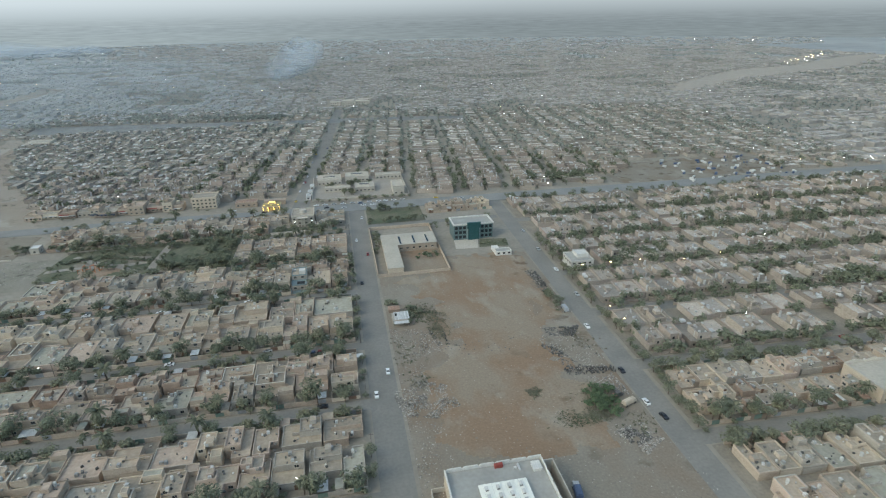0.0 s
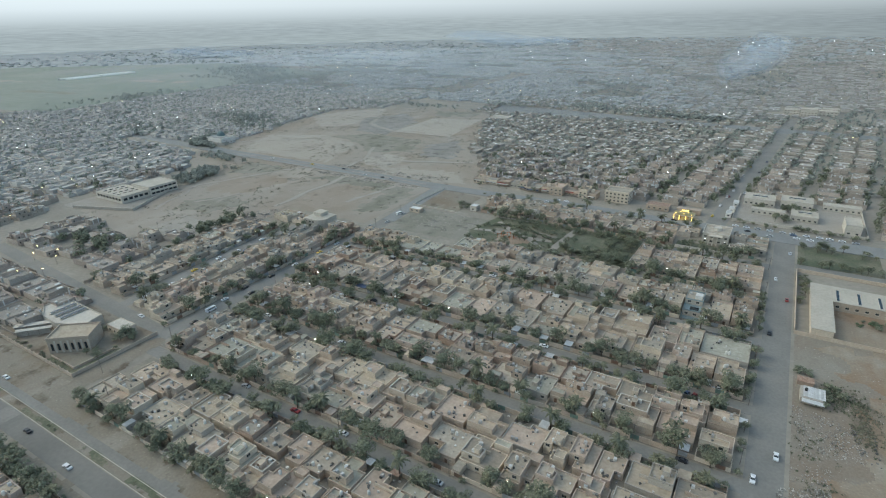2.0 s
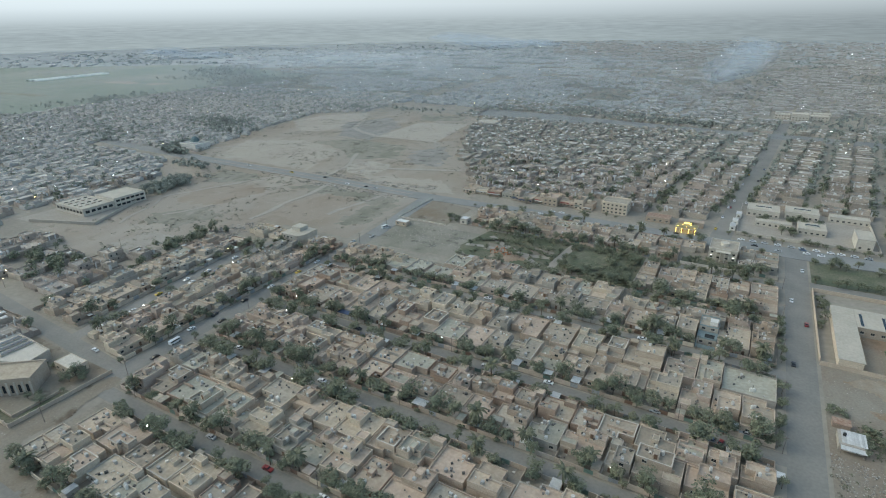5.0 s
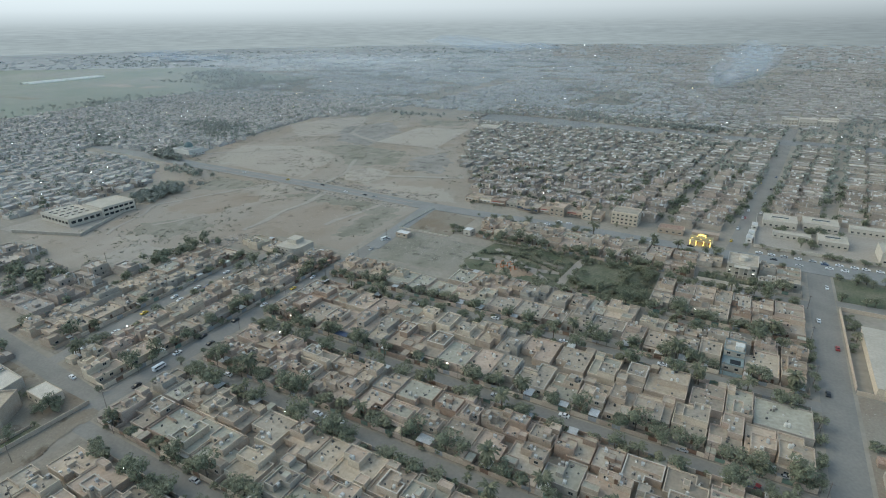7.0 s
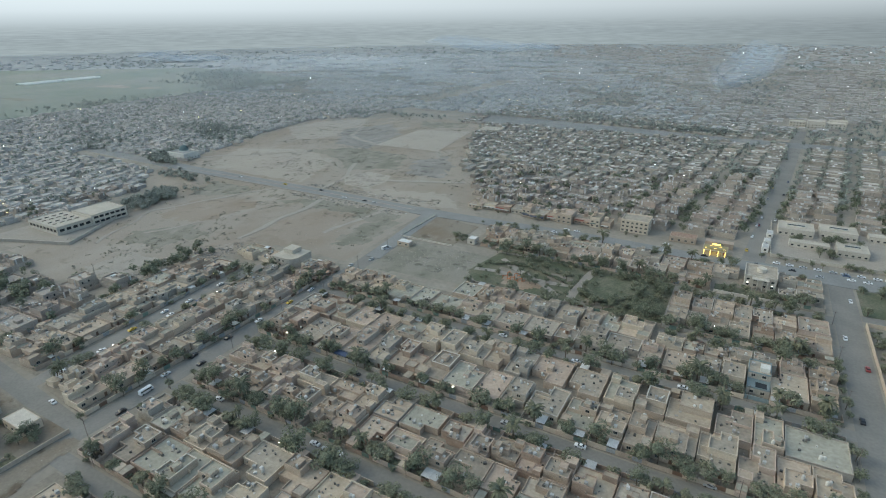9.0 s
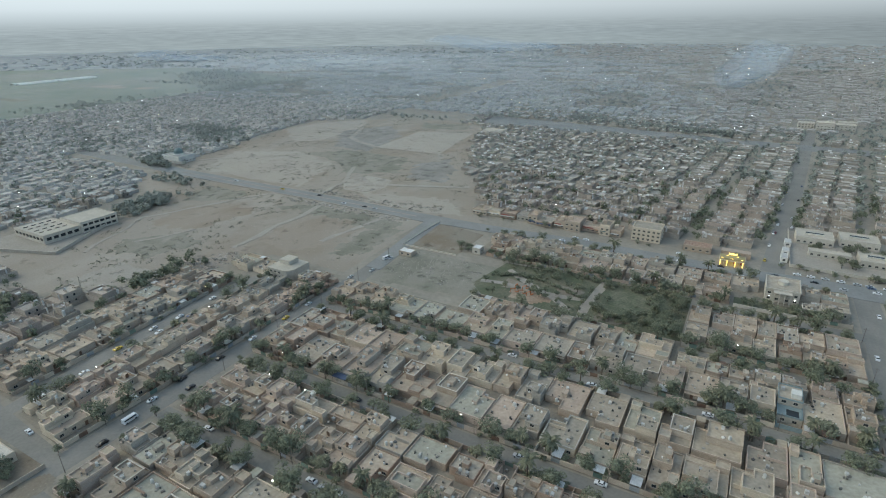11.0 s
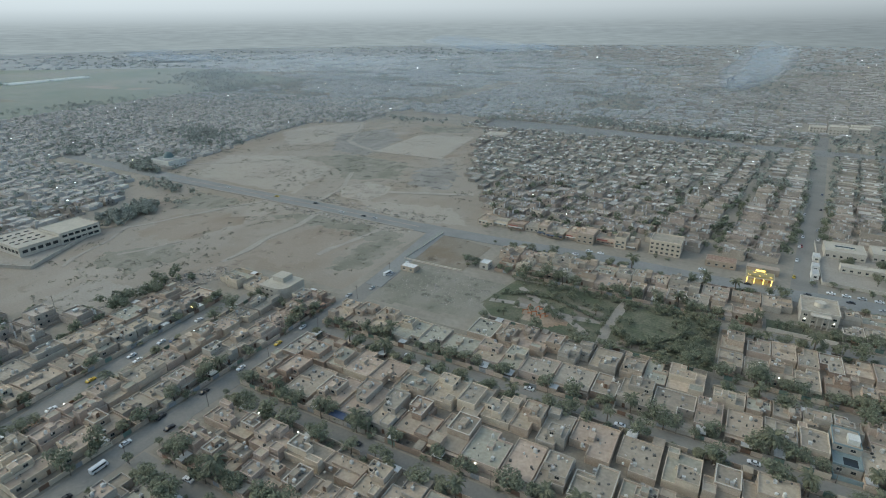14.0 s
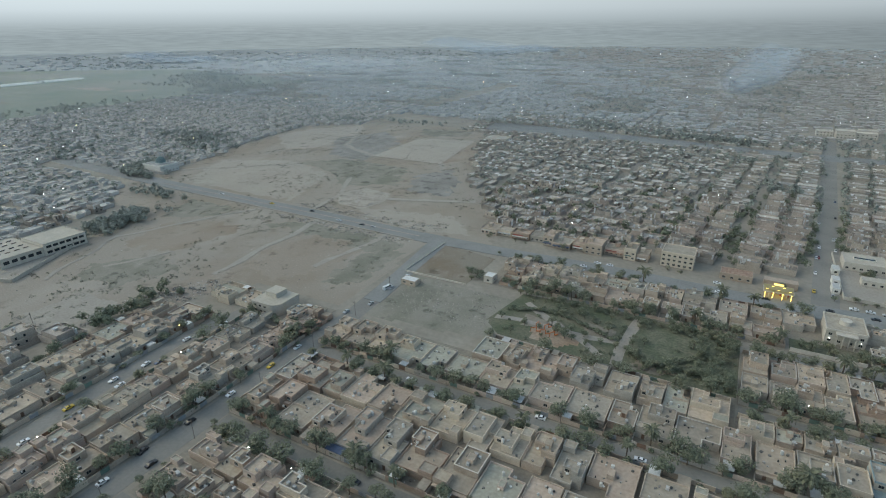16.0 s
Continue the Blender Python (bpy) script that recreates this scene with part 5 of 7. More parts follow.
cw = Mesh().box(-345, -273, 100.8, 101.1, 0, 2.0).box(-273.3, -273, 101.1, 144, 0, 2.0)
for i in range(19):
    cw.box(-345 + i * 4, -344.4 + i * 4, 100.6, 101.3, 0, 2.5)
part("wall", cw, WALLS["beige brick"], comp)
inner = thing("garden_wall", pose(0, 0, 0.05), "low wall between the garden strip and the yard", "wall")
part("wall", Mesh().box(-279.3, -279, 105, 124, 0, 1.3).box(-300, -279, 104.7, 105, 0, 1.3), WALLS["beige brick"], inner)
rough_sheet("verge", [(-420, 84), (-420, 101), (-345, 104), (-262, 104), (-255, 93), (-60, 92), (-4, 90), (-4, 86), (-200, 84)], 1.2, 0.12, VERGE, "brown dirt verge along the dual road", "verge", 0.14, 0.1, 3.0)
rough_sheet("dirt_lane", [(-275, 96), (-272.6, 142), (-262, 142), (-258, 96)], 1.0, 0.1, VERGE, "dirt margin beside the crossing street", "verge", 0.16, 0.1, 4.0)
sheet("compound_yard", [(-356, 101), (-273.4, 101), (-273.4, 144), (-356, 144)], 0.06, VERGE, "dusty earth yard of the compound", "yard", 0.06)
rough_sheet("garden_strip", [(-300, 101.5), (-273.8, 101.5), (-273.8, 126), (-278.7, 126), (-278.7, 104.5), (-300, 104.5)], 0.8, 0.1, GRASS, "thin green garden strip inside the wall", "garden", 0.16, 0.1, 0.5)
rough_sheet("south_verge", [(-420, 58), (-420, 66), (-10, 66.5), (-10, 58)], 1.5, 0.12, VERGE, "dirt verge along the southern carriageway", "verge", 0.14, 0.1, 2.0)
for x0, x1 in ((-268, -240), (-216, -204), (-190, -160), (-330, -290), (-130, -70)):
    rough_sheet("median_grass", [(x0, 76.8), (x1, 76.8), (x1, 79.8), (x0, 79.8)], 0.6, 0.2, GRASS, "rough dry grass on the median strip", "grass", 0.24, 0.4, 2.5)
for i, (x, y, w, d, rz) in enumerate(((-342, 106, 26, 4.0, 48), (-350, 113, 26, 4.0, 48), (-336, 104, 17, 3.0, 48))):
    sh = thing("market_shed", pose(x, y, 0.08, 0, 0, rz), "long open shed with a pale sheet-metal roof", "shed", "sheds of the compound")
    part("roof", Mesh().box(0, w, 0, d, 3.2, 3.35), COPING, sh)
    part("wall", Mesh().box(0.5, w - 0.5, 0.6, d - 0.3, 0, 3.19), WALLS["grey cement"], sh)
    for k in range(int(w / 5)):
        part("post", Mesh().box(1 + k * 5, 1.15 + k * 5, 0.3, 0.45, 0, 3.2), POLE, sh)
def market_hall():
    """Low market hall with three dark roof lights."""
    ob = thing("market_hall", pose(0, 0, 0.08), "low market hall with pale flat roof and dark roof lights", "hall")
    plan = [(-351, 138), (-351, 126), (-340, 120), (-324, 119), (-308, 125), (-311, 137)]
    wall_, roof_, lip_ = Mesh(), Mesh(), Mesh()
    n = len(plan)
    for i in range(n):
        (xa, ya), (xb, yb) = plan[i], plan[(i + 1) % n]
        wall_.face([(xa, ya, 0), (xb, yb, 0), (xb, yb, 4.6), (xa, ya, 4.6)])
        cx, cy = -330, 129
        ia, ib = (xa + (cx - xa) * 0.02, ya + (cy - ya) * 0.04), (xb + (cx - xb) * 0.02, yb + (cy - yb) * 0.04)
        lip_.face([(xa, ya, 4.6), (xb, yb, 4.6), (xb, yb, 5.3), (xa, ya, 5.3)])
        lip_.face([(xa, ya, 5.3), (xb, yb, 5.3), (*ib, 5.3), (*ia, 5.3)])
        lip_.face([(*ia, 5.3), (*ib, 5.3), (*ib, 4.6), (*ia, 4.6)])
    roof_.face([(x, y, 4.6) for x, y in plan])
    part("wall", wall_, WALLS["grey cement"], ob)
    part("roof", roof_, COPING, ob)
    part("parapet", lip_, COPING, ob)
    for x in (-338, -332.5, -327):
        light = part("roof_light", Mesh().box(x, x + 2.2, 122.5, 136.5, 4.6, 5.5), WALLS["grey cement"], ob)
        part("glazing", Mesh().box(x + 0.2, x + 2.0, 122.8, 136.2, 5.5, 5.6), GLASS, light)


market_hall()
simple_block("shop", -300, -286.5, 133, 141, 4.0, WALLS["cream plaster"], COPING, "small block with pale flat roof by the crossroads", "shop", 0.3, (3, 2))
for i in range(10):
    plant(TREES + SHRUBS, R.uniform(-288, -276), R.uniform(112, 142), 0.08, R.uniform(0.6, 1.0))
for i in range(12):
    plant(TREES[:2] + SHRUBS, R.uniform(-306, -301), R.uniform(121, 136), 0.08, R.uniform(0.6, 0.95))
for i in range(14):
    plant(SHRUBS, R.uniform(-345, -278), R.uniform(102, 105), 0.08, R.uniform(0.4, 0.8))
for i in range(26):
    plant(SHRUBS, R.choice((R.uniform(-268, -236), R.uniform(-330, -60))), 78 + R.uniform(-1.0, 1.0), 0.2, R.uniform(0.12, 0.4))

# ---- open field with tracks, school and villas ----
FIELD_POLY = [(-448, 215), (-399, 231), (-397, 275), (-380, 326), (-335, 330), (-283, 332), (-288, 438), (-325, 438.5), (-400, 442), (-460, 443.5), (-550, 444), (-640, 446), (-612, 400), (-533, 367), (-500, 290), (-498, 262), (-540, 240)]
FIELD_N = [(-640, 467), (-612, 465), (-550, 463), (-460, 462.5), (-400, 461), (-325, 456.5), (-280, 456), (-245, 459), (-245, 478), (-282, 530), (-335, 608), (-400, 760), (-420, 840), (-500, 876), (-560, 868), (-707, 781), (-677, 604)]
rough_sheet("field", FIELD_POLY, 4, 0.08, FIELD, "dry bare field with tracks and low mounds", "field", 0.06, 0.03)
rough_sheet("field", FIELD_N, 6, 0.1, FIELD, "wide bare earth field north of the road", "field", 0.06, 0.02)
FIELD_PATCHES = (
    (FIELD_BROWN, "patch of bare brown soil in the field", [(-384, 380), (-370, 412), (-322, 408), (-325, 362), (-342, 336), (-375, 346)]),
    (FIELD_BROWN, "brown worn strip of the field", [(-500, 372), (-470, 400), (-430, 395), (-440, 340), (-480, 330)]),
    (FIELD_BROWN, "dug brown soil beside the houses", [(-386, 330), (-366, 334), (-352, 318), (-372, 290), (-392, 300)]),
    (FIELD_OLIVE, "weedy strip along the main road", [(-425, 412), (-400, 430), (-330, 430), (-300, 428), (-300, 400), (-345, 412)]),
    (FIELD_OLIVE, "weedy rough ground near the crossing", [(-318, 395), (-294, 420), (-290, 360), (-312, 350)]),
    (FIELD_OLIVE, "patch of weeds on the field", [(-470, 300), (-440, 330), (-412, 322), (-420, 290), (-450, 280)]),
    (FIELD_OLIVE, "patch of weeds below the school", [(-515, 385), (-535, 430), (-480, 432), (-478, 405)]),
    (FIELD_TAN, "smooth tan ground north of the road", [(-595, 472), (-640, 555), (-560, 590), (-483, 560), (-452, 470), (-520, 468)]),
    (FIELD_TAN, "pale ground at the field's far end", [(-690, 700), (-680, 772), (-628, 828), (-590, 756), (-584, 658), (-612, 636)]),
    (FIELD_TAN, "pale trodden ground beside the crossing", [(-352, 462), (-385, 480), (-300, 500), (-268, 470), (-290, 458)]),
    (FIELD_STONY, "grey stony ground at the middle of the field", [(-547, 640), (-602, 724), (-562, 795), (-500, 730), (-488, 625)]),
    (FIELD_STONY, "grey rough ground by the houses", [(-330, 545), (-345, 600), (-375, 640), (-395, 600), (-372, 545)]),
    (FIELD_OLIVE, "weedy rough ground in the north field", [(-545, 590), (-510, 625), (-420, 622), (-392, 560), (-440, 532), (-480, 565)]),
    (FIELD_OLIVE, "weeds beyond the football pitch", [(-505, 790), (-440, 815), (-455, 850), (-530, 840)]),
    (FIELD_BROWN, "brown mottled ground beside the pitch", [(-395, 655), (-372, 700), (-400, 770), (-418, 790), (-404, 690)]),
)
for k_, (mat_, lab_, poly_) in enumerate(FIELD_PATCHES):
    rough_sheet("soil_patch", poly_, 1.5, 0.03, mat_, lab_, "bare earth", 0.19 + 0.005 * k_, 0.1, 8.0)
sheet("football_pitch", [(-490, 653), (-496, 772), (-419, 793), (-397, 655)], 0.05, SAND, "levelled pale sand football pitch", "pitch", 0.3)
rough_sheet("playing_ground", [(-434, 237), (-429, 271), (-385, 274), (-369, 245), (-387, 230)], 1.2, 0.05, TRACK, "flat grey trampled playing ground", "playing ground", 0.3, 0.1, 5.0)


def strip(x0, y0, x1, y1, w, mat=TRACK, z=0.5, name="track", label="pale beaten vehicle track", wobble=3.0):
    """A beaten way, a little crooked and of uneven width."""
    d = Vector((x1 - x0, y1 - y0))
    n = max(2, int(d.length / 12))
    side = Vector((-d.y, d.x)).normalized()
    lft, rgt = [], []
    for i in range(n + 1):
        p = Vector((x0, y0)) + d * i / n + side * wobble * noise.noise((x0 + i * 0.4, y0, 6))
        k = w * 0.75 * R.uniform(0.7, 1.3)
        lft.append(tuple(p + side * k))
        rgt.append(tuple(p - side * k))
    return sheet(name, rgt + lft[::-1], z, mat, label, "track", 0.03)


for a in ((-382, 326, -392, 441, 3.4), (-333, 366, -322, 438, 3.0), (-470, 270, -505, 338, 2.2), (-505, 338, -458, 443, 2.6), (-458, 300, -440, 340, 2.0), (-416, 461, -422, 500, 3.4), (-400, 506, -319, 536, 4.2), (-319, 536, -300, 545, 4.2), (-422, 500, -452, 560, 2.6), (-490, 655, -560, 690, 5), (-560, 690, -590, 760, 4), (-397, 656, -380, 625, 3.6), (-640, 500, -540, 586, 2.6)):
    strip(*a, TRACK, 0.235 + R.uniform(0, 0.02), wobble=5.0)
for side in ((-550, 444.8, -400, 442.8), (-400, 442.8, -300, 438.4), (-550, 462.2, -400, 460.2), (-400, 460.2, -300, 455.6)):
    strip(*side, 1.0, TRACK, 0.32, "road_edge", "pale dusty edge of the main road", 0.8)
for side in ((-610, 454.5, -400, 451.5), (-400, 451.5, -300, 447)):
    strip(*side, 0.7, TRACK, 0.32, "median_strip", "thin dusty median of the main road", 0.3)
rough_sheet("earth_mound", [(-405, 482), (-424, 505), (-420, 520), (-413, 534), (-381, 530), (-372, 505), (-377, 480)], 1.5, 2.4, SAND, "pale mound of tipped earth", "mound", 0.5, 0.09)
rubble([(-398, 275), (-380, 320), (-350, 325), (-392, 240)], 700, 0.45, RUBBLE, "tipped rubble along the field's edge", 1.5)
rubble([(-262, 340), (-200, 345), (-205, 384), (-262, 384)], 1300, 0.22, RUBBLE, "stones strewn over the empty plot", 0.4)
rubble([(-430, 430), (-300, 427), (-300, 436), (-430, 440)], 420, 0.5, RUBBLE, "tipped stones along the main road", 0.8)
rubble([(-440, 464), (-310, 458), (-290, 472), (-430, 473)], 420, 0.5, RUBBLE, "loose stones beside the main road", 0.8)
rubble([(-600, 620), (-560, 800), (-480, 720), (-480, 620)], 600, 0.4, RUBBLE, "stones scattered over the field", 0.5)
rubble([(-540, 270), (-500, 400), (-400, 420), (-300, 420), (-300, 340), (-390, 330), (-440, 240)], 1100, 0.22, RUBBLE, "stones strewn over the dry field", 0.3)
SCRUB = Mesh()
for i in range(5200):
    x, y = R.uniform(-700, -290), R.uniform(225, 860)
    if (inside(x, y, FIELD_POLY) or inside(x, y, FIELD_N)) and noise.noise((x * 0.02, y * 0.02, 4)) > R.uniform(-0.1, 0.4):
        leaf_clumps(SCRUB, R, [(x, y, 0.3, R.uniform(1.2, 3.6), 0.22)], 14, 0.5)
tagged(new("scrub", SCRUB.data("scrub", LEAF_DRY)), "low dry scrub in patches over the field", "scrub", "", "stuff")
rough_sheet("empty_plot", [(-264, 330), (-200, 336), (-194, 345), (-200, 384), (-268, 386)], 3, 0.5, FIELD_OLIVE, "empty stony plot", "waste ground", 0.06, 0.06)
sheet("brown_plot", [(-273, 392), (-232, 390), (-232, 434), (-274, 442)], 0.06, VERGE, "level brown walled plot", "waste ground", 0.06)
pw_ = thing("plot_wall", pose(0, 0, 0.05), "low pale wall round the brown plot", "wall")
part("wall", Mesh().box(-276, -275.7, 389, 443, 0, 1.1).box(-275.7, -232, 388.5, 388.8, 0, 1.1), COPING, pw_)
for x, y in ((-234, 401), (-231, 404), (-228, 400), (-229, 406), (-225, 403), (-232, 397), (-237, 404)):
    plant(TREES, x, y, 0.05, 0.85)
simple_block("hut", -224, -218, 398, 405, 4.2, COPING, SHEET, "small white hut at the plot's corner", "hut", 0.3, (1, 1))

school = thing("school", pose(-554, 265, 0.05), "cream two-storey school with long window bands", "school")
part("wing", Mesh().box(0, 42, 0, 27, 0, 6.2), COPING, school)
part("wing", Mesh().box(14, 43, 27.01, 56, 0, 8.2), COPING, school)
part("roof", Mesh().box(0.3, 41.7, 0.3, 27, 6.2, 6.32), CREAMROOF, school)
part("roof", Mesh().box(14.3, 42.7, 27.3, 55.7, 8.2, 8.32), CREAMROOF, school)
part("parapet", Mesh().rim(0, 42, 0, 27, 6.2, 0.7, 0.3), COPING, school)
part("parapet", Mesh().rim(14, 43, 27, 56, 8.2, 0.7, 0.3), COPING, school)
for k, x in enumerate((8, 15, 24, 31)):
    for i in range(4):
        part("roof_light", Mesh().box(x, x + 0.45, 3 + i * 5.6, 6.2 + i * 5.6, 6.32, 6.9), GLASS if k % 2 == 0 else POLE, school, "dark roof light")
for f in range(2):
    for i in range(6):
        part("window_band", Mesh().box(42.95, 43.06, 28.6 + i * 4.5, 32.0 + i * 4.5, 1.4 + f * 3.9, 3.3 + f * 3.9), GLASS, school)
        part("sunshade", Mesh().box(42.95, 44.0, 28.4 + i * 4.5, 32.2 + i * 4.5, 3.45 + f * 3.9, 3.6 + f * 3.9), COPING, school)
for i in range(5):
    part("window_band", Mesh().box(41.95, 42.06, 2.0 + i * 5.0, 5.4 + i * 5.0, 2.4, 4.6), GLASS, school)
for i in range(8):
    part("window_band", Mesh().box(2.0 + i * 5.0, 5.4 + i * 5.0, -0.06, 0.05, 2.4, 4.6), GLASS, school)
sheet("school_yard", [(-560, 236), (-542, 237), (-484.4, 258), (-511, 309), (-520, 322), (-560, 322)], 0.06, TRACK, "pale dusty school yard", "yard", 0.04)
for x, y, q, rz in ((-542, 237, 61.7, 19.9), (-484, 258, 58.6, 117.4)):
    sw_ = thing("school_wall", pose(x, y, 0.05, 0, 0, rz), "grey boundary wall of the school yard", "wall")
    part("wall", Mesh().box(0, q, -0.15, 0.15, 0, 2.4), WALLS["grey cement"], sw_)
    part("coping", Mesh().box(0, q, -0.22, 0.22, 2.4, 2.5), COPING, sw_)
for i_, (x, y, w, d, rz) in enumerate(((-360, 322, 20, 22, 0), (-339, 320, 12, 16, 0), (-299, 321, 14, 16, 0))):
    house(pose(x + w, y, 0.1, 0, 0, 180), w, d, 9200 + i_, True, True, "cream plaster")
villa = thing("villa", pose(-322, 303, 0.05), "pale plastered villa with a rounded front", "villa")
foot = [(0, 0), (12, 0)] + [(12 + 6 * math.sin(radians(a)), 6 - 6 * math.cos(radians(a))) for a in range(15, 91, 15)] + [(18, 18), (0, 18)]
part("wall", Mesh().prism(foot, 0, 6.8), COPING, villa)
part("parapet", Mesh().prism([(9 + (x - 9) * 1.02, 9 + (y - 9) * 1.02) for x, y in foot], 6.8, 7.2), CREAMROOF, villa)
part("upper_room", Mesh().box(3, 11, 8, 16, 7.2, 9.8), COPING, villa)
part("roof", Mesh().box(2.7, 11.3, 7.7, 16.3, 9.8, 10.0), CREAMROOF, villa)
for x in (2.5, 6, 9.5):
    put("window", WINDOW, villa, x, 0, 1.3)
    put("window", WINDOW, villa, x, 0, 4.4)
part("garden_wall", Mesh().box(-1, 36, -9.2, -9.0, 0, 1.8).box(36, 36.2, -9.2, 20, 0, 1.8), WALLS["beige brick"], villa)
for i in range(16):
    plant(TREES[:3] + SHRUBS, R.uniform(-321, -288), R.uniform(295, 301.5), 0.1, R.uniform(0.5, 0.9))
awn = thing("awning", pose(-214, 235.6, 0.12), "blue tarpaulin awning over a front yard", "awning")
part("cover", Mesh().box(0, 7.5, 0, 3.6, 2.9, 3.0), BLUETARP, awn)
for x in (0.1, 7.2):
    for y in (0.1, 3.3):
        part("post", Mesh().box(x, x + 0.12, y, y + 0.12, 0, 2.9), POLE, awn)
simple_block("shelter", -268, -258, 372, 378, 3.2, WALLS["beige brick"], SHEET, "small pale-roofed store at the plot's edge", "store", 0.2, (2, 0))

for i in range(22):
    plant(TREES[:2] + SHRUBS, R.choice((-262.8, -276.4)) + R.uniform(-0.6, 0.6), R.uniform(150, 320), 0.1, R.uniform(0.5, 0.85))

# ---- park ----
sheet("park_lawn", [(-203, 356), (-192, 345.5), (-140, 344), (-81, 345), (-81, 398), (-134, 398), (-196, 394)], 0.05, GRASS, "worn park lawn with bare patches", "park", 0.04)
sheet("crop_plot", [(-128, 356), (-84, 350), (-84, 392), (-126, 386)], 0.1, CROP, "dark green crop plot", "crop", 0.25)
strip(-132, 345, -131, 398, 3, TRACK, 0.12, "path", "pale park path")
strip(-200, 362, -136, 366, 2.5, TRACK, 0.13, "path", "pale park path")
strip(-190, 385, -140, 350, 2.5, TRACK, 0.14, "path", "pale park path")
for i in range(150):
    a = R.random()
    if a < 0.55:
        x, y = R.uniform(-198, -136), R.uniform(347, 396)
    elif a < 0.8:
        x, y = R.uniform(-128, -84), R.uniform(346, 356)
    else:
        x, y = R.uniform(-92, -82), R.uniform(347, 394)
    plant(TREES[:4] + SHRUBS * 2, x, y, 0.08, R.uniform(0.45, 0.95))
rough_sheet("bare_patch", [(-178, 350), (-160, 347), (-150, 356), (-158, 366), (-176, 364)], 2, 0.2, SOIL, "bare play area in the park", "bare earth", 0.14, 0.1, 4.0)
for i in range(46):
    e = R.random()
    x, y = (R.uniform(-127, -84), R.choice((R.uniform(386, 394), R.uniform(350, 357)))) if e < 0.6 else (R.uniform(-92, -83), R.uniform(350, 394)) if e < 0.85 else (R.uniform(-126, -86), R.uniform(356, 388))
    plant(TREES[:4] + SHRUBS, x, y, 0.3, R.uniform(0.6, 1.1))
for i in range(16):
    plant(TREES[1:4] + SHRUBS, -131.5 + R.choice((-3.4, 3.4)), 347 + i * 3.1, 0.1, R.uniform(0.5, 0.8))
for i in range(34):
    plant(TREES[1:4], -197 + i * 3.3 + R.uniform(-1, 1), 393 + R.uniform(-2, 1.5), 0.08, R.uniform(0.6, 0.95))
for i in range(40):
    plant(TREES[1:4] + SHRUBS, R.uniform(-104, -84), R.uniform(350, 394), 0.08, R.uniform(0.6, 1.0))
for i in range(30):
    q = i / 29
    plant(SHRUBS, -130 + 40 * q, 362 - 9 * math.sin(q * 5) + R.uniform(-0.6, 0.6), 0.12, R.uniform(0.9, 1.3))
    plant(SHRUBS, -196 + 58 * q, 372 + 7 * math.sin(q * 4) + R.uniform(-0.8, 0.8), 0.1, R.uniform(0.7, 1.2))
for pts_ in ([(-126, 347), (-112, 346), (-104, 353), (-122, 358)], [(-156, 366), (-140, 362), (-138, 374), (-152, 378)], [(-186, 360), (-166, 358), (-164, 368), (-182, 372)]):
    rough_sheet("bare_patch", pts_, 0.9, 0.05, VERGE, "bare trodden earth in the park", "bare earth", 0.12, 0.1, 9.0)
for i in range(6):
    pl = thing("play_frame", pose(-176 + (i % 3) * 5, 356 + (i // 3) * 6, 0.09, 0, 0, R.uniform(0, 90)), "orange painted playground frame", "play frame", "play frames in the park")
    for x in (-1.4, 1.4):
        part("leg", Mesh().box(x - 0.12, x + 0.12, -0.12, 0.12, 0, 2.4), ORANGE, pl)
    part("beam", Mesh().box(-1.6, 1.6, -0.15, 0.15, 2.4, 2.65), ORANGE, pl)
    part("slide", Mesh().box(1.5, 3.4, -0.35, 0.35, 0.4, 0.6), ORANGE, pl)

# ---- shops along the main road, petrol station ----
gas = thing("petrol_station", pose(-72, 452.5, 0.05), "petrol station canopy lit bright yellow", "petrol station")
part("canopy", Mesh().box(0, 15, 4, 14, 3.9, 4.3).box(2.5, 12.5, 5.5, 12.5, 4.3, 4.7), YELLOW, gas, "stepped yellow canopy")
part("fascia", Mesh().rim(-0.2, 15.2, 3.8, 14.2, 3.7, 0.6, 0.15), COPING, gas)
for k in range(5):
    part("light_strip", Mesh().box(1.0 + k * 2.9, 2.3 + k * 2.9, 5.8 + (k % 2) * 4.6, 6.1 + (k % 2) * 4.6, 4.72, 4.86), LAMP_YELLOW, gas, "yellow light strip")
for x in (0.6, 4.6, 9.4, 13.8):
    part("light_column", Mesh().box(x, x + 0.45, 3.3, 3.6, 0.4, 4.0), LAMP_YELLOW, gas, "lit yellow column")
part("sign", Mesh().box(5, 10, 13.2, 13.5, 4.72, 5.7), LAMP_YELLOW, gas, "glowing yellow roof sign")
part("downlight", Mesh().box(2, 13, 7, 12, 3.8, 3.88), LAMP_YELLOW, gas)
for x in (3, 12):
    for y in (6.5, 12.0):
        part("column", Mesh().box(x - 0.3, x + 0.3, y - 0.3, y + 0.3, 0, 3.78), COPING, gas)
for x in (5, 9, 13):
    part("pump", Mesh().box(x - 0.4, x + 0.4, 9.5, 10.5, 0, 1.9), REDPAINT, gas)
part("shop", Mesh().box(0, 18, 21, 27, 0, 4), WALLS["tan brick"], gas)
simple_block("shop", -96, -78, 472, 482, 4.0, WALLS["tan brick"], RUST, "tan brick shop with rusted roof beside the petrol station", "shop", 0.4, (4, 0))
simple_block("office_block", -132, -112, 476, 492, 9.5, WALLS["cream plaster"], ROOFS[1], "three-storey pale office block with ribbon windows", "office building", 0.8, (6, 3), floors=3, storey=3.0)
x = -262.0
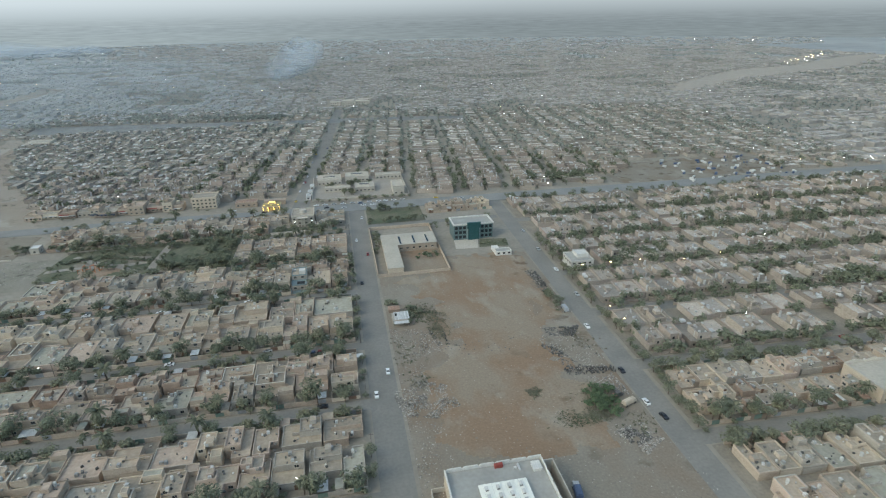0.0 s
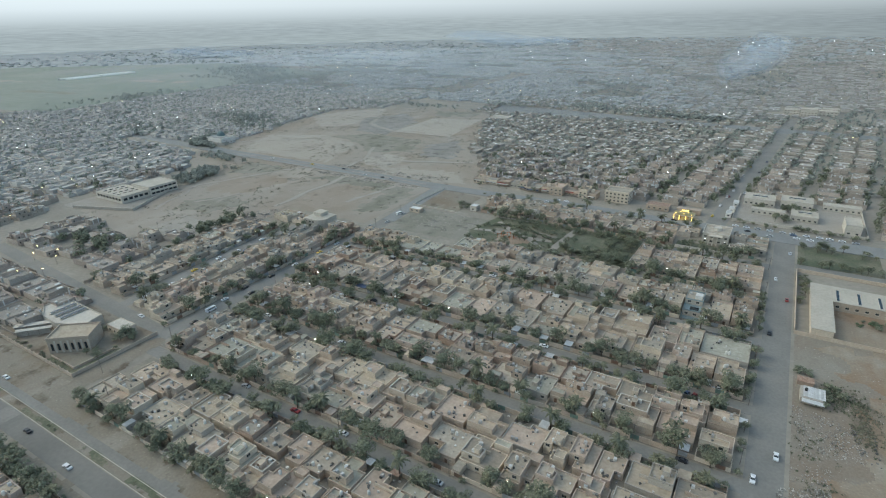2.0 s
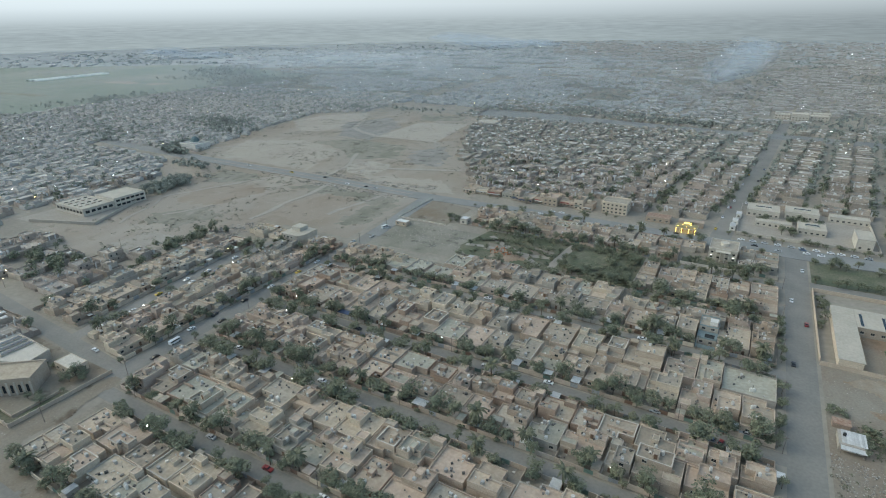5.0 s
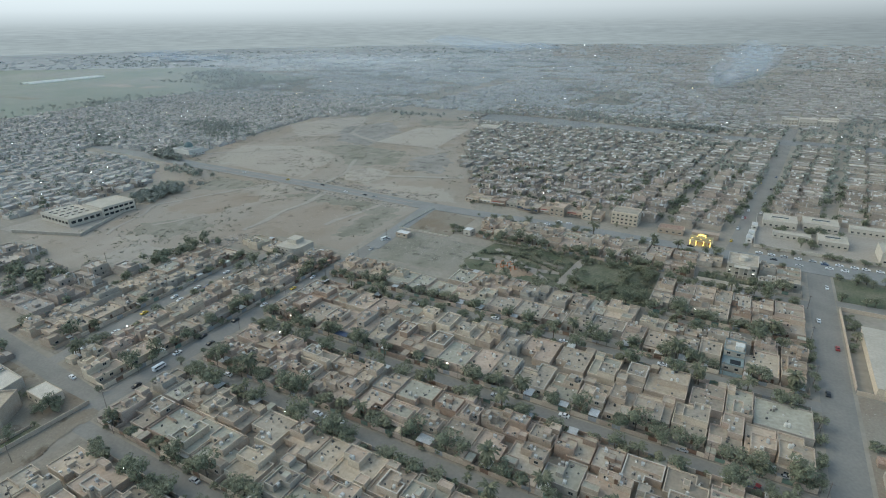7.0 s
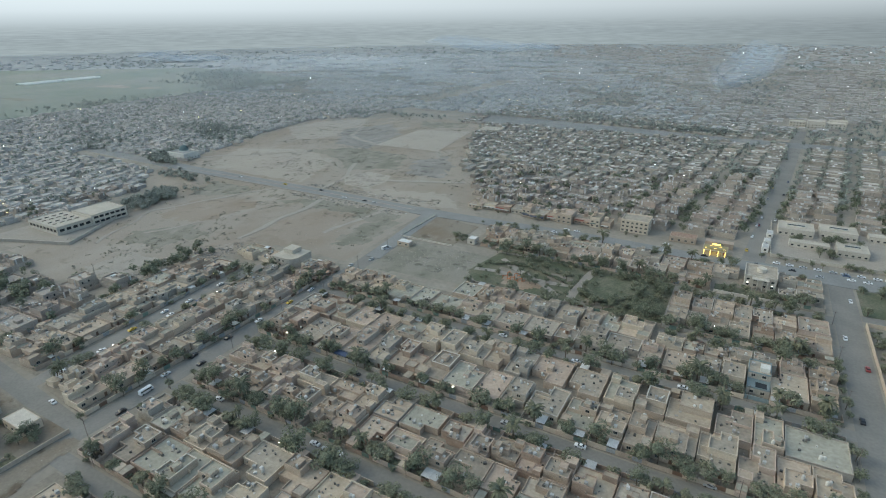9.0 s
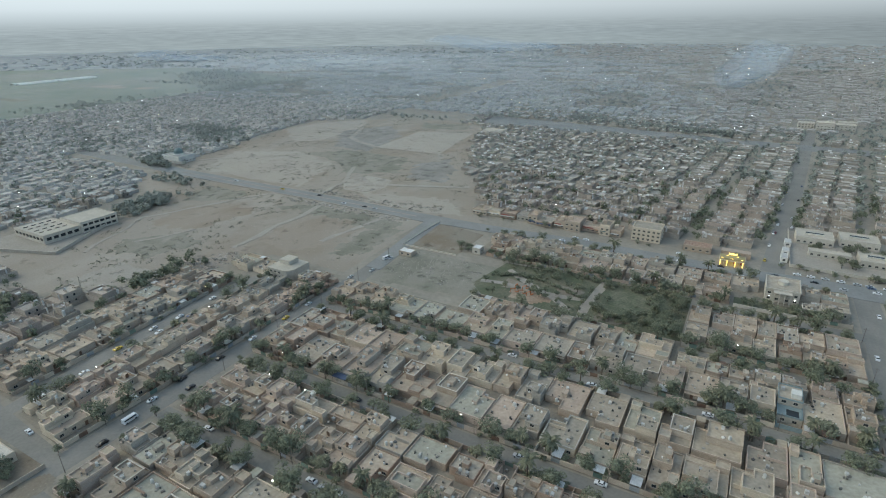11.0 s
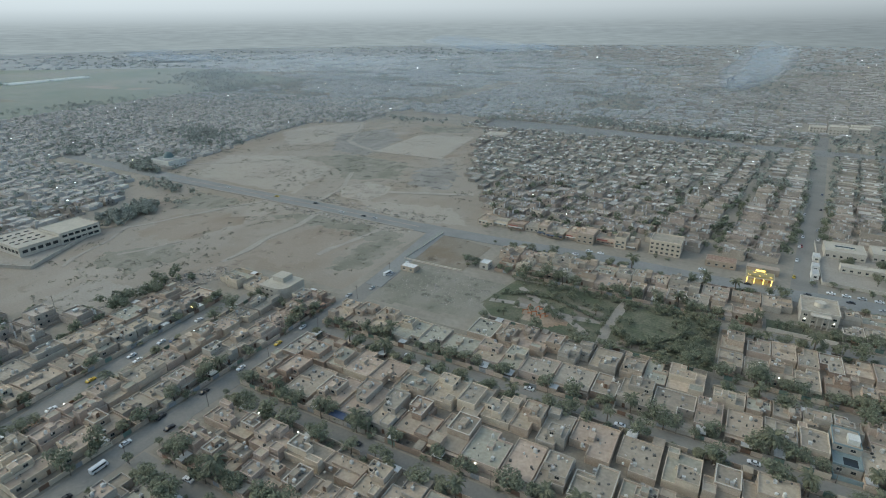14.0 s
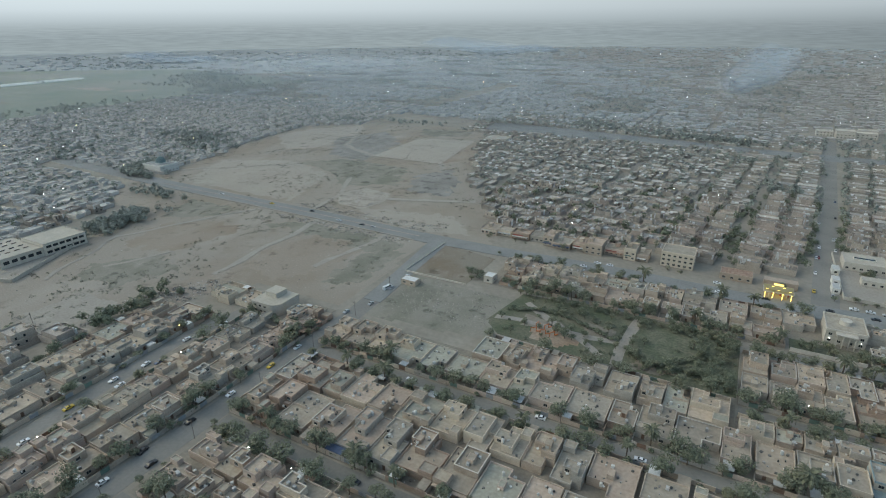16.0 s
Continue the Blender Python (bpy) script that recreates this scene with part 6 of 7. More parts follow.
while x < -104:
    w_ = R.uniform(7, 15)
    if not (-134 - w_ < x < -111):
        hh = R.choice((3.6, 4.0, 4.4, 6.8, 7.4, 9.6))
        yy = 472 + R.uniform(0, 6)
        sb = simple_block("shop", x, x + w_ - R.uniform(0.05, 1.2), yy, 489 + R.uniform(-4, 3), hh, WALLS[R.choice(WALL_PICK)], R.choice(ROOFS), "flat-roofed shop on the main road", "shop", R.uniform(0.5, 1.2), (max(2, int(w_ / 3.2)), 0), floors=2 if hh > 6 else 1, storey=3.2)
        if R.random() < 0.6:
            part("awning", Mesh().box(0.3, w_ - 1.6, -2.2, -0.02, 2.6, 2.72), R.choice((SHEET, RUST, BLUETARP, SHEET)), sb, "shop awning")
        if R.random() < 0.5:
            part("sign", Mesh().box(0.6, w_ * 0.6, -0.2, -0.03, 2.9, 3.6), R.choice((WHITE, REDPAINT, TEAL)), sb, "painted sign board")
        if R.random() < 0.7:
            u_ = R.uniform(1, w_ * 0.5)
            part("roof_room", Mesh().box(u_, u_ + 2.6, 6, 9.5, hh + 0.1, hh + 2.6), WALLS[R.choice(WALL_PICK)], sb)
    x += w_
for i in range(22):
    plant(TREES + SHRUBS, R.uniform(-262, -30), R.choice((469.5, 443.5)) + R.uniform(-1, 1), 0.05, R.uniform(0.5, 0.9))
for x0, x1, y0, y1, h_ in ((-27, -4, 524, 543, 5.0), (0, 23, 530, 548, 5.0), (-20, 4, 500, 507, 3.6), (8, 26, 494, 511, 4.4), (30, 56, 534, 543, 4.2)):
    blk = simple_block("school_block", x0, x1, y0, y1, h_, COPING, CREAMROOF, "long cream institutional block in a walled yard", "school", 0.5, (int((x1 - x0) / 3.5), 2))
    if y1 - y0 > 15:
        part("roof_light", Mesh().box((x1 - x0) * 0.25, (x1 - x0) * 0.75, 7.5, 10.5, h_ + 0.1, h_ + 0.9), GLASS, blk, "long dark roof light")
        part("roof_kerb", Mesh().rim((x1 - x0) * 0.25 - 0.4, (x1 - x0) * 0.75 + 0.4, 7.0, 11.0, h_ + 0.1, 1.0, 0.35), COPING, blk)
simple_block("school_hall", 42, 52, 478, 500, 7.5, COPING, CREAMROOF, "tall plain cream hall at the yard's corner", "hall", 0.6, (2, 0))
sheet("yard", rect(-31, 56, 474, 550), 0.05, TRACK, "pale paved school yard", "yard", 0.05)
cw = thing("yard_wall", pose(0, 0, 0.05), "pale wall round the institutional yard", "wall")
part("wall", Mesh().box(-31, 56, 473.6, 473.9, 0, 2.2).box(56, 56.3, 474, 550, 0, 2.2).box(-31.3, -31, 473.9, 550, 0, 2.2), COPING, cw)
for i in range(26):
    plant(TREES, R.uniform(-18, 26), R.uniform(512, 522), 0.05, R.uniform(0.7, 1))
for i in range(8):
    plant(TREES, R.uniform(-2, 8), R.uniform(486, 496), 0.05, R.uniform(0.8, 1.1))
for i in range(24):
    plant(TREES, R.uniform(-28, 56), R.uniform(466, 472), 0.05, R.uniform(0.5, 0.8))
for x_, y_, l_ in ((-36.5, 480, 9), (-35.5, 494, 7), (-34, 512, 8)):
    bx = simple_block("stall", x_, x_ + 4, y_, y_ + l_, 3.4, WHITE, SHEET, "white sheet-roofed stall at the roadside", "stall", 0.2, (1, 2))

# ---- the wider town ----
T = random.Random(77)
NEAR_BOXES = [(128, 160, 280, 312), (-262, 133, -200, 470), (-330, -255, 60, 330), (-376, -320, 155, 330), (110, 133, 80, 448), (110, 253, 80, 190), (-38, 58, 462, 552), (-264, -46, 468, 492), (-340, -270, 95, 150)]
FARM_POLY = [(-2600, 1050), (-1930, 1503), (-1195, 1334), (-1214, 784), (-1187, 518), (-2600, 350)]
WASTE2 = [(255, 464), (330, 462), (455, 462), (460, 520), (395, 540), (300, 530), (262, 500)]
rough_sheet("waste_ground", WASTE2, 5, 0.3, VERGE, "bare brown waste ground among the houses", "waste ground", 0.08, 0.05, 15.0)
stalls = Mesh()
for i in range(80):
    x, y = T.uniform(330, 450), T.uniform(450, 530)
    k = len(stalls.v)
    stalls.box(x - 2, x + 2, y - 0.9, y + 0.9, 0, T.uniform(1.2, 2.6), T.choice((0, 0, 1, 2)))
    stalls.turned(x, y, T.choice((4, 94, 40)), k)
tagged(new("market_stalls", stalls.data("market_stalls", SHEET, RUBBLE, BLUETARP)), "crowded market stalls and parked vehicles on waste ground", "stalls", "", "stuff")
RIVERBED = [(655, 1015), (813, 1105), (958, 1205), (1177, 1275), (1476, 1390), (1960, 1740), (1739, 1710), (1295, 1450), (1077, 1400), (744, 1150)]
BOULEVARD = [(-440, 866), (-396, 868), (-315, 872), (-240, 873), (-170, 875), (-81, 874), (40, 866), (200, 850), (200, 884), (40, 904), (-88, 908), (-177, 920), (-254, 930), (-342, 942), (-460, 948)]
OPEN = [BOULEVARD, rect(-20, 66, 1022, 1090), rect(-414, -372, 794, 828), RIVERBED, FIELD_POLY, FIELD_N, FARM_POLY, WASTE2, [(-575, 225), (-500, 225), (-480, 330), (-560, 340)]]


def free(x, y, margin=0):
    if any(a - margin < x < b + margin and c - margin < y < d + margin for a, b, c, d in NEAR_BOXES):
        return False
    return not any(inside(x, y, p) for p in OPEN)


def in_view(x, y):
    """Within the wedge of country that lies before the quarter."""
    a = math.degrees(math.atan2(x + 30, y + 160))
    return -76 < a < 46


near_town, mid_town, north_town, far_town, west_town, plain_town, ne_town = Mesh(), Mesh(), Mesh(), Mesh(), Mesh(), Mesh(), Mesh()
tree_near, tree_far, tree_pale, tree_wood = Mesh(), Mesh(), Mesh(), Mesh()
lights = Mesh()


def clump(me, x, y, h, s, n):
    leaf_clumps(me, T, [(x + T.uniform(-s, s) * 0.5, y + T.uniform(-s, s) * 0.5, h * T.uniform(0.45, 0.75), s * 0.65, h * 0.32) for _ in range(3)], n, s * (0.36 if n < 40 else 0.22))


def town_house(me, x, y, w, d, turn, level):
    k = len(me.v)
    if level == 0:
        near = me is near_town
        h = T.choice((3.1, 3.0, 5.3, 5.6) if near else (2.5, 2.7, 2.8, 4.4)) * T.uniform(0.92, 1.08)
        wall, roof = T.choice((0, 0, 5, 6)) if near else 0, T.choice((1, 4)) if near else 1
        x0, x1, y0, y1 = x - w / 2, x + w / 2, y - d / 2, y + d / 2
        g = 3.0 if near else 2.6
        me.tray(x0, x1, y0, y1, 0, g, 0.9 if near else 0.5, wall, roof, 0.28)
        if h > 4:
            u, v = T.uniform(0, 0.4), T.uniform(0, 0.35)
            a, b, c, e = x0 + u * w + 0.08, x0 + min(0.99, u + T.uniform(0.5, 0.75)) * w, y0 + v * d + 0.08, y0 + min(0.99, v + T.uniform(0.45, 0.8)) * d
            me.tray(a, b, c, e, g, h, 0.9 if near else 0.5, wall, roof, 0.28)
            if near:
                for q in range(max(1, int((b - a) / 4))):
                    xx = a + (q + 0.5) * 4
                    if xx < b - 0.8:
                        me.box(xx - 0.5, xx + 0.5, c - 0.06, c - 0.01, h - 2.2, h - 0.9, 3, None, False)
        if near:
            for q in range(max(1, int(w / 4))):
                xx = x0 + (q + 0.5) * 4
                if xx < x1 - 0.8:
                    me.box(xx - 0.5, xx + 0.5, y0 - 0.06, y0 - 0.01, 1.2, 2.3, 3, None, False)
            if T.random() < 0.5:
                aw = T.uniform(0.25, 0.45) * w
                me.tray(x0 + 0.1, x0 + aw, y0 - 3.2, y0 - 0.05, 0, 2.6, 0.25, wall, roof, 0.2)
            me.box(x0, x1, y0 - 3.6, y0 - 3.35, 0, 1.9, wall, None, False)
            for q in range(6):
                xx, yy, s = T.uniform(x0 + 1, x1 - 1), T.uniform(y0 + 1, y1 - 1), T.uniform(0.2, 0.6)
                me.box(xx - s, xx + s, yy - s, yy + s, 3.0, (h if h > 4 else 3.0) + T.uniform(0.3, 1.3), T.choice((2, wall, 2)), None, False)
        for q in range(T.choice((0, 1, 1, 2))):
            xx, yy, s = T.uniform(x0 + 1, x1 - 2), T.uniform(y0 + 1, y1 - 2), T.uniform(1.2, 3.0)
            me.box(xx, xx + s, yy, yy + s * T.uniform(0.6, 1.4), h + 0.2, h + T.uniform(0.9, 1.4), T.choice((2, 2, wall)), None, False)
        if T.random() < (0.28 if near else 0.12):
            me.box(x - 1.4, x + 1.4, y - 1.8 + d * 0.1, y + 1.8 + d * 0.1, 2.9, h + 1.7, wall, roof, False)
    elif level == 1:
        h = T.choice((2.8, 3.2, 3.4, 5.0)) * T.uniform(0.9, 1.1)
        me.tray(x - w / 2, x + w / 2, y - d / 2, y + d / 2, 0, h * 0.75, 0.6)
        u = T.uniform(-0.5, 0.0)
        me.box(x + u * w, x + (u + 0.5) * w, y - d * 0.4, y + d * T.uniform(0, 0.4), h * 0.6, h, 0, 1, False)
    else:
        me.box(x - w / 2, x + w / 2, y - d / 2, y + d / 2, 0, T.uniform(2.8, 4.5), 0, 1, False)
    if turn:
        me.turned(x, y, turn, k)


# nearer belt, in rows along streets that run to the north or across
def belt(x0, x1, y0, y1, along_x, level, me, trees, spacing=(24, 24, 9), lot=(11, 17), turn=0.0, keep=0.94):
    """Rows of houses back to back, with a street after each pair of rows."""
    d1, d2, gap = spacing
    v = 0.0
    span_u, span_v = (x1 - x0, y1 - y0) if along_x else (y1 - y0, x1 - x0)
    c, s = math.cos(radians(turn)), math.sin(radians(turn))
    n = 0
    while v < span_v:
        depth = d1 if n % 2 == 0 else d2
        u = T.uniform(0, 6)
        while u < span_u:
            w = T.uniform(*lot)
            lx, ly = (u + w / 2, v + depth / 2) if along_x else (v + depth / 2, u + w / 2)
            x, y = x0 + lx * c - ly * s, y0 + lx * s + ly * c
            # beyond some 640 m, houses take the colours with haze in them
            if me is near_town and math.hypot(x, y) > 640 + T.uniform(-60, 60):
                tgt = mid_town if x < -500 else north_town
            else:
                tgt = me
            # the farther west, the more houses take the grey that imitates haze
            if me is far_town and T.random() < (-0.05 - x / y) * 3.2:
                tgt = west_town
            x, y = x + T.uniform(-1.8, 1.8), y + T.uniform(-1.8, 1.8)
            off_n = x + 41 - 0.08 * (y - 466)
            if 466 < y < 1000 and abs(off_n) < 17:
                x += 17 - off_n if off_n > 0 else -17 - off_n
            if free(x, y) and in_view(x, y) and not (436 < y < 470 and -820 < x < 700):
                thin = level and noise.noise((x * 0.008, y * 0.008, 5)) > 0.22
                if level:
                    x, y = x + T.uniform(-4, 4), y + T.uniform(-4, 4)
                if thin:
                    for q in range(2):
                        clump(tree_pale, x + T.uniform(-8, 8), y + T.uniform(-8, 8), T.uniform(4, 8), T.uniform(2.5, 5), 12)
                elif T.random() < keep:
                    town_house(tgt, x, y, w - (T.uniform(0.1, 0.9) if tgt is near_town else T.uniform(0.3, 2.2)), depth * T.uniform(0.76, 0.90) if tgt is near_town and along_x else depth * T.uniform(0.6, 0.97), turn + (0 if along_x else 90) + (180 if n % 2 else 0), level)
                for n_t in range(int(trees + T.random())):
                    off = (depth * T.uniform(0.42, 0.62) if T.random() < 0.8 else -depth * T.uniform(0.42, 0.5)) * (1 if n % 2 else -1)
                    tx, ty = (x + T.uniform(-4, 4), y + off) if along_x else (x + off, y + T.uniform(-4, 4))
                    # trees outside the near quarter take the leaf colour lightened for haze
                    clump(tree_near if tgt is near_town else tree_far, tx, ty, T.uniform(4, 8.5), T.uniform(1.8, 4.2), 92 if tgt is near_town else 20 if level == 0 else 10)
                if T.random() < 0.03:
                    lights.box(x - 0.2, x + 0.2, y - depth * 0.5 - 0.2, y - depth * 0.5 + 0.2, 4.2, 4.6, 1 if T.random() < 0.25 else 0)
            u += w + (7 if int((u + w) / 96) != int(u / 96) else 0)
        v += depth + (gap if n % 2 else 0)
        n += 1


belt(local(136, 95.2)[0], 620, local(136, 95.2)[1], 436, True, 0, near_town, 3.0, (20.6, 20.6, 8.6), (8.5, 14), turn=-1.6)
belt(-34, 560, 474, 960, False, 0, near_town, 1.7, (18.5, 18.5, 11), (8, 13), turn=-6.3, keep=0.95)
belt(-140.5, -50, 484, 1010, False, 0, near_town, 1.3, (19.5, 19.5, 9), (8, 13), turn=-6.3, keep=0.96)
belt(-520, -150, 510, 1040, True, 0, near_town, 0.9, (14, 15, 3), (7.5, 14), turn=-7, keep=0.95)
belt(-640, -330, -40, 150, True, 0, near_town, 0.5, (20, 20, 9))
belt(-500, -381, 164, 232, False, 0, near_town, 0.5, (19, 19, 6), turn=3)
belt(-1180, -545, 60, 980, False, 0, near_town, 0.55, (13, 13, 4), (7, 12.5), 8)
belt(-640, 1000, 960, 1500, True, 1, far_town, 0.7, (19, 19, 9), (10, 17), -2)
belt(560, 1500, 200, 960, True, 1, far_town, 0.4, (19, 19, 9), (10, 17), 2)
belt(-1300, -640, 880, 1700, True, 1, far_town, 0.4, (20, 20, 9), (11, 19), 6)
belt(-1300, 1900, 1500, 2400, True, 1, far_town, 0.35, (23, 23, 12), (13, 24), 0, 0.9)
belt(1000, 1900, 960, 1500, True, 1, far_town, 0.5, (21, 21, 11), (12, 22), 0, 0.88)
for i in range(13500):
    a, d = radians(T.uniform(-74, 44)), math.sqrt(T.uniform(1900 ** 2, 4060 ** 2))
    x, y = d * math.sin(a), d * math.cos(a)
    west = x < -0.42 * y
    if y < 2400 and x > -1300 or inside(x, y, FARM_POLY):
        continue
    if T.random() < (d - 2700) / 1500:
        continue
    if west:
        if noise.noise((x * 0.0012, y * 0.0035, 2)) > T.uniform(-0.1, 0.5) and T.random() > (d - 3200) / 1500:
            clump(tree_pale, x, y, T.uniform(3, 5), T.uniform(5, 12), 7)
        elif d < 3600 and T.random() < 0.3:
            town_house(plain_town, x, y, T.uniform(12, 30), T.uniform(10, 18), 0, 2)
        continue
    if T.random() < 0.72:
        town_house(plain_town if x < -0.35 * y else ne_town, x, y, T.uniform(12, 30), T.uniform(10, 18), 0, 2)
    else:
        clump(tree_pale, x, y, T.uniform(5, 9), T.uniform(4, 8), 8)
    if T.random() < 0.005:
        lights.box(x - 0.7, x + 0.7, y - 0.7, y + 0.7, 6, 7.4, 0)
for i in range(16):
    x, y = 1330 + i * 24 + T.uniform(-20, 20), 1480 + i * 17 + T.uniform(-25, 25)
    lights.box(x - 0.6, x + 0.6, y - 0.6, y + 0.6, 7, 8.2, i % 3 != 0)
# groves and tree lines
for k_ in range(26):
    clump(tree_far, -430 + k_ * 14 + T.uniform(-4, 4), 962 - k_ * 1.6 + T.uniform(-5, 5), T.uniform(6, 10), T.uniform(3, 5), 22)
for cx, cy, rx, ry, n in ((-532, 352, 12, 26, 110), (-580, 425, 30, 10, 30), (-690, 495, 25, 20, 60), (-740, 604, 50, 30, 100), (-584, 874, 60, 12, 40), (-298, 975, 34, 12, 60), (-205, 945, 34, 8, 40), (-115, 928, 34, 6, 60), (-94, 817, 20, 10, 30), (-60, 700, 14, 10, 20), (-665, 462, 26, 6, 90), (-690, 490, 10, 14, 50), (-536, 374, 8, 8, 24), (-448, 934, 40, 8, 30), (221, 493, 34, 6, 50), (275, 353, 20, 8, 24), (344, 344, 24, 8, 24), (252, 263, 16, 6, 18), (303, 243, 16, 6, 18), (190, 305, 12, 5, 12), (-1150, 1050, 80, 160, 160), (-1000, 1380, 160, 90, 200), (-1250, 700, 40, 120, 90), (-1190, 1190, 60, 160, 170), (-1330, 1480, 90, 120, 150), (-1450, 1080, 150, 14, 40), (-760, 640, 40, 26, 90), (-820, 640, 30, 30, 50), (-674, 848, 26, 14, 40), (-142, 930, 40, 10, 60), (700, 800, 120, 14, 60), (-430, 200, 25, 12, 30), (-385, 265, 8, 30, 26), (150, 880, 160, 12, 60), (-850, 500, 60, 60, 60)):
    for i in range(n):
        x, y = T.gauss(cx, rx * 0.6), T.gauss(cy, ry * 0.6)
        clump(tree_near if math.hypot(x, y) < 560 else tree_far, x, y, T.uniform(5, 9), T.uniform(2.2, 4.2), 92 if math.hypot(x, y) < 700 else 22)
tagged(new("town_houses", near_town.data("town_houses", WALL_TOWN, ROOF_TOWN, SHEET, GLASS, ROOF_GREY, WALL_CREAM, WALL_ROSE)), "dense flat-roofed brick houses of the neighbouring quarters", "houses", "", "stuff")
tagged(new("outer_quarter_houses", mid_town.data("outer_quarter_houses", WALL_FAR, ROOF_FAR, ROOF_HAZE)), "dense flat-roofed houses of the outer quarters", "houses", "", "stuff")
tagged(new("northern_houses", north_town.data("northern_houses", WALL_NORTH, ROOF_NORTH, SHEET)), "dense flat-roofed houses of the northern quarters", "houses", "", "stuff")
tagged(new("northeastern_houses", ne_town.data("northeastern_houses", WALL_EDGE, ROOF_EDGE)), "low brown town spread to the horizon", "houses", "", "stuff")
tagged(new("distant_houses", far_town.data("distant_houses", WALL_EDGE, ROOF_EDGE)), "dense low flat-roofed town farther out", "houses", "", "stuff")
tagged(new("northwestern_houses", west_town.data("northwestern_houses", WALL_HAZE, ROOF_HAZE)), "dense low town in the smoky northwest, haze in its colours", "houses", "", "stuff")
tagged(new("outlying_houses", plain_town.data("outlying_houses", WALL_HAZE, ROOF_HAZE)), "low town spread to the horizon, paled for haze", "houses", "", "stuff")
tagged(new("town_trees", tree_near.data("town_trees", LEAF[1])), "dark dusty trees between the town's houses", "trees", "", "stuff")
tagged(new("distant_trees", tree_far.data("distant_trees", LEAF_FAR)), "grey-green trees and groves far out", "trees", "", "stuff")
tagged(new("outlying_trees", tree_pale.data("outlying_trees", LEAF_HAZE)), "trees on the outskirts, leaves paled for haze", "trees", "", "stuff")
tagged(new("town_lamps", lights.data("town_lamps", LAMP_WHITE, LAMP_WARM)), "small lit street and house lamps of the town", "lamps", "", "stuff")
sheet("plain", [(4940 * math.sin(radians(a)), 4940 * math.cos(radians(a))) for a in range(-84, 60, 3)] + [(2150 * math.sin(radians(a)), 2150 * math.cos(radians(a))) for a in range(54, -87, -3)], 0.04, PLAIN, "far plain round the outskirts, paled for haze", "plain", 0.02)
rough_sheet("dry_riverbed", RIVERBED, 8, 0.2, SAND, "pale dry riverbed between the quarters", "riverbed", 0.6, 0.05, 30.0)
for i in range(420):
    q, e = T.random(), T.random()
    x, y = -1700 + 540 * q + T.gauss(0, 30), 1270 - 300 * q + 260 * e * (1 - 0.5 * q) + T.gauss(0, 20)
    clump(tree_wood, x, y, T.uniform(6, 10), T.uniform(4, 8), 12)
tagged(new("woodland", tree_wood.data("woodland", LEAF_HAZE)), "grey-green wood beyond the farmland", "trees", "", "stuff")
for x0, y0, w, d, mat, what in ((-1760, 620, 330, 90, FIELD_OLIVE, "weedy green field on the farmland"), (-1640, 900, 260, 110, FIELD_TAN, "pale fallow field on the farmland"), (-2180, 700, 300, 120, FIELD_TAN, "dusty fallow field far out"), (-1480, 1060, 190, 70, FIELD_OLIVE, "grey-green field by the wood")):
    rough_sheet("farm_field", [(x0, y0), (x0 + w, y0 + w * 0.12), (x0 + w * 0.95, y0 + d + w * 0.1), (x0 - 15, y0 + d)], 16, 0.3, mat, what, "field", 0.14, 0.02, 20.0)
sheet("farmland", FARM_POLY, 0.05, FARM, "flat grey-green farmland", "farmland", 0.1)
for x, y, l in ((-1873, 869, 110), (-1850, 872, 110), (-1885, 985, 120), (-1866, 988, 120)):
    gh = thing("greenhouse", pose(x, y, 0.15, 0, 0, 97), "long white plastic greenhouse tunnel", "greenhouse", "greenhouses on the plain")
    tun = Mesh()
    for k in range(6):
        a0, a1 = math.pi * k / 6, math.pi * (k + 1) / 6
        tun.face([(0, 6 * math.cos(a0), 4 * math.sin(a0)), (l, 6 * math.cos(a0), 4 * math.sin(a0)), (l, 6 * math.cos(a1), 4 * math.sin(a1)), (0, 6 * math.cos(a1), 4 * math.sin(a1))])
    part("tunnel", tun, PLASTIC, gh)
domed = simple_block("domed_hall", -674, -644, 478, 500, 7.5, WHITE, CEMENT, "white hall with a pale green dome among trees", "domed hall", 0.8, (8, 5))
dm = Mesh()
for i in range(16):
    for k in range(5):
        a0, a1, b0, b1 = 6.2832 * i / 16, 6.2832 * (i + 1) / 16, 1.5708 * k / 5, 1.5708 * (k + 1) / 5
        dm.face([(15 + 5.5 * math.cos(a) * math.cos(e), 12 + 5.5 * math.sin(a) * math.cos(e), 9.2 + 6 * math.sin(e)) for a, e in ((a0, b0), (a1, b0), (a1, b1), (a0, b1))])
part("dome", dm, TEAL, domed, "pale green dome")
part("drum", Mesh().cyl(15, 12, 7.6, 9.2, 5.6, n=16), WHITE, domed)
for x0, x1, y0, y1, h_ in ((10, 32, 1030, 1050, 10), (34, 58, 1040, 1058, 7), (-12, 8, 1042, 1060, 6.5), (40, 62, 1070, 1084, 6.5)):
    simple_block("public_building", x0, x1, y0, y1, h_, COPING, COPING, "large cream public building above the roofs", "public building", 0.8, (5, 3), floors=2)
simple_block("pavilion", -408, -378, 800, 822, 4.0, COPING, CREAMROOF, "low cream block at the end of the field", "public building", 0.6, (6, 3))
sheet("road", BOULEVARD, 0.06, ROADGREY, "broad grey boulevard lined with trees", "road")

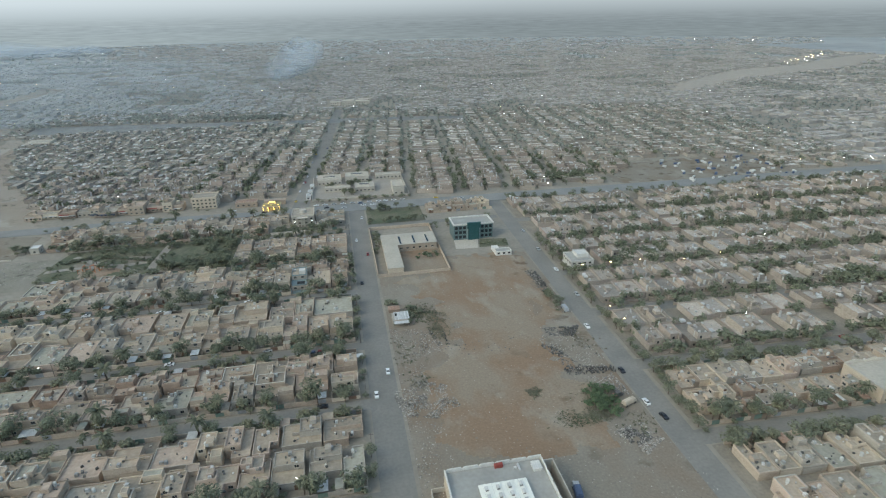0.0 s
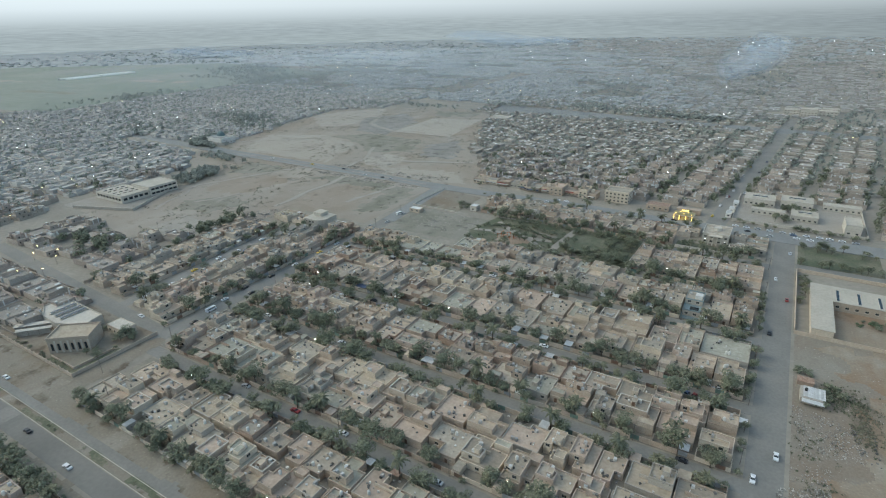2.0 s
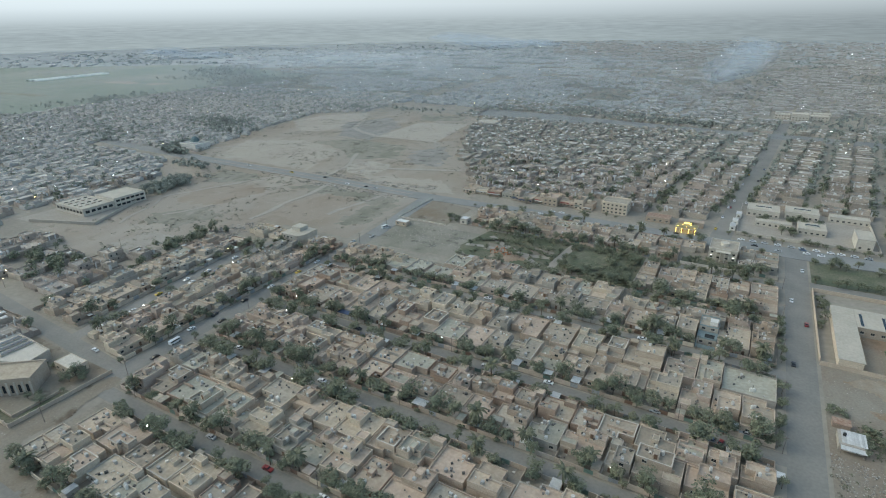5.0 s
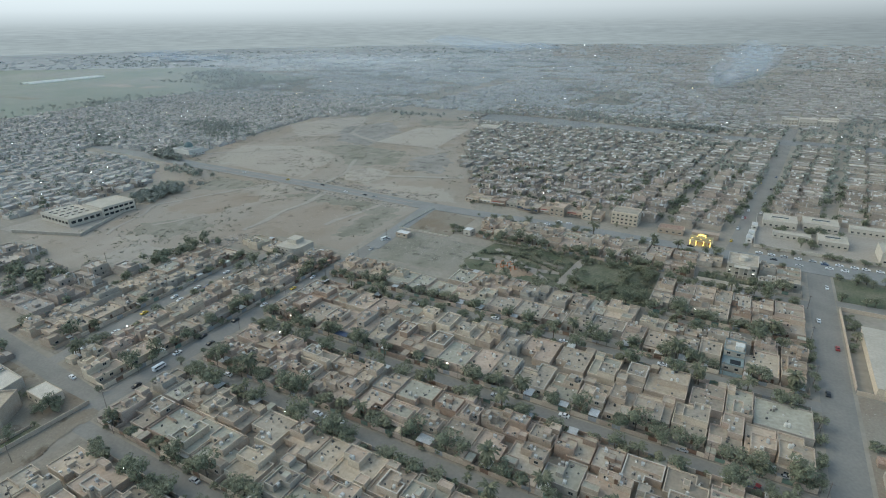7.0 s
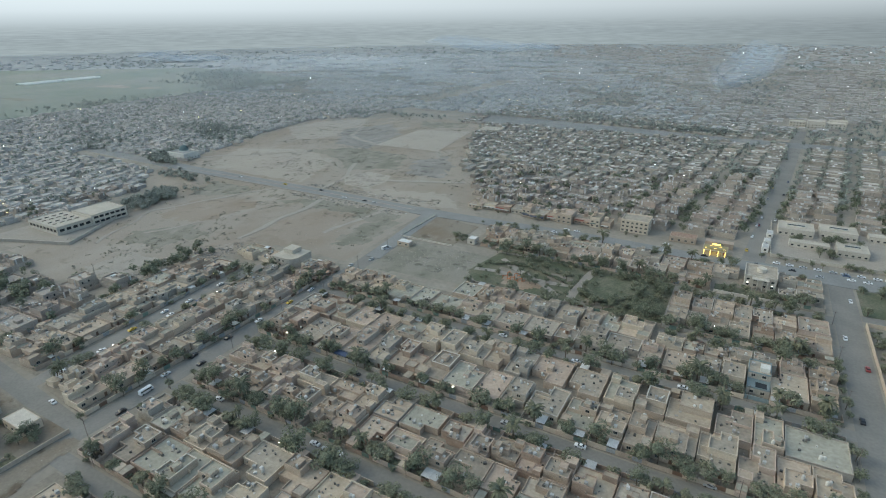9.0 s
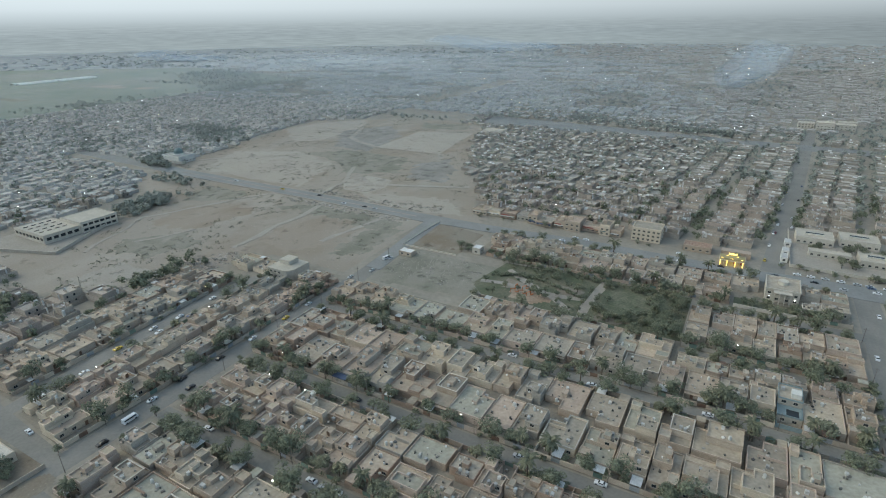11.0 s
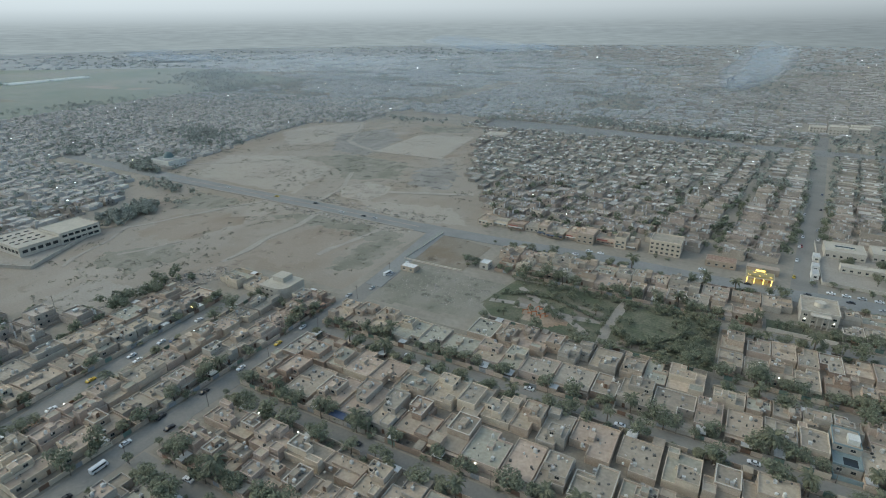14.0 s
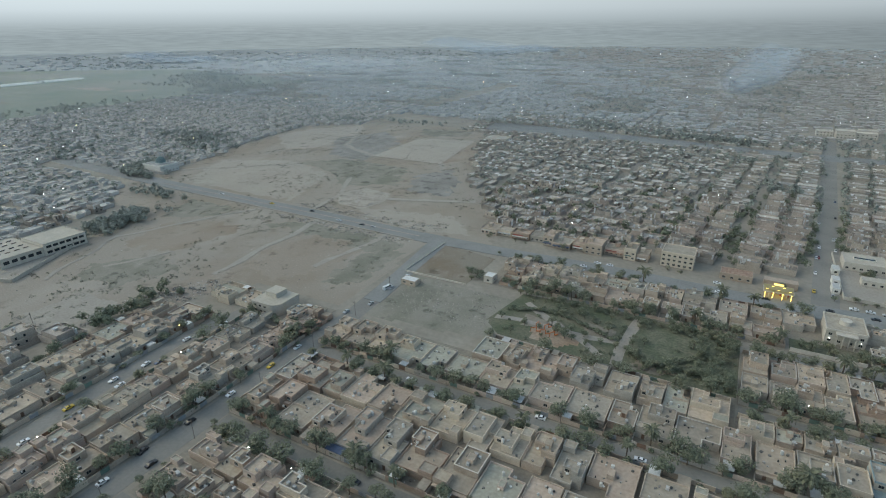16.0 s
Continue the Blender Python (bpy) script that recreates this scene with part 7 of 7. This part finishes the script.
# ---- backdrop at the horizon: haze, far land and sky painted as emission ----
bd = bpy.data.materials.new("horizon_haze")
bd.use_nodes = True
bn, bl = bd.node_tree.nodes, bd.node_tree.links
bn.remove(bn["Principled BSDF"])
em = bn.new("ShaderNodeEmission")
geo = bn.new("ShaderNodeNewGeometry")
sp = bn.new("ShaderNodeSeparateXYZ")
bl.new(geo.outputs["Position"], sp.inputs[0])
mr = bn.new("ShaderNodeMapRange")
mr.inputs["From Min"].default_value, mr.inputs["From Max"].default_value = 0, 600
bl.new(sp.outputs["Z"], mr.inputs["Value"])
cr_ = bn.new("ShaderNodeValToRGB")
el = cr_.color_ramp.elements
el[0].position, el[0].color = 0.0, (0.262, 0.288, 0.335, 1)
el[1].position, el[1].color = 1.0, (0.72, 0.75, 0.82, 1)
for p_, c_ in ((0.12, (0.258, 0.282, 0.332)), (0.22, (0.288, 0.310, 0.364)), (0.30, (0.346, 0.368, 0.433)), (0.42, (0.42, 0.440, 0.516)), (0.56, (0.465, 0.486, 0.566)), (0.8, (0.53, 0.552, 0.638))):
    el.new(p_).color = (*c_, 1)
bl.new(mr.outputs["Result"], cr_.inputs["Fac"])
land = bn.new("ShaderNodeTexNoise")
land.inputs["Scale"].default_value, land.inputs["Detail"].default_value = 1.0, 6
squash = bn.new("ShaderNodeMapping")
squash.inputs["Scale"].default_value = (0.008, 0.008, 0.15)
bl.new(geo.outputs["Position"], squash.inputs["Vector"])
bl.new(squash.outputs["Vector"], land.inputs["Vector"])
tone = bn.new("ShaderNodeMapRange")
tone.inputs["From Min"].default_value, tone.inputs["From Max"].default_value = 0.3, 0.7
tone.inputs["To Min"].default_value, tone.inputs["To Max"].default_value = 0.86, 1.10
bl.new(land.outputs["Fac"], tone.inputs["Value"])
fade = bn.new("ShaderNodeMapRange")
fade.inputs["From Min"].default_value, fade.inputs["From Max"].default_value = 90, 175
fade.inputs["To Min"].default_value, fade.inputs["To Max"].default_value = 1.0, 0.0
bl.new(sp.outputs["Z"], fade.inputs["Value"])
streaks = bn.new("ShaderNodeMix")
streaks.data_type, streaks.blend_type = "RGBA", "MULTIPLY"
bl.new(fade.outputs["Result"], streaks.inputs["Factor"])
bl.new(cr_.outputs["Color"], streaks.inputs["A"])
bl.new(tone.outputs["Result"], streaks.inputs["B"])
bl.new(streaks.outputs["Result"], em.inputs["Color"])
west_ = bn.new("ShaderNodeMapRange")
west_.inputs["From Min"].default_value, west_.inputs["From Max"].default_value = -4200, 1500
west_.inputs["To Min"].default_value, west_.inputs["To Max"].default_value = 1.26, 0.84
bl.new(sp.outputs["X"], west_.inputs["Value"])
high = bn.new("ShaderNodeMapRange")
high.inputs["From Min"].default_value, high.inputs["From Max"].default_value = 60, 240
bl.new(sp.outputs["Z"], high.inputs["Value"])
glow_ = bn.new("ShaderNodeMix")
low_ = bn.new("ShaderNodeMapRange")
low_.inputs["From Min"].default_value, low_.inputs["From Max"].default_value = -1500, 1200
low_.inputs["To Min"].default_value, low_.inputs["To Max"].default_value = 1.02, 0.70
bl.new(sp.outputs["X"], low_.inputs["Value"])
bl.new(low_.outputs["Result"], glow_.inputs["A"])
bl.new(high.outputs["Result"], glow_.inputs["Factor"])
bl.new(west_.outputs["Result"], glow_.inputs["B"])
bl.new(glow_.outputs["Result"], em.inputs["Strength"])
bl.new(em.outputs[0], bn["Material Output"].inputs["Surface"])
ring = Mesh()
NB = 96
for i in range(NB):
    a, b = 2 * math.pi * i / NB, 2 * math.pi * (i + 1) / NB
    # the low sloping foot glows as hazy far land, over the plain's edge
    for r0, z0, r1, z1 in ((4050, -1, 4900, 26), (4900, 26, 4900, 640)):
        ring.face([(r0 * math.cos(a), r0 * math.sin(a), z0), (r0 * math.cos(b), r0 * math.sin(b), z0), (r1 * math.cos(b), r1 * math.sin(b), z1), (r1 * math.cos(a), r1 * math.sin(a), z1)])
tagged(new("backdrop", ring.data("backdrop", bd)), "glowing backdrop of hazy far land and sky", "backdrop", "", "structure")

# ---- thin smoke over the town, and an added veil of haze ----
SMOKE = bpy.data.materials.new("thin_smoke")
SMOKE.use_nodes = True
_sm = SMOKE.node_tree.nodes["Principled BSDF"]
_sm.inputs["Base Color"].default_value, _sm.inputs["Roughness"].default_value, _sm.inputs["Alpha"].default_value = (0.52, 0.63, 0.75, 1), 1.0, 0.08


def smoke(base, top, wide, flat, label):
    """A drifting plume: two nested lumpy shells, faint each, between two places."""
    me = Mesh()
    n, m = 22, 18
    for shell in (1.0, 0.6):
        k0 = len(me.v)
        for j in range(m + 1):
            q = j / m
            c = [base[k] + (top[k] - base[k]) * q for k in range(3)]
            r = wide * shell * (0.45 + 0.55 * q ** 0.8) * math.sin(math.pi * min(1, 0.06 + 0.94 * q)) ** 0.45 if j not in (0, m) else 0.01
            for h in range(n):
                a = 6.2832 * h / n
                u = r * (1 + 0.75 * noise.noise((math.cos(a) * 1.3 + shell * 7, math.sin(a) * 1.3, q * 4 + base[0] * 0.01)))
                me.v.append((c[0] + u * math.cos(a), c[1] + u * 0.7 * math.sin(a), max(0.5, c[2] + u * flat * math.sin(a) + wide * flat * 0.3 * math.sin(q * 9))))
        me.f += [(k0 + j * n + h, k0 + j * n + (h + 1) % n, k0 + (j + 1) * n + (h + 1) % n, k0 + (j + 1) * n + h) for j in range(m) for h in range(n)]
        me.s += [0] * (m * n)
    ob = new("smoke", me.data("smoke", SMOKE))
    ob.data.polygons.foreach_set("use_smooth", [True] * len(ob.data.polygons))
    ob.visible_shadow = False
    return tagged(ob, label, "smoke", "", "stuff")


def smoke_bank(cx, cy, rx, ry, tall, thick, label):
    """A broad low veil, added as haze, thinning to its rim, with smoke streaks."""
    m = bpy.data.materials.new("smoke_bank")
    m.use_nodes = True
    n, l = m.node_tree.nodes, m.node_tree.links
    b = n["Principled BSDF"]
    b.inputs["Base Color"].default_value, b.inputs["Roughness"].default_value = (0.62, 0.67, 0.70, 1), 1.0
    co = n.new("ShaderNodeTexCoord")
    rim = n.new("ShaderNodeTexGradient")
    rim.gradient_type = "QUADRATIC_SPHERE"
    fit = n.new("ShaderNodeMapping")
    fit.inputs["Scale"].default_value = (1 / rx, 1 / ry, 0)
    l.new(co.outputs["Object"], fit.inputs["Vector"])
    l.new(fit.outputs["Vector"], rim.inputs["Vector"])
    wisp = n.new("ShaderNodeTexNoise")
    wisp.inputs["Scale"].default_value, wisp.inputs["Detail"].default_value = 1.0, 4
    drift = n.new("ShaderNodeMapping")
    drift.inputs["Rotation"].default_value = (0, 0, 0.6)
    drift.inputs["Scale"].default_value = (0.0015, 0.006, 0)
    l.new(co.outputs["Object"], drift.inputs["Vector"])
    l.new(drift.outputs["Vector"], wisp.inputs["Vector"])
    dens = n.new("ShaderNodeMapRange")
    dens.inputs["From Min"].default_value, dens.inputs["From Max"].default_value = 0.3, 0.7
    dens.inputs["To Min"].default_value, dens.inputs["To Max"].default_value = thick * 0.55, thick * 1.45
    l.new(wisp.outputs["Fac"], dens.inputs["Value"])
    mul = n.new("ShaderNodeMath")
    mul.operation = "MULTIPLY"
    l.new(rim.outputs["Fac"], mul.inputs[0])
    l.new(dens.outputs["Result"], mul.inputs[1])
    l.new(mul.outputs[0], b.inputs["Alpha"])
    me = Mesh()
    rings, n_ = 10, 40
    for side in (0, 1):
        k0 = len(me.v)
        for j in range(rings + 1):
            q = j / rings
            for h in range(n_):
                a = 6.2832 * h / n_
                x, y = q * rx * math.cos(a), q * ry * math.sin(a)
                z = 14 + (tall * (1 - q * q) * (1 + 0.25 * noise.noise((x * 0.004, y * 0.004, 3))) if side else 0)
                me.v.append((x, y, z))
        me.f += [(k0 + j * n_ + h, k0 + j * n_ + (h + 1) % n_, k0 + (j + 1) * n_ + (h + 1) % n_, k0 + (j + 1) * n_ + h) for j in range(rings) for h in range(n_)]
        me.s += [0] * (rings * n_)
    ob = new("smoke_bank", me.data("smoke_bank", m))
    ob.matrix_world = pose(cx, cy, 0)
    ob.data.polygons.foreach_set("use_smooth", [True] * len(ob.data.polygons))
    ob.visible_shadow = False
    return tagged(ob, label, "smoke", "", "stuff")


# added to lighten the far northwest as haze would, with some smoke
smoke_bank(-1050, 1350, 1500, 1100, 40, 0.30, "broad veil of haze and thin smoke added over the northwest")
smoke((-140, 1480, 4), (-60, 1640, 80), 66, 0.45, "thin blue smoke rising from the town")
smoke((-2130, 1830, 4), (-2420, 1600, 30), 90, 0.22, "low white smoke drifting over the farmland")
smoke((-1000, 3000, 10), (-1600, 2700, 60), 130, 0.22, "low smoke trailing over the far town")

for i in range(44):
    y = R.choice((R.uniform(236, 345), R.uniform(92, 345)))
    if min(abs(y - s) for s in ST) > 4.5:
        plant(TREES[:2] + SHRUBS, -2.2 + R.uniform(-0.8, 0.6), y, 0.1, R.uniform(0.7, 1.1))
# ---- cars, poles and street lamps ----
for x, y, rz in ((-137.5, 135.5, 0), (-92, 133, 2), (-20, 187, 0), (39 - 70, 228, 10), (-196, 137, 0), (-164, 135.8, 180), (-176, 185.5, 0), (-182, 186, 0), (-171, 186.3, 0), (-122, 232, 0), (-196, 230, 0), (-92, 233.5, 0), (-47, 236, 0), (-14, 239, 0), (-22, 228.5, 75), (-25, 228.5, 75), (-28.5, 228, 80), (-63, 290.5, 0), (-150, 293, 0), (-110, 288, 0), (-210, 290, 0)):
    car(x, y, rz)
for y in (190, 206, 345, 372, 420, 301, 128):
    car(R.choice((3.0, 9.5)), y, R.choice((90, -90)))
for i in range(7):
    p = local(R.choice((119.5, 127.5, 128)), 150 + i * 34 + R.uniform(-12, 12))
    car(*p, R.choice((91, -89)), R.choice(("white", "silver", "black")))
for i in range(12):
    car(-270 - max(0, (i * 18 - 110)) * 0.04 + R.choice((-3.8, 3.4)), 165 + i * 20 + R.uniform(-4, 4), R.choice((90, -90)))
for i in range(7):
    car(-322 - i * 0.9 + R.choice((-2.5, 2.5)), 165 + i * 20, R.choice((92, -88)))
for i in range(14):
    x = R.uniform(-260, 150)
    car(x, 456 + R.choice((-6.5, -3, 3, 7)) - (6 if x < -200 else 0), R.choice((0, 180)))
for i in range(6):
    car(R.uniform(-560, -300), R.choice((447, 455)), R.choice((0, 180)))
for i in range(6):
    yy = 475 + i * 21
    car(-41 + (yy - 466) * 0.08 + R.choice((-4.2, 4.2)), yy, R.choice((87, -93)))
for i in range(11):
    car(-26 + i * 7.4 + R.uniform(-1.5, 1.5), 461.5, R.choice((0, 180)))
for i in range(9):
    yy = 482 + i * 26 + R.uniform(-6, 6)
    car(-41 + (yy - 466) * 0.08 + R.choice((-5.4, 5.4)), yy, R.choice((86, -94)))
for x, y, rz, c_ in ((-327, 241, 95, "white"), (-328.5, 226, 95, "white"), (-273.5, 244, 90, "white"), (-275.5, 204, 100, "black"), (-237, 187, 2, "white"), (-299, 151, -5, "white")):
    car(x, y, rz, c_)
for x, y, rz, n_ in ((-270, 175, 92, 0), (-271.5, 362, 78, 1)):
    mb = thing("minibus", pose(x, y, 0.06, 0, 0, rz), "white minibus parked at the side of the street", "minibus", "minibuses")
    part("body", Mesh().box(-3.1, 3.1, -1.0, 1.0, 0.4, 1.35).box(-3.1, 2.7, -0.92, 0.92, 1.35, 2.35).box(-2.9, 2.4, -0.8, 0.8, 2.35, 2.45), CARS["white"], mb)
    part("windscreen", Mesh().box(2.71, 2.76, -0.8, 0.8, 1.4, 2.2), GLASS, mb)
    for sy in (-0.95, 0.925):
        part("side_windows", Mesh().box(-2.8, 2.4, sy, sy + 0.025, 1.45, 2.1), GLASS, mb)
    for wx in (-2.0, 2.0):
        for wy in (-1.02, 0.82):
            part("wheel", Mesh().box(wx - 0.36, wx + 0.36, wy, wy + 0.2, 0, 0.72), TYRE, mb)
for x, y in ((-250, 72), (-215, 70), (-130, 84), (-300, 85)):
    car(x, y, 0)
for i in range(14):
    for yy in (139, 188, 238):
        if R.random() < 0.18:
            car(*local(136 + i * 12 + R.uniform(-3, 3), yy + R.choice((-2.6, 2.6))), R.choice((1, 181)))
car(*local(122, 152), 98, "black")


def pole(x, y, lamp=None, h=8.5):
    ob = thing("street_lamp" if lamp else "utility_pole", pose(x, y, 0.05), "street lamp, lit, on a slim metal pole" if lamp else "wooden utility pole with a cross-arm", "street lamp" if lamp else "utility pole", "street lamps" if lamp else "utility poles")
    part("pole", Mesh().cyl(0, 0, 0, h, 0.14, 0.09, 7), POLE, ob)
    if lamp:
        part("arm", Mesh().box(0, 1.6, -0.05, 0.05, h - 0.15, h - 0.05), POLE, ob)
        part("lamp_head", Mesh().box(1.2, 1.9, -0.22, 0.22, h - 0.35, h - 0.16), lamp, ob, "glowing lamp head")
    else:
        part("cross_arm", Mesh().box(-1.0, 1.0, -0.07, 0.07, h - 1.0, h - 0.84), POLE, ob)
    return ob


for y in ST:
    for i in range(5):
        pole(-246 + i * 52, y + 3.9)
for i in range(8):
    pole(-1.5, 120 + i * 38)
    pole(-264 - max(0, i * 36 - 110) * 0.04, 110 + i * 36, None, 9)
for x, y in ((159, 285), (179, 285), (206, 280), (235, 285), (150, 300), (140, 284), (134, 232), (135, 218)):
    pole(*local(x, y), LAMP_WARM, 7)
for x, y in ((-420, 165), (-432, 172), (-440, 160), (-452, 168), (-405, 150), (-416, 140)):
    pole(x, y, LAMP_WARM, 7)
pole(-405, 232, None, 12)
pole(-240, 100, None, 10)

# ---- set out the plants: those of the middle streets one by one, the rest as one mass ----
for heap_, mat_, lab_ in ((CLUTTER, RUBBLE, "small boxes, blocks and scrap lying on the roofs"), (DARK_CLUTTER, ASH, "dark scrap, pipes and old tyres on the roofs"), (WHITE_CLUTTER, WHITE, "small white tanks, dishes and coolers on the roofs")):
    tagged(new("roof_clutter", heap_.data("roof_clutter", mat_)), lab_, "clutter", "", "stuff")
PLANTED.sort(key=lambda p: math.hypot((p[1] + 110) * 0.8, p[2] - 190))
quota = {"street_tree": 92, "shrub": 28, "date_palm": 22}
rest = {}
for ob, x, y, z, s, rz, tall in PLANTED:
    kind_ = ob.name.split(".")[0]
    if quota[kind_] > 0:
        quota[kind_] -= 1
        copy_thing(ob, pose(x, y, z, 0, 0, rz) @ Matrix.Diagonal((s, s, s * tall, 1)))
        continue
    for c in ob.children:
        me = rest.setdefault(c.data.materials[0].name, Mesh())
        c_, s_ = math.cos(radians(rz)) * s, math.sin(radians(rz)) * s
        k = len(me.v)
        me.v += [(x + v.co.x * c_ - v.co.y * s_, y + v.co.x * s_ + v.co.y * c_, z + v.co.z * s * tall) for v in c.data.vertices]
        me.f += [tuple(k + i for i in p.vertices) for p in c.data.polygons]
for name_, me in rest.items():
    tagged(new("garden_greenery", me.data("garden_greenery", bpy.data.materials[name_])), "dusty garden trees and bushes between houses", "greenery", "", "stuff")
for ob in PROTOS:
    for o in list(ob.children_recursive) + [ob]:
        bpy.data.objects.remove(o)
